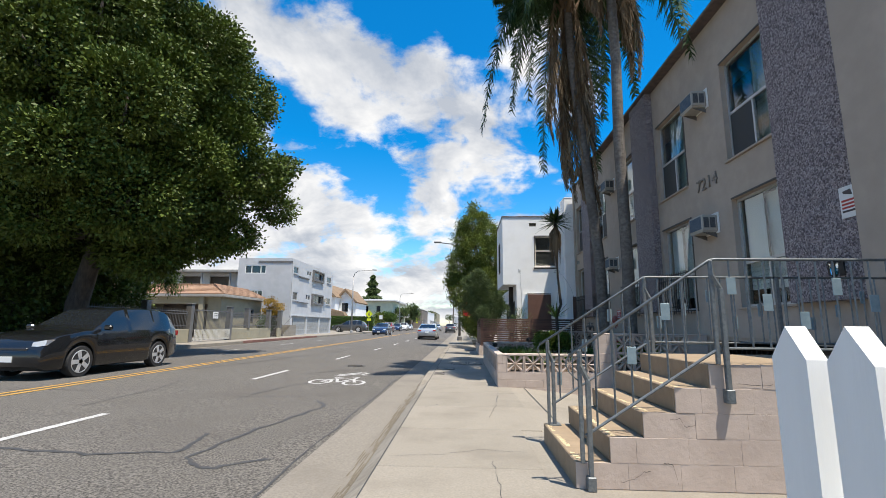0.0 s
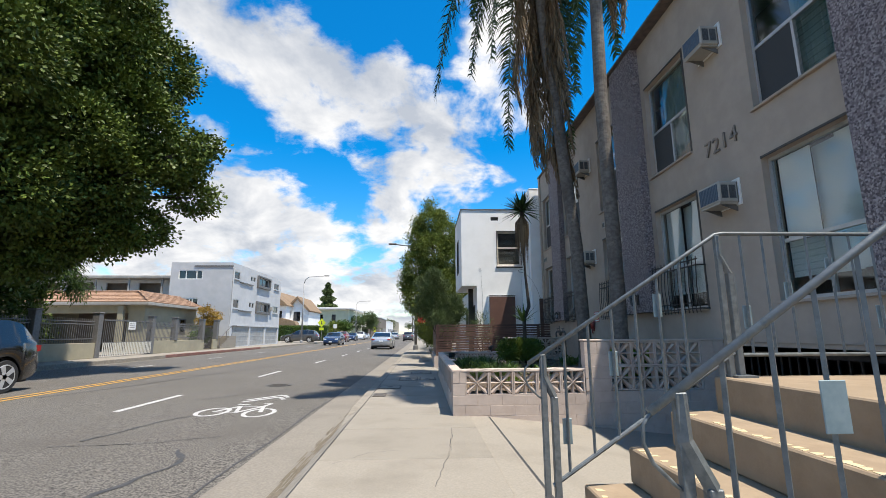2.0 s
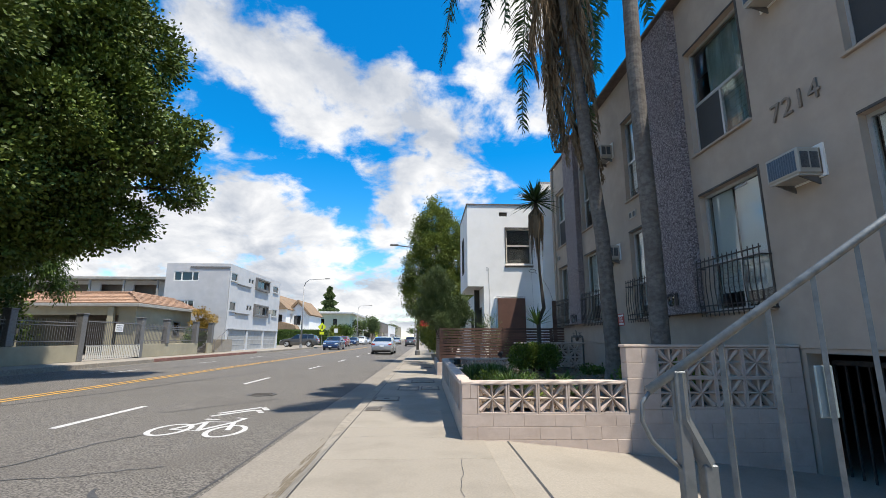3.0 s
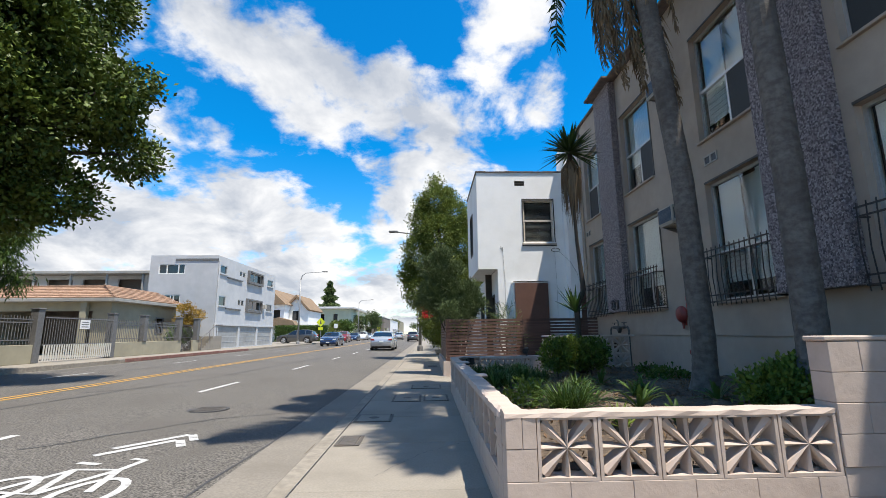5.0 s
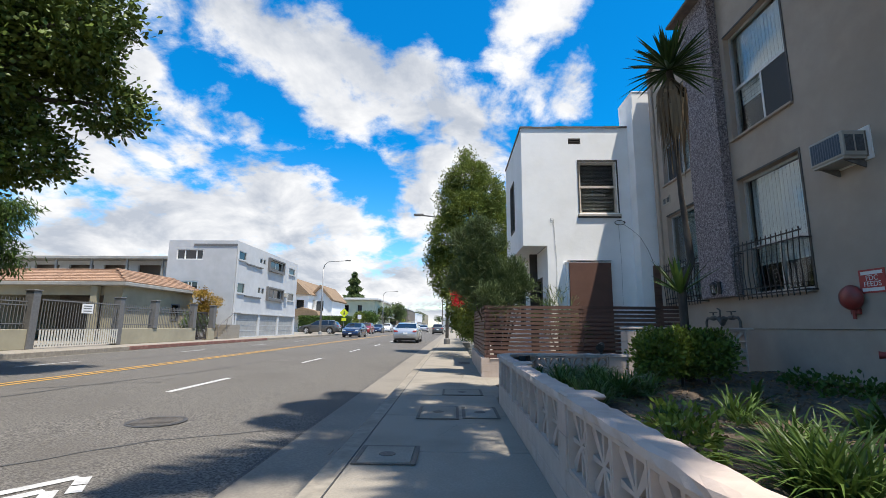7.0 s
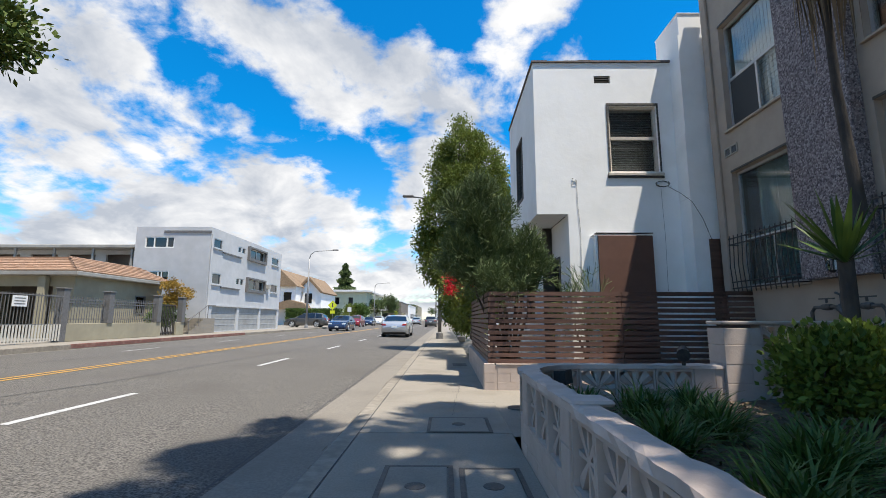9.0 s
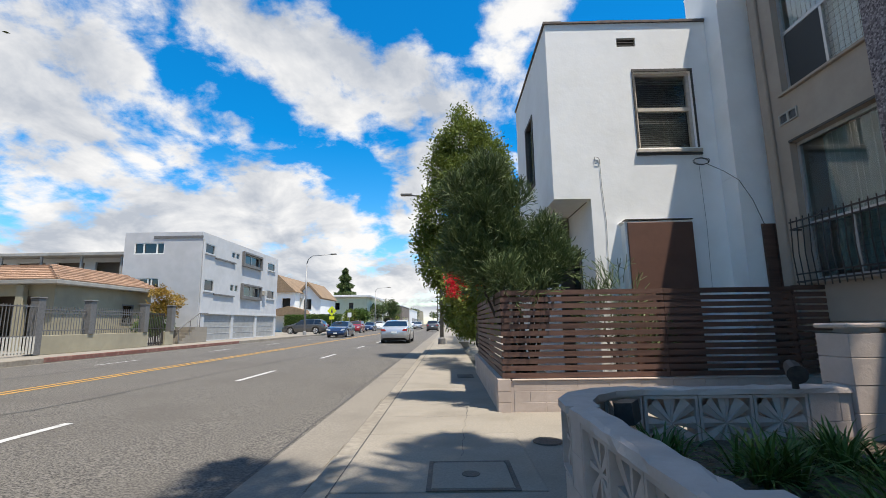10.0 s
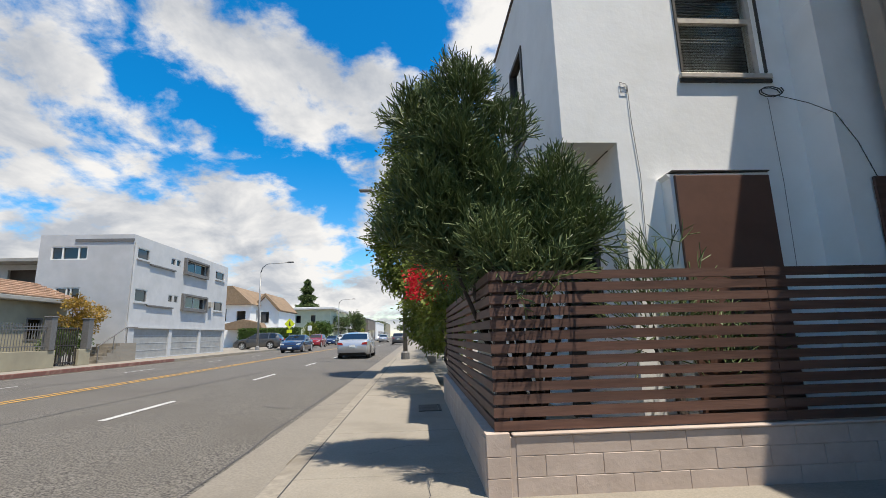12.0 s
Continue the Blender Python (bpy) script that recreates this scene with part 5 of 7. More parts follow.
part("setback_wall", box(3.9, 4.1, 24.4, 33, 3.07, 5.6), "stucco_white", WH)
part("rear_wall", box(2.82, 9, 32.8, 33, -0.1, 5.6), "stucco_white", WH)
part("roof", box(XW + 0.225, 8.99, YW + 0.225, 24.17, 5.85, 5.95), "roof_flat", WH)
part("lower_roof", box(3.03, 8.99, 24.402, 32.7, 3.0, 3.1), "roof_flat", WH)
cp = bmesh.new()
random.seed(12)
x = XW - 0.03
while x < 4.98:
    w = random.uniform(0.28, 0.36)
    box(x, min(x + w, 5.0), YW - 0.03, YW + 0.25, ZP + 0.002, ZP + 0.03 + random.uniform(0, 0.02), cp)
    x += w
part("coping", cp, "coping", WH, "worn dark roof edge")
part("coping_side", box(XW - 0.03, XW + 0.25, YW + 0.252, 24.4, ZP + 0.002, ZP + 0.04), "coping", WH)
CH = part("chimney", prism([(4.95, -0.1), (6.2, -0.1), (6.2, 3.3), (6.18, 3.32), (6.18, 4.55), (6.15, 4.57), (6.15, 6.55), (6.12, 6.57), (6.12, 7.0), (4.98, 7.0), (4.98, 6.57), (4.955, 6.55), (4.955, 4.57), (4.945, 4.55), (4.945, 3.32), (4.95, 3.3)], "y", 20.66, YW - 0.002), "stucco_white", WH, "broad white stucco chimney breast")
part("cap", box(4.965, 6.135, 20.645, YW + 0.56, 7.002, 7.03, bevel=0.008), "stucco_white", CH)
part("chimney_back", box(4.98, 6.12, YW + 0.001, YW + 0.55, ZP - 0.2, 6.998), "stucco_white", WH)
# dark sheet put in for the unlit rooms behind the windows
part("inner_dark", box(2.6, 8.8, YW + 1.4, YW + 1.5, 0, 5.8), "room_shade", WH)


def sash(y, x0, x1, z0, z1, parent):
    """Old double-hung window in a white wall that faces the camera's start."""
    ob = part("window", box(x0 - 0.06, x1 + 0.06, y - 0.05, y + 0.10, z0 - 0.09, z0 - 0.03, bevel=0.008), "frame_wood", parent, "double-hung wooden sash window")
    t = 0.05
    fr = box(x0, x0 + t, y + 0.06, y + 0.14, z0 - 0.028, z1)
    box(x1 - t, x1, y + 0.06, y + 0.14, z0 - 0.028, z1, fr), box(x0 + t, x1 - t, y + 0.06, y + 0.14, z1 - t, z1, fr), box(x0 + t, x1 - t, y + 0.06, y + 0.14, z0 - 0.028, z0 + 0.03, fr)
    part("frame", fr, "frame_wood", ob)
    zm = (z0 + z1) / 2 + 0.02
    part("meeting_rail", box(x0 + t, x1 - t, y + 0.05, y + 0.11, zm - 0.03, zm + 0.03), "frame_wood", ob)
    for a, b, dy in ((z0 + 0.03, zm - 0.03, 0.08), (zm + 0.03, z1 - t, 0.10)):
        p = part("pane", box(x0 + t, x1 - t, y + dy, y + dy + 0.005, a, b), "glass", ob)
        p.visible_shadow = False
    bm = bmesh.new()
    n = 34
    for k in range(n):
        z = z0 + 0.05 + k * (z1 - z0 - 0.1) / n
        box(x0 + t, x1 - t, y + 0.17, y + 0.19, z, z + 0.014, bm)
    part("blind", bm, "iron_grey", ob, "grey slatted blind")
    tr = box(x0 - 0.03, x1 + 0.03, y - 0.02, y + 0.02, z1 + 0.001, z1 + 0.045)
    box(x0 - 0.03, x0 - 0.002, y - 0.02, y + 0.02, z0, z1, tr), box(x1 + 0.002, x1 + 0.03, y - 0.02, y + 0.02, z0, z1, tr)
    part("trim", tr, "frame_dark", ob)
    part("drip", box(x0 - 0.06, x1 + 0.06, y - 0.03, y - 0.001, z0 - 0.13, z0 - 0.092), "frame_dark", ob)


sash(YW, 3.66, 4.62, 3.92, 5.28, WH)
# backing and slats coloured dark to paint the shade of the vent openings
WV = part("vent", box(3.43, 3.73, YW + 0.05, YW + 0.06, 5.765, 5.915), "room_shade", WH, "dark louvred attic vent")
for k in range(3):
    part("slat", box(3.43, 3.73, YW + 0.005, YW + 0.045, 5.785 + k * 0.05, 5.797 + k * 0.05), "frame_dark", WV)
for x, y0, y1, z0, z1, tag in ((XW, 22.45, 23.25, 3.75, 5.22, "upper"), (2.80, 21.75, 22.75, 1.05, 2.35, "lower"), (2.80, 24.6, 25.6, 1.05, 2.35, "lower")):
    w = part("window", wall_x(x - 0.02, x + 0.1, y0 - 0.001, y1 + 0.001, z0, z1, [(y0 + 0.06, y1 - 0.06, z0 + 0.06, z1 - 0.06)]), "frame_dark", WH, "dark framed side window")
    p = part("pane", box(x + 0.04, x + 0.046, y0 + 0.06, y1 - 0.06, z0 + 0.06, z1 - 0.06), "glass", w)
    p.visible_shadow = False
    part("blind", box(x + 0.2, x + 0.205, y0, y1, z0, z1), "iron_grey", w)
PC = part("porch_box", prism([(3.24, 0.0), (3.24, 2.60), (3.20, 2.64), (4.30, 2.66), (4.30, 0.0)], "y", 20.86, YW - 0.004), "stucco_white", WH, "shallow white door surround")
part("door", box(3.27, 4.285, 20.82, 20.857, 0.05, 2.62, bevel=0.006), "door_brown", PC, "plain dark brown door panel")
part("door_top", box(3.25, 4.30, 20.825, 20.99, 2.662, 2.674), "frame_dark", PC)
CB = thing("house_cable", "thin grey cable stapled to the white wall", "cable")
part("cable", tube([(2.92, YW - 0.012, 3.72), (2.98, YW - 0.012, 3.74), (2.985, YW - 0.012, 3.3), (3.02, YW - 0.012, 2.7), (3.0, YW - 0.012, 1.8)], 0.004, 5), "pipe_grey", CB)
part("hook", tube([(2.90, YW - 0.012, 3.78), (2.90, YW - 0.012, 3.66), (2.97, YW - 0.012, 3.66), (2.97, YW - 0.012, 3.76), (2.90, YW - 0.012, 3.78)], 0.004, 5), "pipe_grey", CB)
CC = thing("wall_cable", "coiled dark cable drooping across the white wall", "cable")
part("coil", tube([(4.62 + 0.13 * math.cos(a * 0.7), YW - 0.02 - 0.003 * a, 3.66 + 0.06 * math.sin(a * 0.7)) for a in range(20)], 0.006, 5), "frame_dark", CC)
part("cable", tube([(4.72, YW - 0.03, 3.62), (4.85, 20.80, 3.42), (4.96, 20.64, 3.22), (5.12, 20.62, 2.90), (5.24, 20.61, 2.52)], 0.0045, 5), "frame_dark", CC)
part("drop", tube([(4.60, YW - 0.012, 3.6), (4.62, YW - 0.012, 2.6), (4.60, YW - 0.012, 1.6)], 0.003, 5), "pipe_grey", CC)

# ---- across the road ----
ZL = 0.05
XF = -16.1
FN = thing("street_fence", "grey iron railing with square posts on a cream wall", "fence")
for a, b in ((32.2, 38.9), (40.4, 41.2), (14.0, 27.4)):
    part("low_wall", box(XF - 0.12, XF + 0.12, a, b, ZL, 0.82, bevel=0.01), "stucco_cream", FN)
for y in (27.4, 32.1, 34.8, 38.6, 41.0, 23.5, 19.5):
    p = part("post", box(XF - 0.17, XF + 0.17, y - 0.17, y + 0.17, 0.823 if y not in (27.4, 32.1) else ZL, 2.30, bevel=0.015), "iron_grey", FN)
    part("cap", box(XF - 0.2, XF + 0.2, y - 0.2, y + 0.2, 2.302, 2.36, bevel=0.015), "iron_grey", p)
for a, b in ((32.28, 34.62), (34.98, 38.42), (23.68, 27.2), (19.68, 23.32)):
    for z in (1.0, 1.72, 1.86):
        part("rail", box(XF - 0.015, XF + 0.015, a, b, z, z + 0.04), "iron_grey", FN)
    n = int((b - a) / 0.14)
    for k in range(n):
        y = a + 0.07 + k * (b - a) / n
        part("bar", box(XF - 0.01, XF + 0.01, y - 0.01, y + 0.01, 0.84, 2.02), "iron_grey", FN)
GATE = thing("vehicle_gate", "sliding iron gate with pale lower panel", "gate")
for z in (0.14, 0.78, 1.95):
    part("rail", box(XF + 0.14, XF + 0.18, 27.62, 31.9, z, z + 0.05), "iron_grey", GATE)
for k in range(31):
    y = 27.68 + k * 0.139
    part("picket", box(XF + 0.185, XF + 0.20, y, y + 0.075, 0.12, 0.80), "gate_pale", GATE)
    part("bar", box(XF + 0.145, XF + 0.17, y, y + 0.02, 0.84, 2.05), "iron_grey", GATE)
nt_ = thing("gate_notice", "white notice board fixed to the gate", "sign", XF + 0.19, 29.6, 1.5)
part("plate", box(0, 0.02, 0, 0.62, 0, 0.42), "sign_white", nt_)
for k in range(3):
    part("text_bar", box(0.021, 0.023, 0.08, 0.54, 0.08 + k * 0.11, 0.12 + k * 0.11), "iron_grey", nt_)
BIN = thing("pedestrian_gate", "dark iron gate beside the cream wall", "gate")
for k in range(10):
    part("bar", box(XF - 0.01, XF + 0.02, 38.98 + k * 0.15, 39.02 + k * 0.15, 0.1, 1.9), "iron_black", BIN)
for z in (0.2, 1.0, 1.8):
    part("rail", box(XF - 0.02, XF + 0.03, 38.95, 40.38, z, z + 0.05), "iron_black", BIN)

GB = thing("garage_building", "low cream stucco building with clay tile roof", "building")
GX, GY, GZ = -18.9, 36.0, 3.25
part("east_wall", wall_x(GX - 0.2, GX, GY, 43.3, ZL, GZ, [(40.7, 41.7, 1.3, 2.45)]), "stucco_cream", GB)
part("south_wall", wall_y(GY, GY + 0.2, -34, GX - 0.2, ZL, GZ, [(-26.5, -20.0, ZL, 2.7)]), "stucco_cream", GB)
part("north_wall", box(-34, GX - 0.2, 43.1, 43.3, ZL, GZ), "stucco_cream", GB)
part("fascia", box(GX - 16, GX + 0.45, GY - 0.45, 43.75, GZ + 0.002, GZ + 0.22, bevel=0.03), "fascia_grey", GB, "weathered cream eaves board")
# back wall coloured dark to paint the shade of the carport
part("carport_back", box(-27, -19.5, 41.0, 41.1, ZL, GZ), "brown_and_shade", GB)
part("carport_ceiling", box(-33.9, -19.2, GY + 0.21, 43, GZ - 0.1, GZ - 0.002), "stucco_cream", GB)
for x in (-20.4,):
    part("column", box(x - 0.2, x + 0.2, GY - 0.3, GY - 0.002, ZL, GZ, bevel=0.03), "stucco_cream", GB)
gw = part("window", wall_x(GX - 0.12, GX + 0.03, 40.7, 41.7, 1.3, 2.45, [(40.78, 41.62, 1.38, 2.37)]), "iron_grey", GB)
part("pane", box(GX - 0.08, GX - 0.07, 40.78, 41.62, 1.38, 2.37), "car_glass", gw)
RF = part("roof", prism([(GX - 15.5, GZ + 0.224), (GX + 0.40, GZ + 0.224), (GX - 1.2, GZ + 1.12), (GX - 14, GZ + 1.12)], "y", GY + 0.9, 42.2), "roof_tile", GB)
# tiled slopes: rows of tile, east and south
random.seed(21)
rows = 8
south = bmesh.new()
for r in range(rows):
    t0, t1 = r / rows, (r + 1) / rows
    z0, z1 = GZ + 0.23 + 0.92 * t0, GZ + 0.23 + 0.92 * t1
    o0, o1 = 0.44 - 1.64 * t0, 0.44 - 1.64 * t1
    h0, h1 = 1.35 * t0, 1.35 * t1
    y = GY - 0.44 + h0
    while y < 43.74 - h0:
        w = random.uniform(0.30, 0.38)
        e = min(y + w, 43.74 - h0)
        d = random.uniform(0, 0.02)
        bm = bmesh.new()
        vs = [bm.verts.new(c) for c in ((GX + o0, y, z0 + 0.05 + d), (GX + o0, e - 0.01, z0 + 0.05 + d), (GX + o1, e - 0.01, z1 + 0.01), (GX + o1, y, z1 + 0.01), (GX + o0, y, z0), (GX + o0, e - 0.01, z0))]
        bm.faces.new(vs[:4]), bm.faces.new((vs[4], vs[5], vs[1], vs[0]))
        part("tile", bm, "roof_tile", RF)
        y = e
    x = GX + o0
    while x > -34:
        w = random.uniform(0.26, 0.34)
        d = random.uniform(0, 0.02)
        a, b = GY - o0, GY - o1
        vs = [south.verts.new(c) for c in ((x - w + 0.01, a, z0 + 0.05 + d), (x, a, z0 + 0.05 + d), (x, b, z1 + 0.01), (x - w + 0.01, b, z1 + 0.01), (x - w + 0.01, a, z0), (x, a, z0))]
        south.faces.new(vs[:4]), south.faces.new((vs[4], vs[5], vs[1], vs[0]))
        x -= w
tagged(part("south_tiling", south, "roof_tile", RF), kind="stuff")

# rear flats behind the garage
RFB = thing("rear_flats", "long two-storey flats with a flat pale roof", "building")
part("wall", wall_y(50.0, 50.2, -48, -22.8, ZL, 6.7, [(-34.5 + 3.2 * k, -32.2 + 3.2 * k, 5.2, 6.35) for k in range(-4, 4)]), "stucco_grey", RFB)
part("roof", box(-48, -22.7, 48.7, 58, 6.72, 7.0, bevel=0.04), "fascia_grey", RFB)
# dark sheet painted as shade behind the window openings
part("dark_inside", box(-48, -23, 50.8, 50.9, ZL, 6.6), "brown_and_shade", RFB)
for k in range(-4, 5):
    part("post", box(-34.9 + 3.2 * k, -34.75 + 3.2 * k, 48.9, 49.05, ZL, 6.72), "fascia_grey", RFB)

# grey-white apartment house
AP = thing("apartment_house", "three-storey pale grey stucco apartment house", "building")
AX, AY, AX0, AY1, AZ = -17.0, 45.5, -22.6, 60.0, 7.80
ew = [(46.0, 47.3, 6.35, 7.07), (50.0, 50.6, 6.55, 7.05), (50.75, 51.35, 6.55, 7.05), (52.0, 55.5, 6.36, 7.22), (57.4, 59.2, 6.42, 7.14), (46.1, 47.4, 3.62, 4.45), (50.0, 50.6, 3.85, 4.4), (50.75, 51.35, 3.85, 4.4), (52.0, 55.6, 3.60, 4.48), (57.4, 59.2, 3.65, 4.45)]
gd = [(46.4 + 4.5 * k, 50.5 + 4.5 * k, 0.1, 1.95) for k in range(3)]
part("east_wall", wall_x(AX - 0.2, AX, AY, AY1, ZL, AZ, ew + gd), "stucco_grey", AP)
sw = [(-21.9, -19.7, 6.22, 7.06), (-21.4, -19.9, 3.65, 4.5)]
part("south_wall", wall_y(AY, AY + 0.2, AX0, AX - 0.2, ZL, AZ, sw), "stucco_grey", AP)
part("north_wall", box(AX0, AX - 0.2, AY1 - 0.2, AY1, ZL, AZ), "stucco_grey", AP)
part("west_wall", box(AX0, AX0 + 0.2, AY + 0.2, AY1 - 0.2, ZL, AZ), "stucco_grey", AP)
part("roof", box(AX0 + 0.2, AX - 0.2, AY + 0.2, AY1 - 0.2, AZ - 0.4, AZ - 0.3), "roof_flat", AP)
part("floor_band", box(AX + 0.002, AX + 0.06, AY, AY1, 1.98, 2.1), "stucco_grey", AP)
# dark sheets painted as the unlit rooms behind both walls
part("dark_inside", box(AX - 1.5, AX - 1.4, AY + 0.3, AY1 - 0.3, 2.1, 7.3), "room_shade", AP)
part("dark_inside", box(AX0 + 0.3, AX - 1.6, AY + 1.2, AY + 1.3, 2.1, 7.3), "room_shade", AP)
part("parapet_strip", box(AX0 + 2.1, AX + 0.04, AY - 0.05, AY - 0.002, 7.35, 7.52), "iron_grey", AP)
part("downpipe", tube([(AX + 0.06, AY + 0.12, 7.3), (AX + 0.06, AY + 0.12, 0.3)], 0.06, 8), "stucco_grey", AP)
for y0, y1, z0, z1 in ew:
    w = part("window", wall_x(AX - 0.16, AX - 0.02, y0, y1, z0, z1, [(y0 + 0.06, y1 - 0.06, z0 + 0.06, z1 - 0.06)]), "aluminium", AP)
    part("pane", box(AX - 0.10, AX - 0.09, y0 + 0.06, y1 - 0.06, z0 + 0.06, z1 - 0.06), "car_glass", w)
    if y1 - y0 > 3:
        part("surround", wall_x(AX + 0.002, AX + 0.22, y0 - 0.2, y1 + 0.2, z0 - 0.25, z1 + 0.15, [(y0, y1, z0, z1)]), "iron_grey", w, "raised grey window surround")
        part("mullion", box(AX - 0.12, AX - 0.06, (y0 + y1) / 2 - 0.04, (y0 + y1) / 2 + 0.04, z0 + 0.06, z1 - 0.06), "aluminium", w)
    elif y1 - y0 > 1:
        part("sill", box(AX + 0.002, AX + 0.1, y0 - 0.08, y1 + 0.08, z0 - 0.09, z0 - 0.01), "stucco_grey", w)
for x0, x1, z0, z1 in sw:
    w = part("window", wall_y(AY + 0.02, AY + 0.16, x0, x1, z0, z1, [(x0 + 0.07, x0 + 0.65, z0 + 0.07, z1 - 0.07), (x0 + 0.72, x1 - 0.6, z0 + 0.07, z1 - 0.07), (x1 - 0.53, x1 - 0.07, z0 + 0.07, z1 - 0.07)]), "trim_white", AP)
    part("pane", box(x0 + 0.07, x1 - 0.07, AY + 0.1, AY + 0.11, z0 + 0.07, z1 - 0.07), "car_glass", w)
for y0, y1, z0, z1 in gd:
    d = part("garage_door", box(AX - 0.14, AX - 0.1, y0, y1, z0, z1), "garage_grey", AP, "grey sectional garage door")
    for k in range(1, 4):
        part("panel_joint", box(AX - 0.099, AX - 0.085, y0, y1, z0 + k * 0.46, z0 + k * 0.46 + 0.03), "stucco_grey", d)
for z0 in (5.75, 3.05):
    part("ledge", box(AX + 0.002, AX + 0.12, 47.4, 50.6, z0 + 0.35, z0 + 0.45), "iron_grey", AP)
for y0, z0 in ((56.2, 3.9),):
    part("cooler", box(AX + 0.002, AX + 0.3, y0, y0 + 0.6, z0, z0 + 0.4), "ac_case", AP)
STP = thing("apartment_steps", "grey concrete entrance steps with a slim rail", "steps", kind="structure")
for k in range(6):
    part("step", box(-17.5 + 0.0, -16.2, 42.2 + 0.33 * k, 45.4, 0.05 + 0.17 * k, 0.05 + 0.17 * (k + 1) - 0.002), "concrete", STP)
part("rail", tube([(-16.2, 42.0, 0.9), (-16.2, 44.3, 1.95), (-16.2, 45.4, 1.98)], 0.03, 6), "iron_grey", STP)
for y, z in ((42.1, 0.05), (43.3, 0.56), (44.4, 1.07)):
    part("post", tube([(-16.2, y, z), (-16.2, y, z + 0.9)], 0.025, 6), "iron_grey", STP)

# white house with a brown roof
HS = thing("gabled_house", "two-storey white house with brown shingle roof", "house")
hx0, hx1, hy0, hy1 = -25.0, -15.2, 73.0, 86.0
part("wall", wall_y(hy0, hy0 + 0.3, hx0, hx1, ZL, 5.4, [(-20.2, -19.4, 3.4, 4.9), (-18.9, -18.1, 3.4, 4.9), (-16.9, -15.8, 3.2, 4.6)]), "stucco_white", HS)
part("side_wall", wall_x(hx1 - 0.3, hx1, hy0 + 0.3, hy1, ZL, 5.4, [(75, 76.2, 3.4, 4.8), (79, 80.2, 3.4, 4.8)]), "stucco_white", HS)
# dark sheet coloured as the unlit inside of the house
part("dark_inside", box(hx0, hx1 - 0.6, hy0 + 0.9, hy0 + 1, 2.0, 5.3), "room_shade", HS)
part("roof", prism([(hx0 - 0.5, 5.38), (hx1 + 0.3, 5.38), (hx1 - 2.2, 7.7), (hx0 + 1, 7.7)], "y", hy0 - 0.5, hy1), "roof_shingle", HS, "brown shingle roof")
WG = part("wing", prism([(-16.2, ZL), (-12.6, ZL), (-12.6, 4.9), (-14.4, 6.8), (-16.2, 4.9)], "y", 76.0, 84), "stucco_white", HS)
part("wing_roof", prism([(-16.5, 4.75), (-16.2, 4.62), (-14.4, 6.55), (-12.6, 4.62), (-12.3, 4.75), (-14.4, 7.0)], "y", 75.6, 84.3), "roof_shingle", WG)
part("wing_window", box(-14.9, -13.9, 75.95, 75.998, 3.2, 4.6), "car_glass", WG)
PRC = part("porch", prism([(-17.8, 2.3), (-13.0, 2.3), (-13.4, 3.0), (-15.4, 3.5), (-17.4, 3.0)], "y", 71.0, 72.98), "roof_shingle", HS)
part("skylight", box(-23.5, -22.6, hy0 + 0.2, hy0 + 1.2, 7.2, 7.9), "trim_white", HS)

FAR = Vector((0.5, 9.0, 1.12))
HS.matrix_basis = Matrix.Translation(FAR + Vector((-5.5, 0, 0))) @ Matrix.Scale(1.2, 4) @ Matrix.Translation(-FAR)

GRN = thing("green_house", "pale green two-storey building with white balcony", "building")
part("wall", wall_y(92, 92.3, -26, -13.6, ZL, 5.7, [(-19.2, -18.4, 3.6, 4.8), (-16.8, -16.0, 3.6, 4.8)]), "stucco_green", GRN)
part("side_wall", box(-13.9, -13.6, 92.31, 112, ZL, 5.7), "stucco_green", GRN)
part("window_back", box(-20, -15.5, 92.35, 92.4, 3.5, 5.0), "car_glass", GRN)
part("roof", box(-26.6, -12.9, 91.3, 112.5, 5.72, 6.1, bevel=0.06), "roof_flat", GRN)
part("balcony", box(-13.59, -12.2, 96, 110, 2.7, 3.7), "trim_white", GRN)
GRN.matrix_basis = Matrix.Translation(FAR) @ Matrix.Scale(1.25, 4) @ Matrix.Translation(-FAR)

for nm, lab, x0, x1, y0, y1, h, mtl in (("brick_shop", "dark brown low shop building down the street", -24, -13.2, 150, 175, 6.2, "brown_and_shade"), ("white_shop", "white low commercial building down the street", -22, -13.5, 190, 220, 6.0, "stucco_white"), ("far_block", "pale distant building at street's end", -8, 6, 380, 390, 8.0, "stucco_grey"), ("grey_shop", "grey low building on the near side", 3.5, 14, 95, 140, 5.5, "stucco_grey"), ("pale_shop", "pale commercial building far down", 3.5, 16, 170, 230, 6.5, "stucco_cream"), ("cream_shop", "cream far commercial building", -30, -15, 235, 300, 8.0, "stucco_cream")):
    ob = thing(nm, lab, "building")
    part("wall", box(x0, x1, y0, y1, -0.1, h), mtl, ob)
    part("parapet", box(x0 - 0.1, x1 + 0.1, y0 - 0.1, y1 + 0.1, h + 0.002, h + 0.35), "trim_white", ob)
    xe = x1 if x0 < -10 else x0
    for k in range(int((y1 - y0) / 5)):
        part("window", box(xe - 0.06, xe + 0.06, y0 + 1 + k * 5, y0 + 4.5 + k * 5, 0.8, 3.0), "car_glass", ob)
    for k in range(int((x1 - x0) / 4)):
        part("window", box(x0 + 1 + k * 4, x0 + 3 + k * 4, y0 - 0.06, y0 - 0.002, 1.0, 2.8), "car_glass", ob)


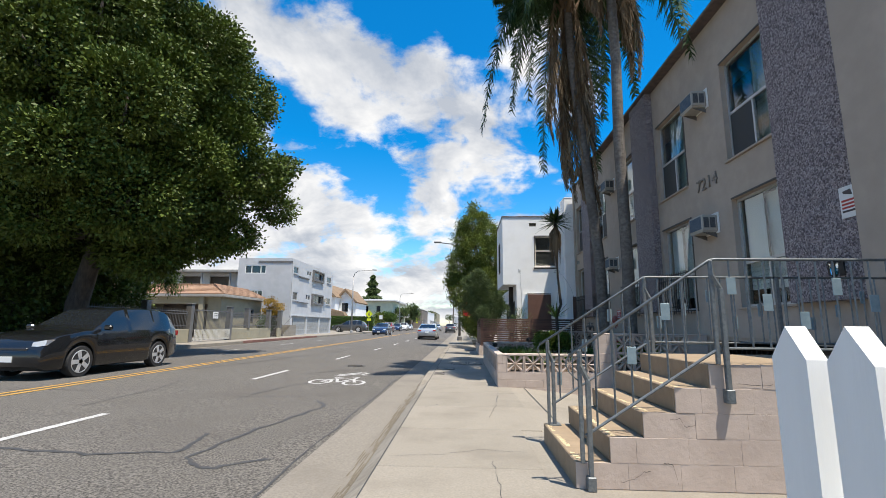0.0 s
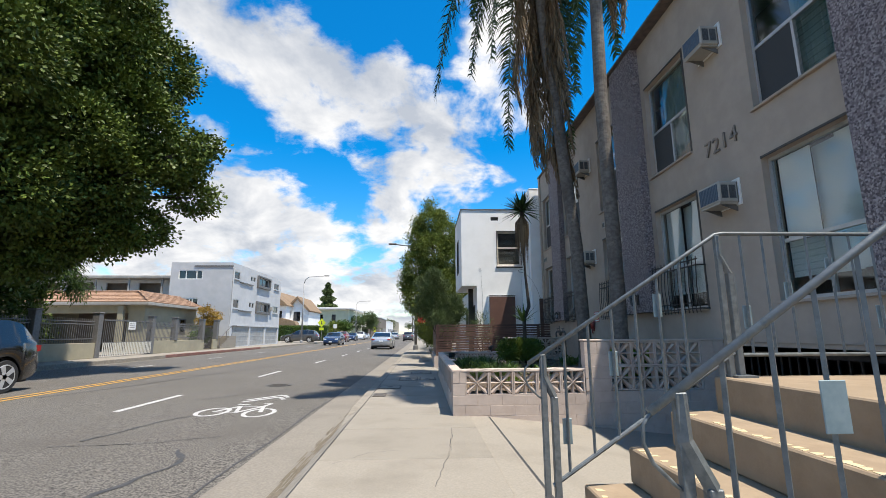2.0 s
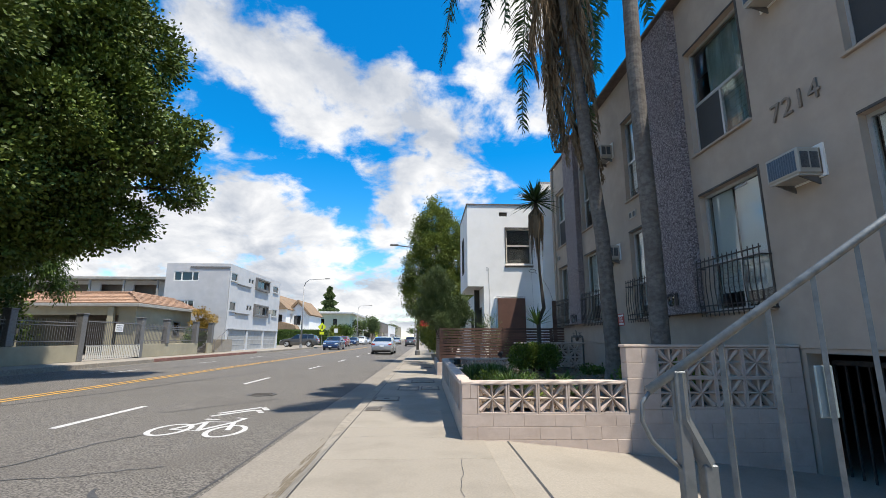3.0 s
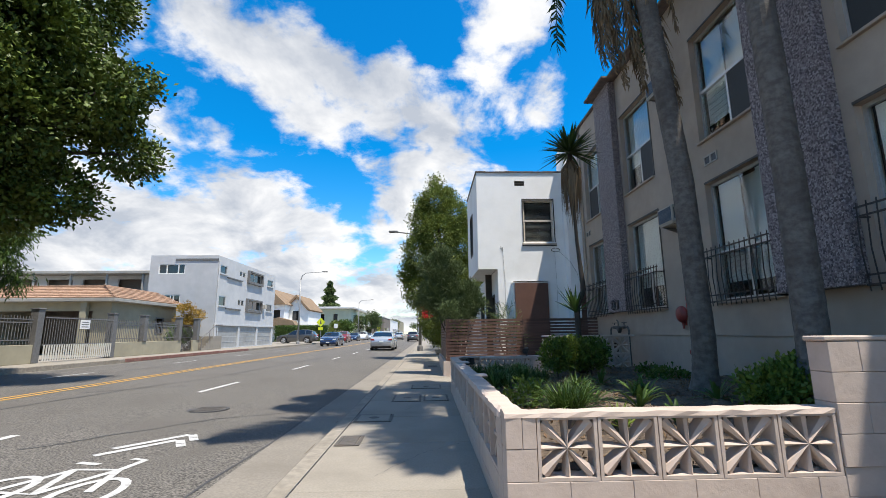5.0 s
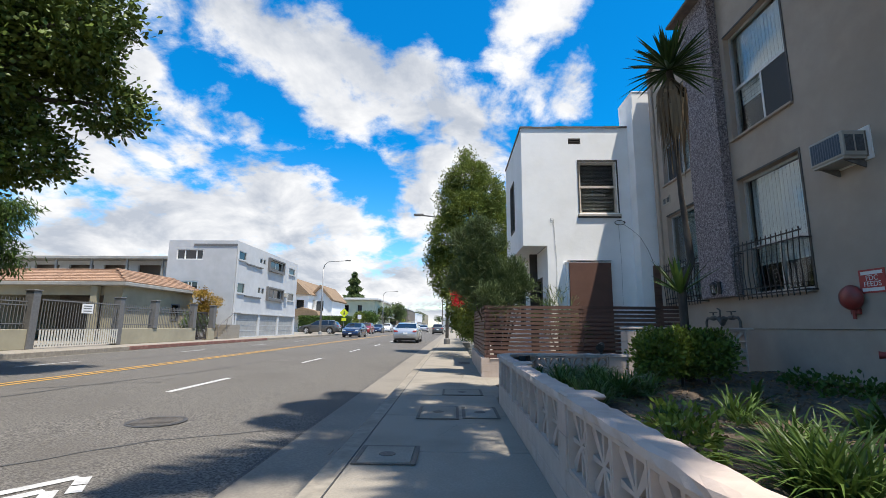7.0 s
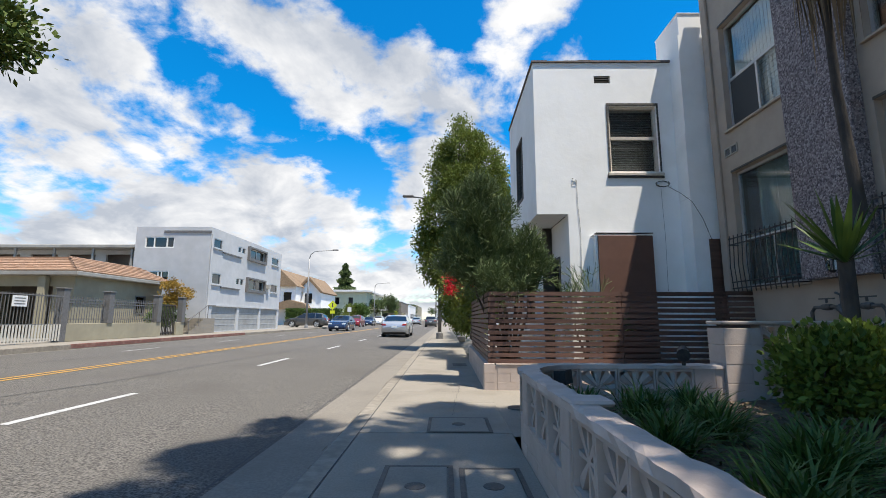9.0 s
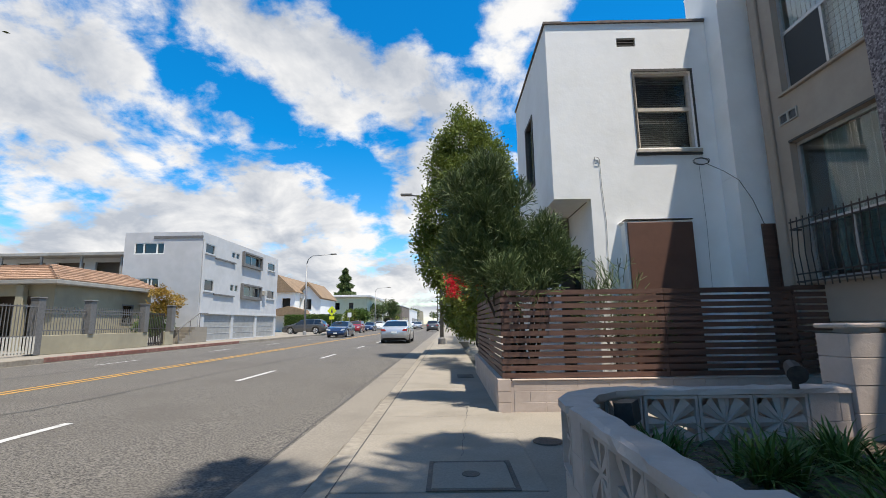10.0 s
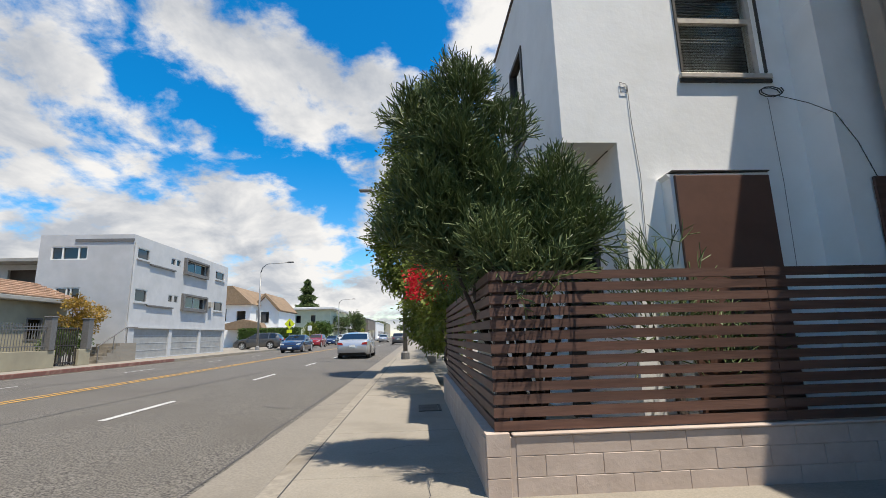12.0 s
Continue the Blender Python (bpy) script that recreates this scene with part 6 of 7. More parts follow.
def street_lamp(x, y, side, h, reach, label, material="pipe_grey", base=0.0):
    ob = thing("street_lamp", label, "street lamp", x, y, base, group="street lamps")
    part("pole", tube([(0, 0, 0), (0, 0, h - 1.0)], [0.11, 0.07], 12), material, ob, smooth=True)
    part("arm", tube([(0, 0, h - 1.0), (side * 0.15, 0, h - 0.5), (side * 0.6, 0, h - 0.15), (side * reach, 0, h)], [0.06, 0.05, 0.045, 0.04], 10), material, ob, smooth=True)
    part("head", box(side * reach - 0.32, side * reach + 0.32, -0.13, 0.13, h - 0.06, h + 0.07, bevel=0.04), "iron_grey", ob)
    part("base", lathe([(0.2, 0), (0.19, 0.3), (0.12, 0.36)], 12), material, ob)


street_lamp(0.10, 38.0, -1, 8.1, 1.85, "dark street lamp with curved arm on the pavement", "iron_grey")
street_lamp(-14.9, 62.8, 1, 8.65, 2.9, "grey street lamp across the road", base=0.05)
street_lamp(-14.9, 110, 1, 8.65, 2.9, "grey street lamp across the road", base=0.05)
street_lamp(0.2, 95, -1, 8.6, 2.4, "grey street lamp far down the pavement")


def road_sign(x, y, diamond, label, h=2.9):
    ob = thing("road_sign", label, "road sign", x, y, 0.05)
    part("post", tube([(0, 0, 0), (0, 0, h)], 0.035, 8), "pipe_grey", ob)
    if diamond:
        part("plate", prism([(0, h - 1.25), (0.62, h - 0.6), (0, h + 0.05), (-0.62, h - 0.6)], "y", -0.06, -0.04), "sign_yellow", ob, "yellow diamond plate")
        part("arrow_plate", box(-0.32, 0.32, -0.06, -0.04, h - 1.7, h - 1.3), "sign_yellow", ob)
        part("mark", prism([(-0.1, h - 0.85), (0.12, h - 0.85), (0.05, h - 0.3), (-0.05, h - 0.3)], "y", -0.064, -0.061), "sign_ink", ob)
    else:
        part("plate", box(-0.3, 0.3, -0.06, -0.04, h - 0.7, h), "sign_white", ob)


road_sign(-14.75, 73.5, True, "yellow diamond crossing sign on a post", 3.4)
road_sign(-14.7, 84, False, "small white parking sign on a post", 2.8)
road_sign(-14.7, 150, True, "yellow diamond sign down the street", 3.4)
for k, (x, y, h) in enumerate(((4.6, 60, 11), (4.6, 105, 11), (4.6, 150, 11), (4.6, 210, 11))):
    ob = thing("utility_pole", "wooden utility pole with crossarms", "utility pole", x, y, 0, group="utility poles")
    part("pole", tube([(0, 0, 0), (0, 0, h)], [0.15, 0.10], 8), "bark", ob)
    for z in (h - 0.5, h - 1.3):
        part("crossarm", box(-1.1, 1.1, -0.06, 0.06, z, z + 0.12), "bark", ob)

# ---- trees and planting ----
def limb(bm, p, q, r0, r1, rng, n=5, wob=0.12):
    p, q = Vector(p), Vector(q)
    L = (q - p).length
    pts = [p.lerp(q, k / n) + (Vector(rng.normal(0, wob * L / n, 3)) if 0 < k < n else Vector()) for k in range(n + 1)]
    tube(pts, [r0 + (r1 - r0) * k / n for k in range(n + 1)], 8, bm)


def tree(name, label, base, top, lumps, clumps, per, size, leaf, wid, material, seed, r=0.3, limbs=True, inner=0.45, droop=0.0, category="tree"):
    ob = thing(name, label, category)
    rng = np.random.default_rng(seed)
    bm = bmesh.new()
    limb(bm, base, top, r, r * 0.6, rng)
    if limbs:
        for b in lumps:
            limb(bm, top, (b[0], b[1], b[2]), r * 0.45, r * 0.08, rng)
    part("trunk", bm, "bark", ob, smooth=True)
    c, d = clumped(lumps, clumps, per, size, rng, inner)
    v, f = leaves(c, d, leaf, wid, rng, droop)
    mesh_np("crown", v, f, material, ob)
    return ob


def lumps_in(cx, cy, cz, rx, ry, rz, n, lo, hi, seed, flat=0.8):
    rng = np.random.default_rng(seed)
    out = []
    for _ in range(n):
        d = rng.normal(0, 1, 3)
        d /= np.linalg.norm(d)
        k = rng.uniform(0.45, 0.95)
        s = rng.uniform(lo, hi)
        out.append((cx + d[0] * rx * k, cy + d[1] * ry * k, cz + d[2] * rz * k, s, s, s * flat))
    return out


def shell_lumps(cx, cy, cz, rx, ry, rz, n, lo, hi, seed, k0=0.72):
    rng = np.random.default_rng(seed)
    out = []
    for i in range(n):
        u, a = -0.92 + 1.88 * (i + 0.5) / n, i * 2.39996
        q = math.sqrt(max(0, 1 - u * u))
        k, s = rng.uniform(k0, 0.98), rng.uniform(lo, hi)
        out.append((cx + q * math.cos(a) * rx * k, cy + q * math.sin(a) * ry * k, cz + u * rz * k, s, s, s * 0.8))
    return out


ficus = shell_lumps(-13.7, 17.2, 9.6, 5.5, 5.1, 6.6, 46, 1.15, 1.9, 31) + [(-13.7, 17.2, 9.8, 3.3, 3.0, 4.4), (-9.5, 18.0, 6.5, 1.5, 1.5, 1.3), (-9.2, 18.3, 8.6, 1.6, 1.6, 1.4), (-9.6, 17.6, 10.6, 1.6, 1.6, 1.4), (-10.5, 18.2, 5.2, 1.4, 1.4, 1.1), (-9.9, 18.0, 12.5, 1.4, 1.4, 1.2), (-6.75, 18.7, 7.85, 0.55, 0.6, 0.42), (-7.5, 18.6, 7.3, 0.9, 0.9, 0.7), (-7.55, 19.9, 6.3, 0.75, 0.8, 0.65), (-8.2, 19.2, 7.4, 1.0, 1.1, 0.9), (-9.1, 19.4, 5.0, 0.9, 1.2, 0.75), (-10.2, 18.6, 4.6, 1.3, 1.4, 0.8), (-12.0, 18.0, 4.0, 1.6, 1.6, 0.9)]
ficus = [(b[0] - 0.55, *b[1:]) for b in ficus]
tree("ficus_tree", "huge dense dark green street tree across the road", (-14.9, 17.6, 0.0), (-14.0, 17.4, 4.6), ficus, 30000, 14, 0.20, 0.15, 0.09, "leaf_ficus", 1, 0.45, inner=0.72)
# second tree added to block sky light and fill the dark behind
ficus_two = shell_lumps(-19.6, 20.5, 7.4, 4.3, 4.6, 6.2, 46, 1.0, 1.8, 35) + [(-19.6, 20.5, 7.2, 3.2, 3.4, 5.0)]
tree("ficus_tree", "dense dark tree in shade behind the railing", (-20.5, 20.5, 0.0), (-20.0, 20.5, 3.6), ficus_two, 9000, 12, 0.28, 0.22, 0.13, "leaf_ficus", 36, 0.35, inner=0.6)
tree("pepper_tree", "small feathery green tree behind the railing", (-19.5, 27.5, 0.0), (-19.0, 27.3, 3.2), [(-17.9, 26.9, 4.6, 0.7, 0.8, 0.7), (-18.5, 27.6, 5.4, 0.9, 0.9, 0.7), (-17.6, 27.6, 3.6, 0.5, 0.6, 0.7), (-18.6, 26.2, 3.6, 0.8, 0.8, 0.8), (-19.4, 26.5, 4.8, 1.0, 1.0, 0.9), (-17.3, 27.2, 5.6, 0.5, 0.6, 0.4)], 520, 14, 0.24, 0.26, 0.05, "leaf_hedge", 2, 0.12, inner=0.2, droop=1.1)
# hedge takes the same near-black leaf, which paints it shaded
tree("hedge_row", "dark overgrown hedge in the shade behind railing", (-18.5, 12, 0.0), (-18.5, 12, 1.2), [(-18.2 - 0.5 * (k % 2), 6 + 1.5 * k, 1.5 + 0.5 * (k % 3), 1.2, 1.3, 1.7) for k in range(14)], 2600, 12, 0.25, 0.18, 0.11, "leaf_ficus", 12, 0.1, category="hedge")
tree("garden_shrub", "orange and green flowering shrub by the fence", (-17.9, 42.5, 0.0), (-17.9, 42.5, 1.2), lumps_in(-17.7, 42.2, 2.5, 0.9, 0.9, 0.9, 8, 0.4, 0.7, 6), 260, 12, 0.15, 0.16, 0.07, "leaf_autumn", 3, 0.06, category="shrub")
tree("garden_shrub", "green leafy shrub behind dark railing", (-17.4, 40.9, 0.0), (-17.4, 40.9, 0.6), lumps_in(-17.2, 41.0, 1.2, 0.8, 0.8, 0.6, 6, 0.4, 0.6, 7), 240, 12, 0.14, 0.15, 0.07, "leaf_hedge", 4, 0.05, category="shrub")

# trees behind the slatted fence
col = [(1.15, 30.6, 8.0, 0.75, 0.8, 0.9), (0.45, 30.8, 6.9, 0.7, 0.8, 0.9), (2.0, 30.5, 7.3, 0.75, 0.8, 0.9), (0.2, 30.6, 5.2, 0.8, 0.9, 1.0), (1.2, 30.4, 6.2, 1.0, 1.0, 1.2), (2.4, 30.8, 5.6, 0.9, 1.0, 1.1), (0.3, 30.8, 3.4, 0.8, 1.0, 1.0), (1.5, 30.6, 4.2, 1.2, 1.2, 1.3), (2.5, 30.6, 3.6, 0.9, 1.0, 1.1), (1.05, 30.6, 9.0, 0.26, 0.3, 0.5), (1.75, 30.6, 8.3, 0.35, 0.4, 0.5), (0.3, 30.7, 7.9, 0.3, 0.35, 0.45), (2.5, 30.6, 6.9, 0.4, 0.4, 0.5), (-0.35, 30.7, 4.2, 0.4, 0.5, 0.55), (1.3, 31.5, 1.8, 1.0, 1.6, 1.2)]
tree("street_tree", "tall dense green tree behind the house corner", (1.9, 31.0, 0.0), (1.5, 30.8, 3.0), col, 6200, 14, 0.15, 0.13, 0.05, "leaf_tree", 8, 0.2, inner=0.6)
hedge2 = [(1.9 + 0.2 * math.sin(k), 33 + 1.6 * k, 1.6 + 0.4 * math.sin(k * 2.3), 0.9, 1.2, 1.3) for k in range(12)]
tree("hedge_row", "overgrown green hedge along the pavement", (2.2, 34, 0), (2.2, 36, 1.0), hedge2, 1500, 12, 0.2, 0.15, 0.07, "leaf_tree", 9, 0.08, category="hedge")


def pencil_shrub(name, label, blobs, foot, tufts, seed, grow=1.0):
    """A shrub of bare green pencil twigs: each tuft forks upwards into thin round sticks."""
    ob = thing(name, label, "shrub")
    rng = np.random.default_rng(seed)
    bm = bmesh.new()
    for b in blobs:
        if b[0] > 0.9 and b[2] > 1.0:
            limb(bm, foot, (b[0], b[1], b[2]), 0.04, 0.010, rng, 5, 0.12)
    part("stem", bm, "bark", ob)
    c, out = blob_points([(*b[:3], b[3] * 0.74, b[4] * 0.74, b[5] * 0.74) for b in blobs], tufts, rng, 0.2)
    # first forks: a stick from each tuft's root, then two more from its end, twice over
    d = out * 0.75 + np.array([0, 0, 0.75]) + rng.normal(0, 0.3, out.shape)
    base, ways, V, F, count = c, d, [], [], 0
    for level, (ln, rad) in enumerate(((0.15, 0.0065), (0.12, 0.0055), (0.10, 0.0048))):
        ways = ways / np.linalg.norm(ways, axis=1)[:, None]
        n = len(base)
        tip = base + ways * (ln * grow * rng.uniform(0.7, 1.3, n))[:, None]
        s = np.cross(ways, rng.normal(0, 1, (n, 3)))
        s /= np.linalg.norm(s, axis=1)[:, None]
        u = np.cross(ways, s)
        ring = [s, -0.5 * s + 0.87 * u, -0.5 * s - 0.87 * u]
        V.append(np.stack([base + r * rad for r in ring] + [tip + r * rad * 0.8 for r in ring], 1).reshape(-1, 3))
        i = np.arange(n)[:, None] * 6 + count
        for a, b in ((0, 1), (1, 2), (2, 0)):
            F.append(np.concatenate([i + a, i + b, i + b + 3, i + a + 3], 1))
        count += n * 6
        fork = 3 if level == 0 else 2
        base = np.repeat(tip, fork, 0)
        ways = np.repeat(ways, fork, 0) + rng.normal(0, 0.42, (n * fork, 3)) + np.array([0, 0, 0.12])
    mesh_np("crown", np.concatenate(V), np.concatenate(F), "leaf_feather", ob)
    return ob


SHRUB_LUMPS = [(1.07, 20.55, 3.28, 0.22, 0.21, 0.27), (0.63, 20.55, 3.02, 0.17, 0.16, 0.21), (1.45, 20.55, 2.87, 0.17, 0.15, 0.20), (0.97, 20.55, 2.70, 0.34, 0.32, 0.39), (0.74, 20.55, 2.26, 0.30, 0.28, 0.34), (1.30, 20.55, 2.26, 0.33, 0.30, 0.38), (0.44, 20.55, 1.88, 0.13, 0.14, 0.14), (0.95, 20.55, 1.88, 0.36, 0.33, 0.41), (1.34, 20.45, 1.79, 0.33, 0.30, 0.36), (1.86, 20.35, 2.32, 0.15, 0.15, 0.21), (1.89, 20.35, 2.04, 0.22, 0.21, 0.25), (1.67, 20.25, 1.69, 0.32, 0.27, 0.34), (2.09, 20.25, 1.86, 0.12, 0.13, 0.14), (1.34, 19.92, 1.48, 0.12, 0.08, 0.10), (1.62, 19.90, 1.46, 0.12, 0.08, 0.08), (1.20, 20.02, 1.70, 0.18, 0.14, 0.18)]
pencil_shrub("pencil_shrub", "tall green pencil-twig shrub leaning over the slat fence", SHRUB_LUMPS, (1.55, 20.6, 0.0), 3400, 14, 0.85)
pencil_shrub("pencil_shrub", "thin pale green twiggy shrub against the white wall", [(3.0, 20.6, 1.5, 0.25, 0.15, 0.35), (2.7, 20.5, 1.1, 0.3, 0.2, 0.4), (3.2, 20.4, 0.8, 0.4, 0.25, 0.3)], (2.9, 20.5, 0.0), 110, 15, 1.2)

rng = np.random.default_rng(17)
bg = thing("bougainvillea", "bougainvillea with bright red flowers over the wall", "shrub")
bl = [(0.95, 26.2, 2.0, 0.55, 0.9, 0.7), (1.1, 25.4, 1.5, 0.45, 0.8, 0.6), (0.9, 27.5, 2.6, 0.6, 0.9, 0.7), (1.2, 24.8, 1.9, 0.4, 0.5, 0.5)]
c, d = clumped(bl, 420, 12, 0.13, rng, 0.4)
v, f = leaves(c, d, 0.10, 0.06, rng)
mesh_np("foliage", v, f, "leaf_tree", bg)
c, d = clumped([(0.75, 26.0, 2.15, 0.35, 0.45, 0.35), (0.9, 25.4, 2.0, 0.30, 0.4, 0.30), (0.72, 24.9, 1.85, 0.2, 0.3, 0.25)], 80, 14, 0.07, rng, 0.7)
v, f = leaves(c, d, 0.06, 0.05, rng)
mesh_np("flowers", v, f, "petal_red", bg)
bm = bmesh.new()
for b in bl:
    limb(bm, (1.5, 26, 0), b[:3], 0.04, 0.01, rng)
part("stem", bm, "bark", bg)


def arc(C, tip, lift, n=15):
    """A frond's midrib: out of the crown, over and down to its tip."""
    C, tip = Vector(C), Vector(tip)
    flat = Vector((tip.x - C.x, tip.y - C.y, 0))
    c1 = C + flat * 0.45 + Vector((0, 0, lift))
    c2 = C + flat * 0.86 + Vector((0, 0, tip.z - C.z)) * 0.30 + Vector((0, 0, lift * 0.45))
    return [C * (1 - s) ** 3 + c1 * 3 * s * (1 - s) ** 2 + c2 * 3 * s * s * (1 - s) + tip * s ** 3 for s in np.linspace(0, 1, n)]


def palm(label, trunk_pts, seed, tips, green, skirt, ends):
    """A queen palm: ringed trunk, arching feather fronds, a skirt of dead ones."""
    ob = thing("palm_tree", label, "palm tree", group="palms")
    rng = np.random.default_rng(seed)
    pts = [Vector(p) for p in trunk_pts]
    C = pts[-1]
    fine, rad = [], []
    n = 150
    for k in range(n + 1):
        t = k / n * (len(pts) - 1)
        i = min(int(t), len(pts) - 2)
        fine.append(pts[i].lerp(pts[i + 1], t - i))
        rad.append((0.150 - 0.034 * k / n + 0.07 * math.exp(-k / 4)) * (1 + 0.022 * (k % 3 == 0)))
    part("trunk", tube(fine, rad, 18), "palm_bark", ob)

    def axis(z):
        for p, q in zip(pts, pts[1:]):
            if p.z <= z <= q.z:
                return p.lerp(q, (z - p.z) / (q.z - p.z))
        return C

    # old leaf bases wrapped round the top of the trunk
    for k in range(16):
        a, z = k * 2.399, C.z - 1.3 + 1.2 * k / 16
        o = Vector((math.cos(a), math.sin(a), 0))
        p = axis(z)
        part("leaf_base", tube([p + o * 0.10, p + o * 0.20 + Vector((0, 0, 0.3)), p + o * 0.36 + Vector((0, 0, 0.62))], [0.09, 0.07, 0.03], 6), "leaf_dry", ob)
    jobs = [("frond", arc(C, t[:3], t[3])) for t in tips]
    for i in range(green):
        a = i * 2.399 + rng.uniform(-0.4, 0.4)
        R, dz = rng.uniform(2.2, 3.3), rng.uniform(-2.6, 1.0)
        jobs.append(("frond", arc(C, (C.x + R * math.cos(a), C.y + R * math.sin(a), C.z + dz), rng.uniform(1.0, 1.9))))
    for i in range(skirt):
        e = ends[i % len(ends)]
        z1 = e[2] + abs(rng.normal(0, 1.0)) * (0.35 if i < 2 * len(ends) else 1.5)
        z0 = min(C.z - 0.3, z1 + rng.uniform(2.8, 4.6))
        off = Vector((e[0] - axis(e[2]).x, e[1] - axis(e[2]).y, 0))
        off = off * rng.uniform(0.7, 1.2) + Vector((rng.normal(0, 0.17), rng.normal(0, 0.17), 0))
        P = []
        for s in np.linspace(0, 1, 14):
            z = z0 + (z1 - z0) * s
            P.append(axis(z).copy() + off * (0.45 + 0.75 * math.sin(min(1, s * 1.3) * 1.5) - 0.2 * s) + Vector((0.05 * math.sin(5 * s + i), 0.05 * math.cos(4 * s + 2 * i), 0)))
            P[-1].z = z
        jobs.append(("dead_frond", P))
    for kind, P in jobs:
        green_one = kind == "frond"
        bmv, bmf = [], []
        L = len(P)
        m = 210 if green_one else 110
        for j in range(m):
            s = (0.16 if green_one else 0.04) + (0.84 if green_one else 0.96) * j / m
            t = s * (L - 1)
            q = min(int(t), L - 2)
            p = P[q].lerp(P[q + 1], t - q)
            tan = (P[q + 1] - P[q]).normalized()
            out = Vector((P[-1].x - P[0].x, P[-1].y - P[0].y, 0)).normalized()
            side = tan.cross(out.cross(Vector((0, 0, 1))).cross(tan) if tan.z < -0.8 else Vector((0, 0, 1)))
            side = out.cross(Vector((0, 0, 1))) if side.length < 0.05 else side.normalized()
            if tan.z < -0.8:
                side = out.cross(Vector((0, 0, 1))).normalized()
            ll = (0.84 if green_one else 0.50) * (math.sin(min(1, s * 0.95 + 0.12) * math.pi) * 0.75 + 0.28)
            for sg in (-1, 1):
                if green_one:
                    turn = Vector(rng.normal(0, 1, 3)).cross(tan).normalized()
                    w = (turn * 0.55 + side * sg * rng.uniform(0.55, 1.0) + tan * 0.55 + Vector((rng.normal(0, 0.12), rng.normal(0, 0.12), -rng.uniform(0.25, 0.8)))).normalized()
                else:
                    w = (side * sg * rng.uniform(0.0, 0.45) + tan * 0.8 + Vector((rng.normal(0, 0.22), rng.normal(0, 0.22), -rng.uniform(0.3, 0.9)))).normalized()
                mid = p + w * ll * 0.5 + side * sg * 0.03
                tip = p + w * ll + Vector((0, 0, -ll * 0.18))
                across = w.cross(Vector((rng.normal(0, 1), rng.normal(0, 1), rng.normal(0, 0.5)))).normalized() if not green_one else tan
                wv = across * (0.027 if green_one else 0.015)
                b0 = len(bmv)
                bmv += [p - wv * 0.6, p + wv * 0.6, mid + wv, tip, mid - wv]
                bmf += [(b0, b0 + 1, b0 + 2, b0 + 4), (b0 + 4, b0 + 2, b0 + 3)]
        me = bpy.data.meshes.new(kind)
        rb = tube(P, [0.032 * (1 - 0.85 * k / (L - 1)) for k in range(L)], 5)
        rb.to_mesh(me)
        rb.free()
        nv = len(me.vertices)
        vv = [tuple(x.co) for x in me.vertices] + [tuple(x) for x in bmv]
        ff = [tuple(x.vertices) for x in me.polygons] + [tuple(i2 + nv for i2 in x) for x in bmf]
        bpy.data.meshes.remove(me)
        mesh_np(kind, vv, ff, "leaf_palm" if green_one else "leaf_dead", ob)
    return ob


palm("tall queen palm with hanging dead brown fronds", [(4.32, 13.35, 0.35), (4.27, 13.2, 1.05), (4.18, 13.13, 3.2), (3.97, 13.1, 5.3), (3.86, 13.1, 6.7), (3.66, 13.1, 8.7), (3.58, 13.1, 10.3), (3.54, 13.1, 11.8)], 51,
     [(0.95, 13.2, 6.9, 0.9), (2.9, 14.25, 6.0, 0.5), (2.25, 12.7, 7.6, 0.9), (4.75, 14.7, 6.2, 0.6), (5.2, 15.2, 8.2, 1.0), (1.9, 13.9, 7.9, 0.8), (1.35, 10.2, 12.3, 0.9), (1.35, 12.8, 12.3, 0.9), (1.35, 14.1, 12.3, 1.0), (1.75, 15.4, 12.3, 1.0), (3.85, 15.8, 12.3, 1.0), (4.75, 15.5, 12.3, 1.0)], 4, 26,
     [(3.72, 13.55, 4.7), (4.46, 13.55, 4.35), (3.55, 13.2, 5.5), (4.3, 12.95, 5.0), (3.85, 13.6, 5.2), (3.5, 12.9, 6.4), (4.15, 12.8, 6.6), (3.9, 13.5, 7.0)])
palm("tall queen palm with ringed grey trunk", [(4.43, 11.7, 0.35), (4.40, 11.62, 1.07), (4.40, 11.6, 2.8), (4.36, 11.6, 5.9), (4.40, 11.6, 8.2), (4.36, 11.6, 10.2), (4.34, 11.6, 11.6)], 52,
     [(5.15, 12.4, 7.55, 0.7), (5.1, 9.25, 6.75, 1.0), (6.4, 12.0, 8.4, 1.0), (2.0, 11.0, 9.4, 1.2), (1.8, 12.6, 8.6, 1.2), (3.2, 9.2, 9.8, 1.3), (4.9, 14.0, 8.9, 1.2)], 5, 14,
     [(5.0, 12.25, 7.8), (4.75, 11.3, 8.6), (4.0, 11.8, 8.8)])


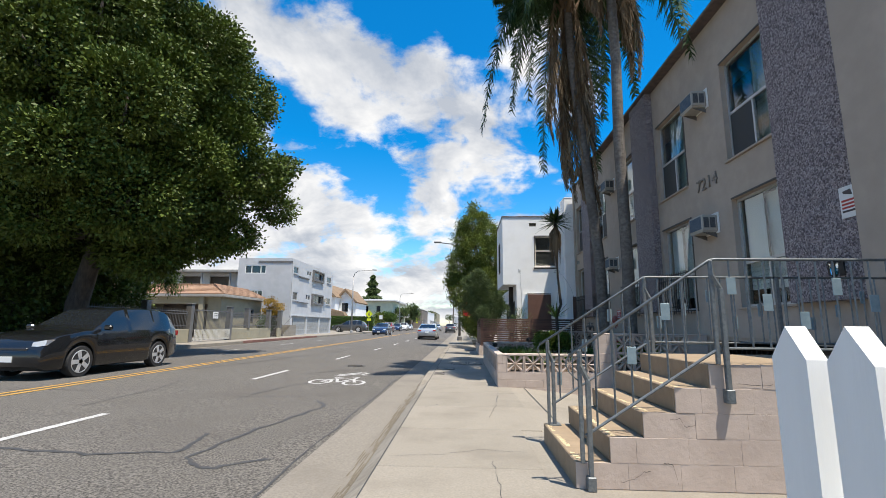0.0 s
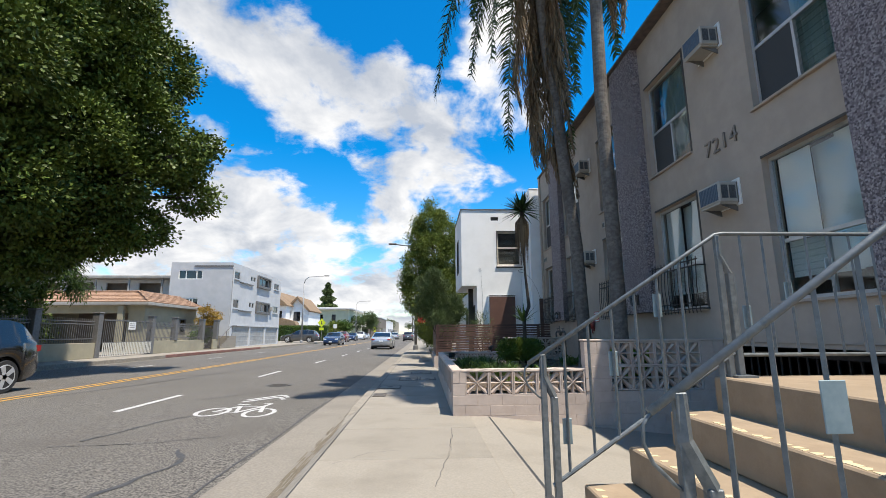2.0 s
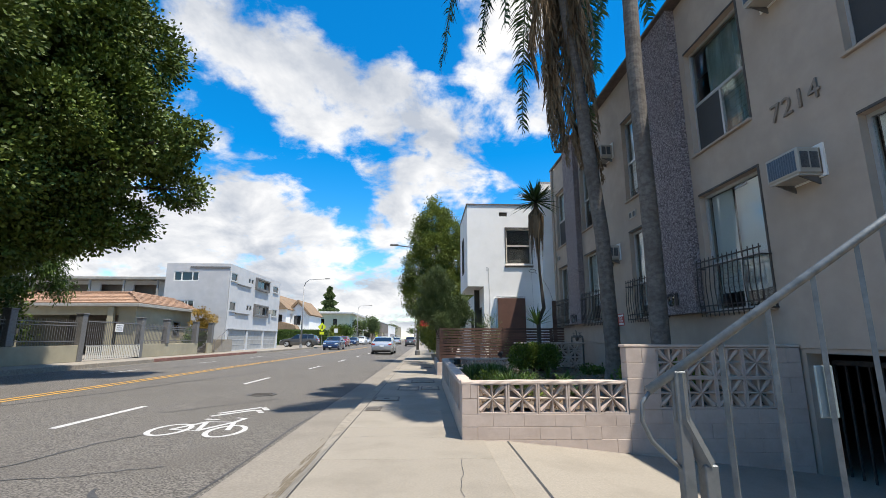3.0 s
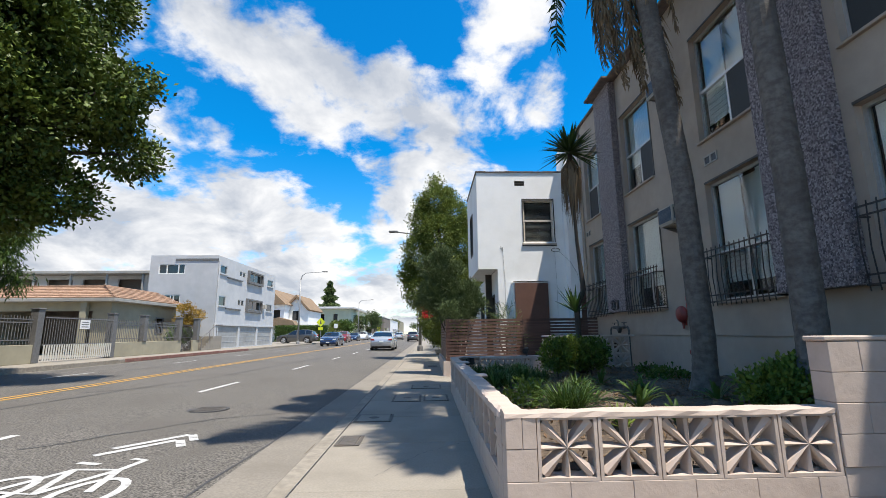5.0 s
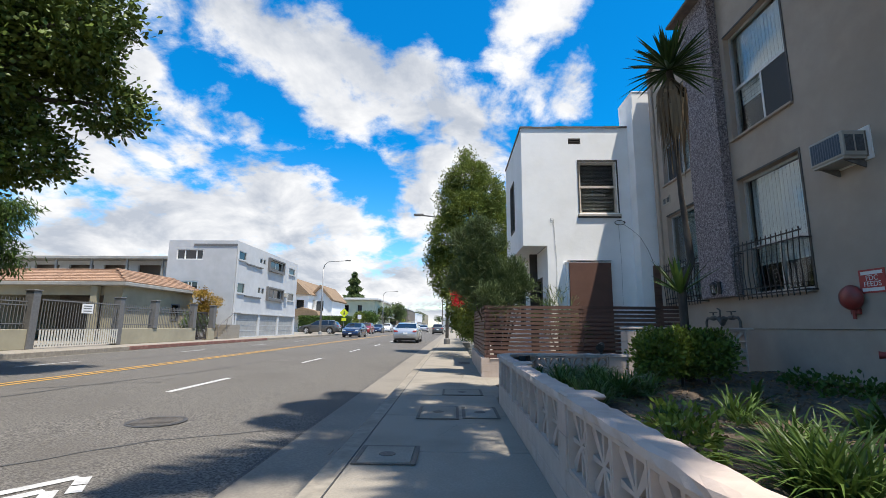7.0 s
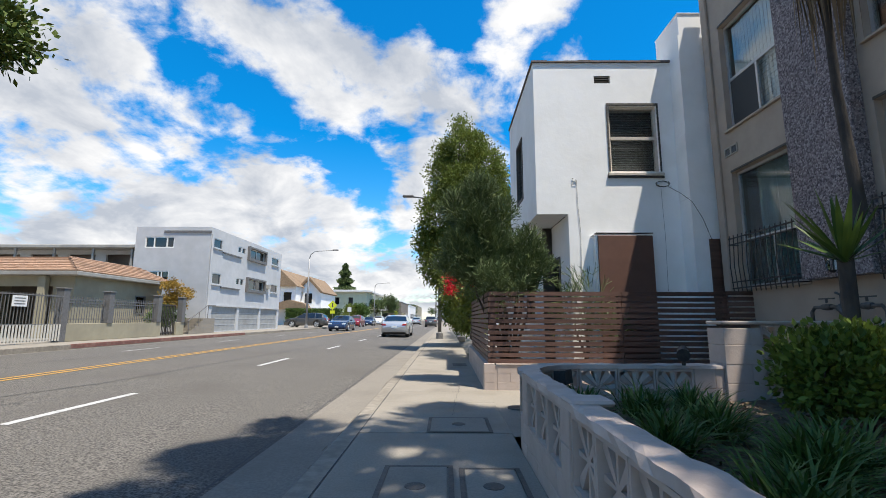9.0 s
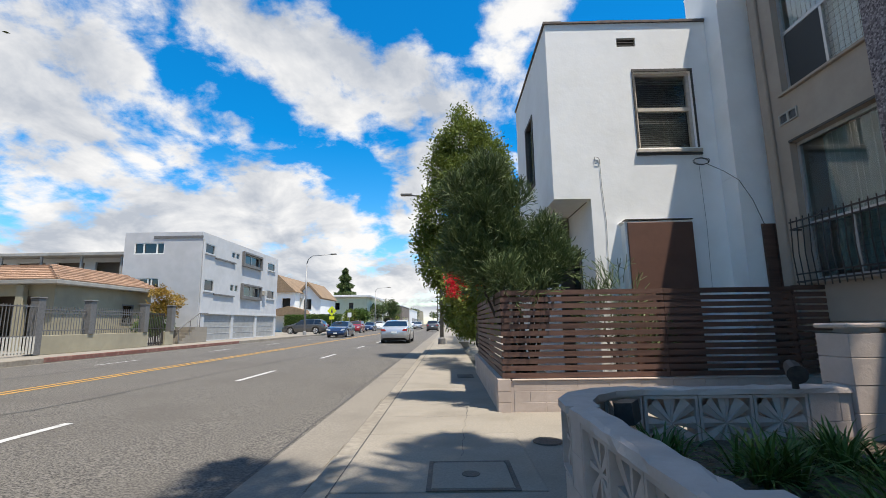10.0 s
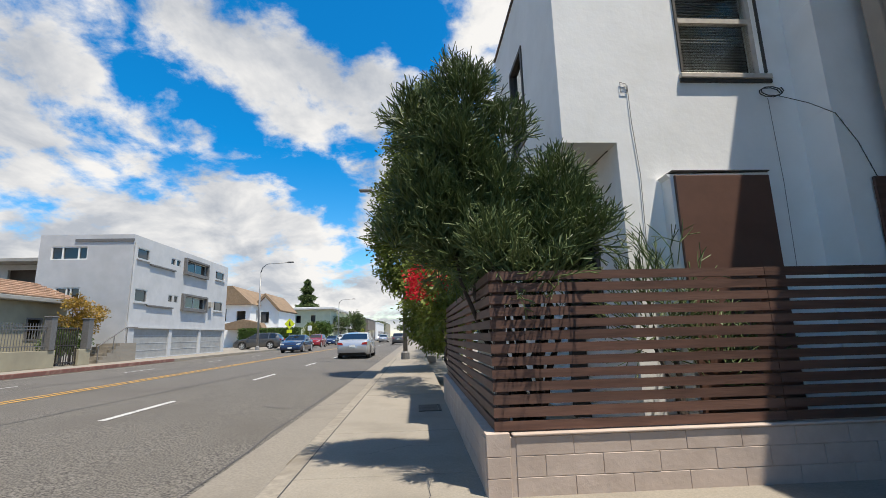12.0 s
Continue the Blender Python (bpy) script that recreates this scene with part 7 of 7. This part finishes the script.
def rosette(bm_v, bm_f, c, n, length, width, rng, up=0.2, stiff=0.5):
    """Sword leaves from one point, folded along the middle."""
    for i in range(n):
        a = rng.uniform(0, math.tau)
        el = rng.uniform(-0.35 + up, 1.35)
        out = Vector((math.cos(a) * math.cos(el), math.sin(a) * math.cos(el), math.sin(el)))
        side = out.cross(Vector((0, 0, 1)))
        side = side.normalized() if side.length > 0.05 else Vector((1, 0, 0))
        L = length * rng.uniform(0.75, 1.15)
        prev = None
        for k in range(5):
            s = k / 4
            p = c + out * L * s + Vector((0, 0, -(1 - stiff) * L * s * s))
            w = width * (0.55 + 1.6 * s * (1 - s)) * (1 - s ** 3)
            b0 = len(bm_v)
            bm_v += [p - side * w / 2, p - Vector((0, 0, w * 0.18)), p + side * w / 2]
            if prev is not None:
                bm_f += [(prev, prev + 1, b0 + 1, b0), (prev + 1, prev + 2, b0 + 2, b0 + 1)]
            prev = b0


YU = thing("yucca_tree", "slender yucca with spiky head and dry skirt", "yucca")
rng = np.random.default_rng(23)
YT = [(3.60, 16.1, 0.35), (3.56, 16.07, 1.1), (3.55, 16.05, 1.6), (3.70, 16.03, 1.95), (3.62, 16.0, 2.9), (3.58, 15.95, 4.0), (3.56, 15.92, 4.72)]
part("trunk", tube(YT, [0.07, 0.055, 0.055, 0.05, 0.034, 0.03, 0.045], 10), "bark", YU, smooth=True)
v, f = [], []
rosette(v, f, Vector((3.56, 15.92, 4.75)), 140, 0.68, 0.062, rng, 0.0, 0.85)
mesh_np("head", v, f, "leaf_yucca", YU)
v, f = [], []
for k in range(130):
    a = rng.uniform(0, math.tau)
    z = 4.65 - rng.uniform(0, 0.3)
    b0 = len(v)
    o = Vector((math.cos(a), math.sin(a), 0))
    s = Vector((-math.sin(a), math.cos(a), 0)) * 0.02
    p0, p1, p2 = Vector((3.56, 15.92, z)), Vector((3.56, 15.92, z - 0.25)) + o * 0.2, Vector((3.56, 15.92, z - rng.uniform(0.6, 1.35))) + o * rng.uniform(0.05, 0.24)
    v += [p0 - s, p0 + s, p1 + s, p2, p1 - s]
    f += [(b0, b0 + 1, b0 + 2, b0 + 4), (b0 + 4, b0 + 2, b0 + 3)]
mesh_np("dry_skirt", v, f, "leaf_dead", YU)
v, f = [], []
rosette(v, f, Vector((3.51, 16.01, 1.52)), 26, 0.62, 0.06, rng, 0.6, 0.95)
mesh_np("side_shoot", v, f, "leaf_strap", YU)


def strap_clump(x, y, n, length, width, seed, material="leaf_strap", label="clump of arching green strap leaves"):
    ob = thing("strap_leaf_plant", label, "plant", x, y, 0.33, group="strap-leaf plants")
    rng = np.random.default_rng(seed)
    for j in range(max(1, n // 14)):
        v, f = [], []
        rosette(v, f, Vector((rng.uniform(-0.12, 0.12), rng.uniform(-0.12, 0.12), 0)), 14, length * 1.35, width * 1.25, rng, 0.85, 0.58)
        mesh_np("leaf_fan", v, f, material, ob)
    return ob


for k, (x, y, n, L, w) in enumerate(((1.72, 15.25, 130, 0.36, 0.020), (2.2, 15.6, 130, 0.37, 0.020), (1.95, 16.2, 120, 0.35, 0.020), (2.4, 16.3, 120, 0.34, 0.020), (2.12, 14.75, 140, 0.40, 0.020), (1.75, 14.3, 120, 0.36, 0.020), (2.5, 15.0, 110, 0.36, 0.020), (1.6, 16.55, 60, 0.28, 0.020), (2.02, 11.85, 170, 0.47, 0.020), (2.85, 12.15, 20, 0.36, 0.048), (2.92, 11.4, 16, 0.32, 0.040), (2.5, 12.75, 60, 0.34, 0.024), (3.3, 13.2, 30, 0.36, 0.040), (2.7, 13.6, 60, 0.34, 0.022), (3.9, 12.6, 20, 0.34, 0.045), (3.35, 14.4, 26, 0.34, 0.040), (2.0, 13.3, 60, 0.30, 0.022))):
    strap_clump(x, y, int(n * 1.5) if w < 0.03 else n, L, w * 0.68 if w < 0.03 else w, 60 + k)
strap_clump(2.22, 11.27, 56, 0.26, 0.02, 91, "leaf_lime", "tuft of bright yellow-green grass in the soil")


def bush(label, lumps, n, leaf, wid, material, seed, name="bush"):
    ob = thing(name, label, "bush")
    rng = np.random.default_rng(seed)
    for b in lumps:
        bm = bmesh.new()
        limb(bm, (b[0], b[1], 0.3), (b[0], b[1], b[2]), 0.02, 0.006, rng, 3)
        part("stem", bm, "bark", ob)
    c, d = clumped(lumps, n, 8, leaf * 0.8, rng, 0.5)
    d = d + np.array([0, 0, 0.6])
    v, f = leaves(c, d, leaf, wid, rng)
    mesh_np("foliage", v, f, material, ob)


bush("dense glossy green clipped bush in the planter", [(3.02, 15.72, 0.74, 0.30, 0.32, 0.30), (3.32, 15.78, 0.76, 0.33, 0.34, 0.30), (3.66, 15.76, 0.75, 0.3, 0.34, 0.29)], 1000, 0.058, 0.036, "leaf_bush", 71)
bush("glossy yellow-green bush beside the palm", [(4.08, 11.85, 0.58, 0.26, 0.32, 0.22), (4.42, 11.8, 0.62, 0.36, 0.36, 0.25), (4.8, 11.85, 0.60, 0.34, 0.36, 0.24)], 900, 0.062, 0.036, "leaf_lime", 72)
bush("low glossy shrub among strap leaves", [(1.75, 12.6, 0.45, 0.22, 0.25, 0.16)], 60, 0.055, 0.032, "leaf_lime", 73)
bush("low green ground cover by the wall", [(4.5, 14.6, 0.45, 0.3, 0.3, 0.12), (4.6, 15.4, 0.45, 0.25, 0.3, 0.12)], 90, 0.06, 0.04, "leaf_hedge", 75)

PB = thing("garden_lamp", "black plastic lamp shade lying in soil", "garden lamp", 1.98, 11.3, 0.33, 12)
part("shade", prism([(-0.16, 0.0), (0.16, 0.0), (0.13, 0.12), (-0.13, 0.09)], "y", -0.05, 0.05), "iron_black", PB)
SPK = thing("garden_spotlight", "small black spotlight on the planter wall", "garden lamp", 2.72, 16.98, 0.652)
part("head", tube([(-0.05, -0.1, 0.10), (0.03, 0.06, 0.14)], [0.06, 0.045], 12), "iron_black", SPK)
part("stem", tube([(0, 0, 0.0), (0, 0, 0.1)], 0.02, 8), "iron_black", SPK)

# distant trees
bh = thing("hedge", "clipped green hedge in front of the house", "hedge")
rng = np.random.default_rng(81)
n = 9000
c = np.stack([rng.uniform(-24, -15.6, n), rng.uniform(81.8, 83.2, n), rng.uniform(0.05, 2.45, n)], 1)
sel = rng.integers(0, 3, n)
c[sel == 0, 1], c[sel == 1, 2] = 81.8, 2.45
v, f = leaves(c + rng.normal(0, 0.08, c.shape), rng.normal(0, 1, (n, 3)), 0.2, 0.12, rng)
mesh_np("foliage", v, f, "leaf_hedge", bh)
part("core", box(-23.9, -15.7, 81.9, 83.1, 0.05, 2.3), "leaf_far", bh)
for k, (x, y, h, w, mtl) in enumerate(((-15.8, 100.5, 4.6, 1.6, "leaf_hedge"), (-18.2, 100, 4.0, 1.6, "leaf_tree"), (-15.8, 118, 7.0, 2.6, "leaf_far"), (-14.2, 128, 7.5, 3.0, "leaf_far"), (-15, 140, 7.5, 3.0, "leaf_far"), (4.5, 52, 5.0, 1.8, "leaf_far"), (5.0, 70, 6.5, 2.2, "leaf_far"), (4.8, 88, 6.0, 2.2, "leaf_far"), (-16, 225, 9, 4, "leaf_far"), (5.5, 240, 10, 4, "leaf_far"), (-9.5, 330, 10, 4, "leaf_far"), (3.5, 310, 10, 4, "leaf_far"), (-26, 64, 8, 2.5, "leaf_far"))):
    tree("street_tree", "distant green tree along the street", (x, y, 0), (x, y, h * 0.5), lumps_in(x, y, h * 0.62, w * 0.6, w * 0.6, h * 0.28, 9, w * 0.35, w * 0.6, 90 + k), 260, 10, 0.32, 0.32, 0.2, mtl, 100 + k, 0.15)


def conifer(x, y, h, w, seed):
    ob = thing("conifer", "tall dark pine standing far behind the houses", "tree")
    rng = np.random.default_rng(seed)
    part("trunk", tube([(x, y, 0), (x, y, h)], [0.35, 0.05], 8), "bark", ob)
    n = 5200
    t = rng.uniform(0.25, 1, n)
    tier = 0.72 + 0.28 * np.sin(t * 46)
    r = w * (1 - t) ** 0.55 * tier * rng.uniform(0.3, 1, n)
    a = rng.uniform(0, math.tau, n)
    c = np.stack([x + r * np.cos(a), y + r * np.sin(a), h * t], 1)
    v, f = leaves(c, np.stack([np.cos(a), np.sin(a), np.full(n, -0.2)], 1), 0.9, 0.3, rng)
    mesh_np("crown", v, f, "leaf_far", ob)


conifer(-24.1, 122, 14.2, 4.3, 120)
for k, (x, y, h) in enumerate(((-5.0, 250, 17), (-2.2, 280, 16), (2.0, 300, 18), (-27, 66, 9.0), (-7.5, 350, 20))):
    ob = thing("fan_palm", "tall thin fan palm in the distance", "palm tree", group="distant palms")
    rng = np.random.default_rng(130 + k)
    part("trunk", tube([(x, y, 0), (x + 0.3, y, h)], [0.3, 0.18], 7), "palm_bark", ob)
    v, f = [], []
    rosette(v, f, Vector((x + 0.3, y, h)), 60, 1.7 if h > 10 else 0.9, 0.35, rng, 0.0, 0.7)
    mesh_np("head", v, f, "leaf_far", ob)

# ---- vehicles ----
def ease(x, pts):
    """A line through points, rounded a little at the corners."""
    h = 0.012
    xs, zs = zip(*pts)
    return float(np.mean([np.interp(x + d, xs, zs) for d in (-h, 0, h)]))


SUV_TOP = [(-0.5, 0.42), (-0.49, 0.60), (-0.465, 0.68), (-0.40, 0.93), (-0.34, 0.975), (-0.18, 1.0), (-0.02, 0.985), (0.06, 0.945), (0.225, 0.665), (0.30, 0.635), (0.42, 0.575), (0.475, 0.49), (0.5, 0.34)]
SEDAN_TOP = [(-0.5, 0.40), (-0.49, 0.60), (-0.46, 0.68), (-0.36, 0.72), (-0.20, 0.94), (-0.08, 1.0), (0.04, 0.975), (0.23, 0.68), (0.30, 0.65), (0.42, 0.57), (0.475, 0.47), (0.5, 0.33)]


def car(label, x, y, z, rz, paint, L=4.6, W=1.82, H=1.45, style="sedan", rims="rim"):
    """A car facing +y: one skin from sill to roof with wheel arches; glass, lamps, mirrors and wheels apart."""
    ob = thing("car", label, "car", x, y, z, rz, group="cars on the street")
    top_line = SEDAN_TOP if style == "sedan" else SUV_TOP
    R = (0.235 if style == "sedan" else 0.218) * H
    axles = (-0.285, 0.30)
    ts = sorted({round(-0.5 + k / 72, 4) for k in range(73)} | {round(a + d * R / L, 4) for a in axles for d in (-1.17, -1.0, 1.0, 1.17)})
    verts, tops, belts = [], [], []
    for t in ts:
        w = W / 2 * (1 - 0.17 * (max(0, abs(t) * 2 - 0.62) / 0.38) ** 2.2)
        top = ease(t, top_line) * H
        belt = min((0.655 - 0.035 * (t + 0.5)) * H, top - 0.02)
        low = ease(t, [(-0.5, 0.24), (-0.46, 0.17), (-0.4, 0.135), (0.4, 0.125), (0.47, 0.13), (0.5, 0.19)]) * H
        for a in axles:
            d = abs(t - a) * L
            if d < 1.17 * R:
                low = max(low, R + math.sqrt((1.17 * R) ** 2 - d * d))
        low = min(low, belt - 0.06)
        tall = max(0.0, top - belt)
        edge = w * 0.955 - 0.42 * max(0.0, tall - 0.03)
        sec = [(w * 0.90, low), (w * 0.985, low + 0.03), (w, low + (belt - low) * 0.60), (w * 0.985, low + (belt - low) * 0.86), (w * 0.955, belt), (edge, top - 0.028 if tall > 0.04 else top - 0.008), (edge * 0.90, top), (0, top + 0.018)]
        verts.append([Vector((px, t * L, pz)) for px, pz in sec])
        tops.append(top), belts.append(belt)
    paint_bm, glass_bm = bmesh.new(), bmesh.new()
    made = {}

    def put(bm, i, k, sgn):
        key = (id(bm), i, k, sgn if k < 7 else 1)
        if key not in made:
            p = verts[i][k]
            made[key] = bm.verts.new((p.x * sgn, p.y, p.z))
        return made[key]
    pillars = (-0.19, 0.012) if style == "sedan" else (-0.24, -0.03)
    for i in range(len(ts) - 1):
        mid = (ts[i] + ts[i + 1]) / 2
        tall = min(tops[i] - belts[i], tops[i + 1] - belts[i + 1])
        slope = abs(tops[i + 1] - tops[i]) / ((ts[i + 1] - ts[i]) * L)
        for k in range(7):
            glazed = False
            if k == 4:
                glazed = tall > 0.10 * H and slope < 0.75 and not any(abs(mid - p) < 0.010 for p in pillars)
            elif k == 6:
                glazed = slope > 0.20 and min(tops[i], tops[i + 1]) > 0.70 * H and max(tops[i], tops[i + 1]) < 0.97 * H
            bm = glass_bm if glazed else paint_bm
            for sgn in (-1, 1):
                q = [put(bm, i, k, sgn), put(bm, i + 1, k, sgn), put(bm, i + 1, k + 1, sgn), put(bm, i, k + 1, sgn)]
                bm.faces.new(q if sgn > 0 else q[::-1])
    for i in (0, len(ts) - 1):
        ring_ = [put(paint_bm, i, k, 1) for k in range(8)] + [put(paint_bm, i, k, -1) for k in range(6, -1, -1)]
        paint_bm.faces.new(ring_)
    bmesh.ops.recalc_face_normals(paint_bm, faces=paint_bm.faces)
    part("body", paint_bm, paint, ob, smooth=True)
    part("glass", glass_bm, "car_glass", ob, "dark tinted glass", smooth=True)
    part("underbody", box(-W * 0.40, W * 0.40, -0.45 * L, 0.45 * L, 0.12 * H, 0.46 * H), "rubber", ob)
    for s in (-1, 1):
        part("mirror", box(s * (W / 2 + 0.10) - 0.10, s * (W / 2 + 0.10) + 0.10, 0.165 * L, 0.165 * L + 0.12, 0.645 * H, 0.645 * H + 0.13, bevel=0.035), paint, ob)
        part("headlamp", prism([(s * 0.25 * W, 0.425 * H), (s * 0.425 * W, 0.455 * H), (s * 0.445 * W, 0.53 * H), (s * 0.27 * W, 0.495 * H)], "y", 0.38 * L, 0.482 * L), "lamp_lens", ob)
        part("fog_lamp", box(s * W * 0.34 - 0.10, s * W * 0.34 + 0.10, 0.45 * L, 0.492 * L, 0.26 * H, 0.30 * H, bevel=0.01), "lamp_lens", ob)
        part("tail_lamp", prism([(s * 0.27 * W, 0.53 * H), (s * 0.43 * W, 0.53 * H), (s * 0.435 * W, 0.62 * H), (s * 0.30 * W, 0.605 * H)], "y", -0.497 * L, -0.44 * L), "lamp_red", ob)
        for t in (-0.12, 0.05):
            part("door_handle", box(s * W * 0.492 - 0.02, s * W * 0.492 + 0.02, t * L, t * L + 0.16, 0.53 * H, 0.548 * H, bevel=0.006), paint, ob)
        for t in axles:
            wheel = part("wheel", lathe([(R * 0.70, -0.11), (R * 0.95, -0.11), (R, -0.07), (R, 0.07), (R * 0.95, 0.11), (R * 0.70, 0.11)], 28), "rubber", ob, m=pose(s * (W / 2 - 0.125), t * L, R, 0, 90, 0))
            rim = lathe([(R * 0.70, -0.085), (R * 0.70, 0.085)], 24)
            part("disc", rim, "rim_dark", wheel)
            spokes = bmesh.new()
            for k in range(5):
                a = k * math.tau / 5 + 0.3
                u = Vector((math.cos(a), math.sin(a), 0))
                n_ = Vector((-u.y, u.x, 0)) * R * 0.13
                for z0, z1 in ((0.086, 0.116), (-0.116, -0.086)):
                    lo = [spokes.verts.new(c + Vector((0, 0, zz))) for zz in (z0, z1) for c in (n_ * 0.9, u * R * 0.69 + n_ * 1.15, u * R * 0.69 - n_ * 1.15, -n_ * 0.9)]
                    for f in ((0, 1, 2, 3), (4, 7, 6, 5), (0, 4, 5, 1), (1, 5, 6, 2), (2, 6, 7, 3)):
                        spokes.faces.new([lo[m] for m in f])
            for zz in (-0.112, 0.098):
                tube([(R * 0.70 * math.cos(a * math.tau / 24), R * 0.70 * math.sin(a * math.tau / 24), zz + 0.007) for a in range(25)], 0.013, 5, spokes, caps=False)
            part("rim", spokes, rims, wheel)
    part("grille", box(-W * 0.24, W * 0.24, 0.47 * L, 0.496 * L, 0.33 * H, 0.42 * H, bevel=0.01), "rim_dark", ob)
    part("number_plate", box(-0.16, 0.16, 0.496 * L, 0.503 * L, 0.24 * H, 0.315 * H), "plate", ob)
    part("number_plate", box(-0.16, 0.16, -0.506 * L, -0.498 * L, 0.44 * H, 0.51 * H), "plate", ob)
    return ob


RZ = road_z
car("silver sedan driving down the near lanes", -2.9, 44.5, RZ(-2.9), 0, "car_silver", 4.69, 1.85, 1.44, "sedan", "rim_dark")
car("dark grey sport utility parked across a driveway", -16.3, 67.6, 0.05, 90, "car_grey", 5.0, 1.95, 1.70, "suv")
car("dark blue sedan coming along the far lanes", -9.6, 57.0, RZ(-9.6), 180, "car_navy", 4.8, 1.83, 1.45, "sedan")
car("red sport utility coming along the far lanes", -12.4, 78.0, RZ(-12.4), 180, "car_red", 4.6, 1.86, 1.66, "suv")
car("navy car parked by the far kerb", -12.9, 92.0, RZ(-12.9), 180, "car_navy", 4.5, 1.8, 1.5, "sedan")
car("white sport utility parked by the far kerb", -12.9, 103.0, RZ(-12.9), 180, "car_white", 4.8, 1.9, 1.75, "suv")
car("silver car parked by the far kerb", -12.9, 112.0, RZ(-12.9), 180, "car_silver", 4.5, 1.8, 1.5, "sedan")
car("white car far down the road", -8.8, 140.0, RZ(-8.8), 180, "car_white", 4.6, 1.85, 1.7, "suv")
car("silver sedan far down the near lane", -5.5, 105.0, RZ(-5.5), 0, "car_silver", 4.6, 1.8, 1.45, "sedan")
car("white car waiting far down the near lane", -2.2, 125.0, RZ(-2.2), 0, "car_white", 4.6, 1.8, 1.5, "sedan")
car("dark car parked beside the near kerb", -1.9, 84.0, RZ(-1.9), 0, "car_grey", 4.6, 1.85, 1.6, "suv")
car("black sport utility coming along the inner far lane", -9.55, 12.5, RZ(-9.55), 180, "car_black", 4.73, 1.85, 1.68, "suv")
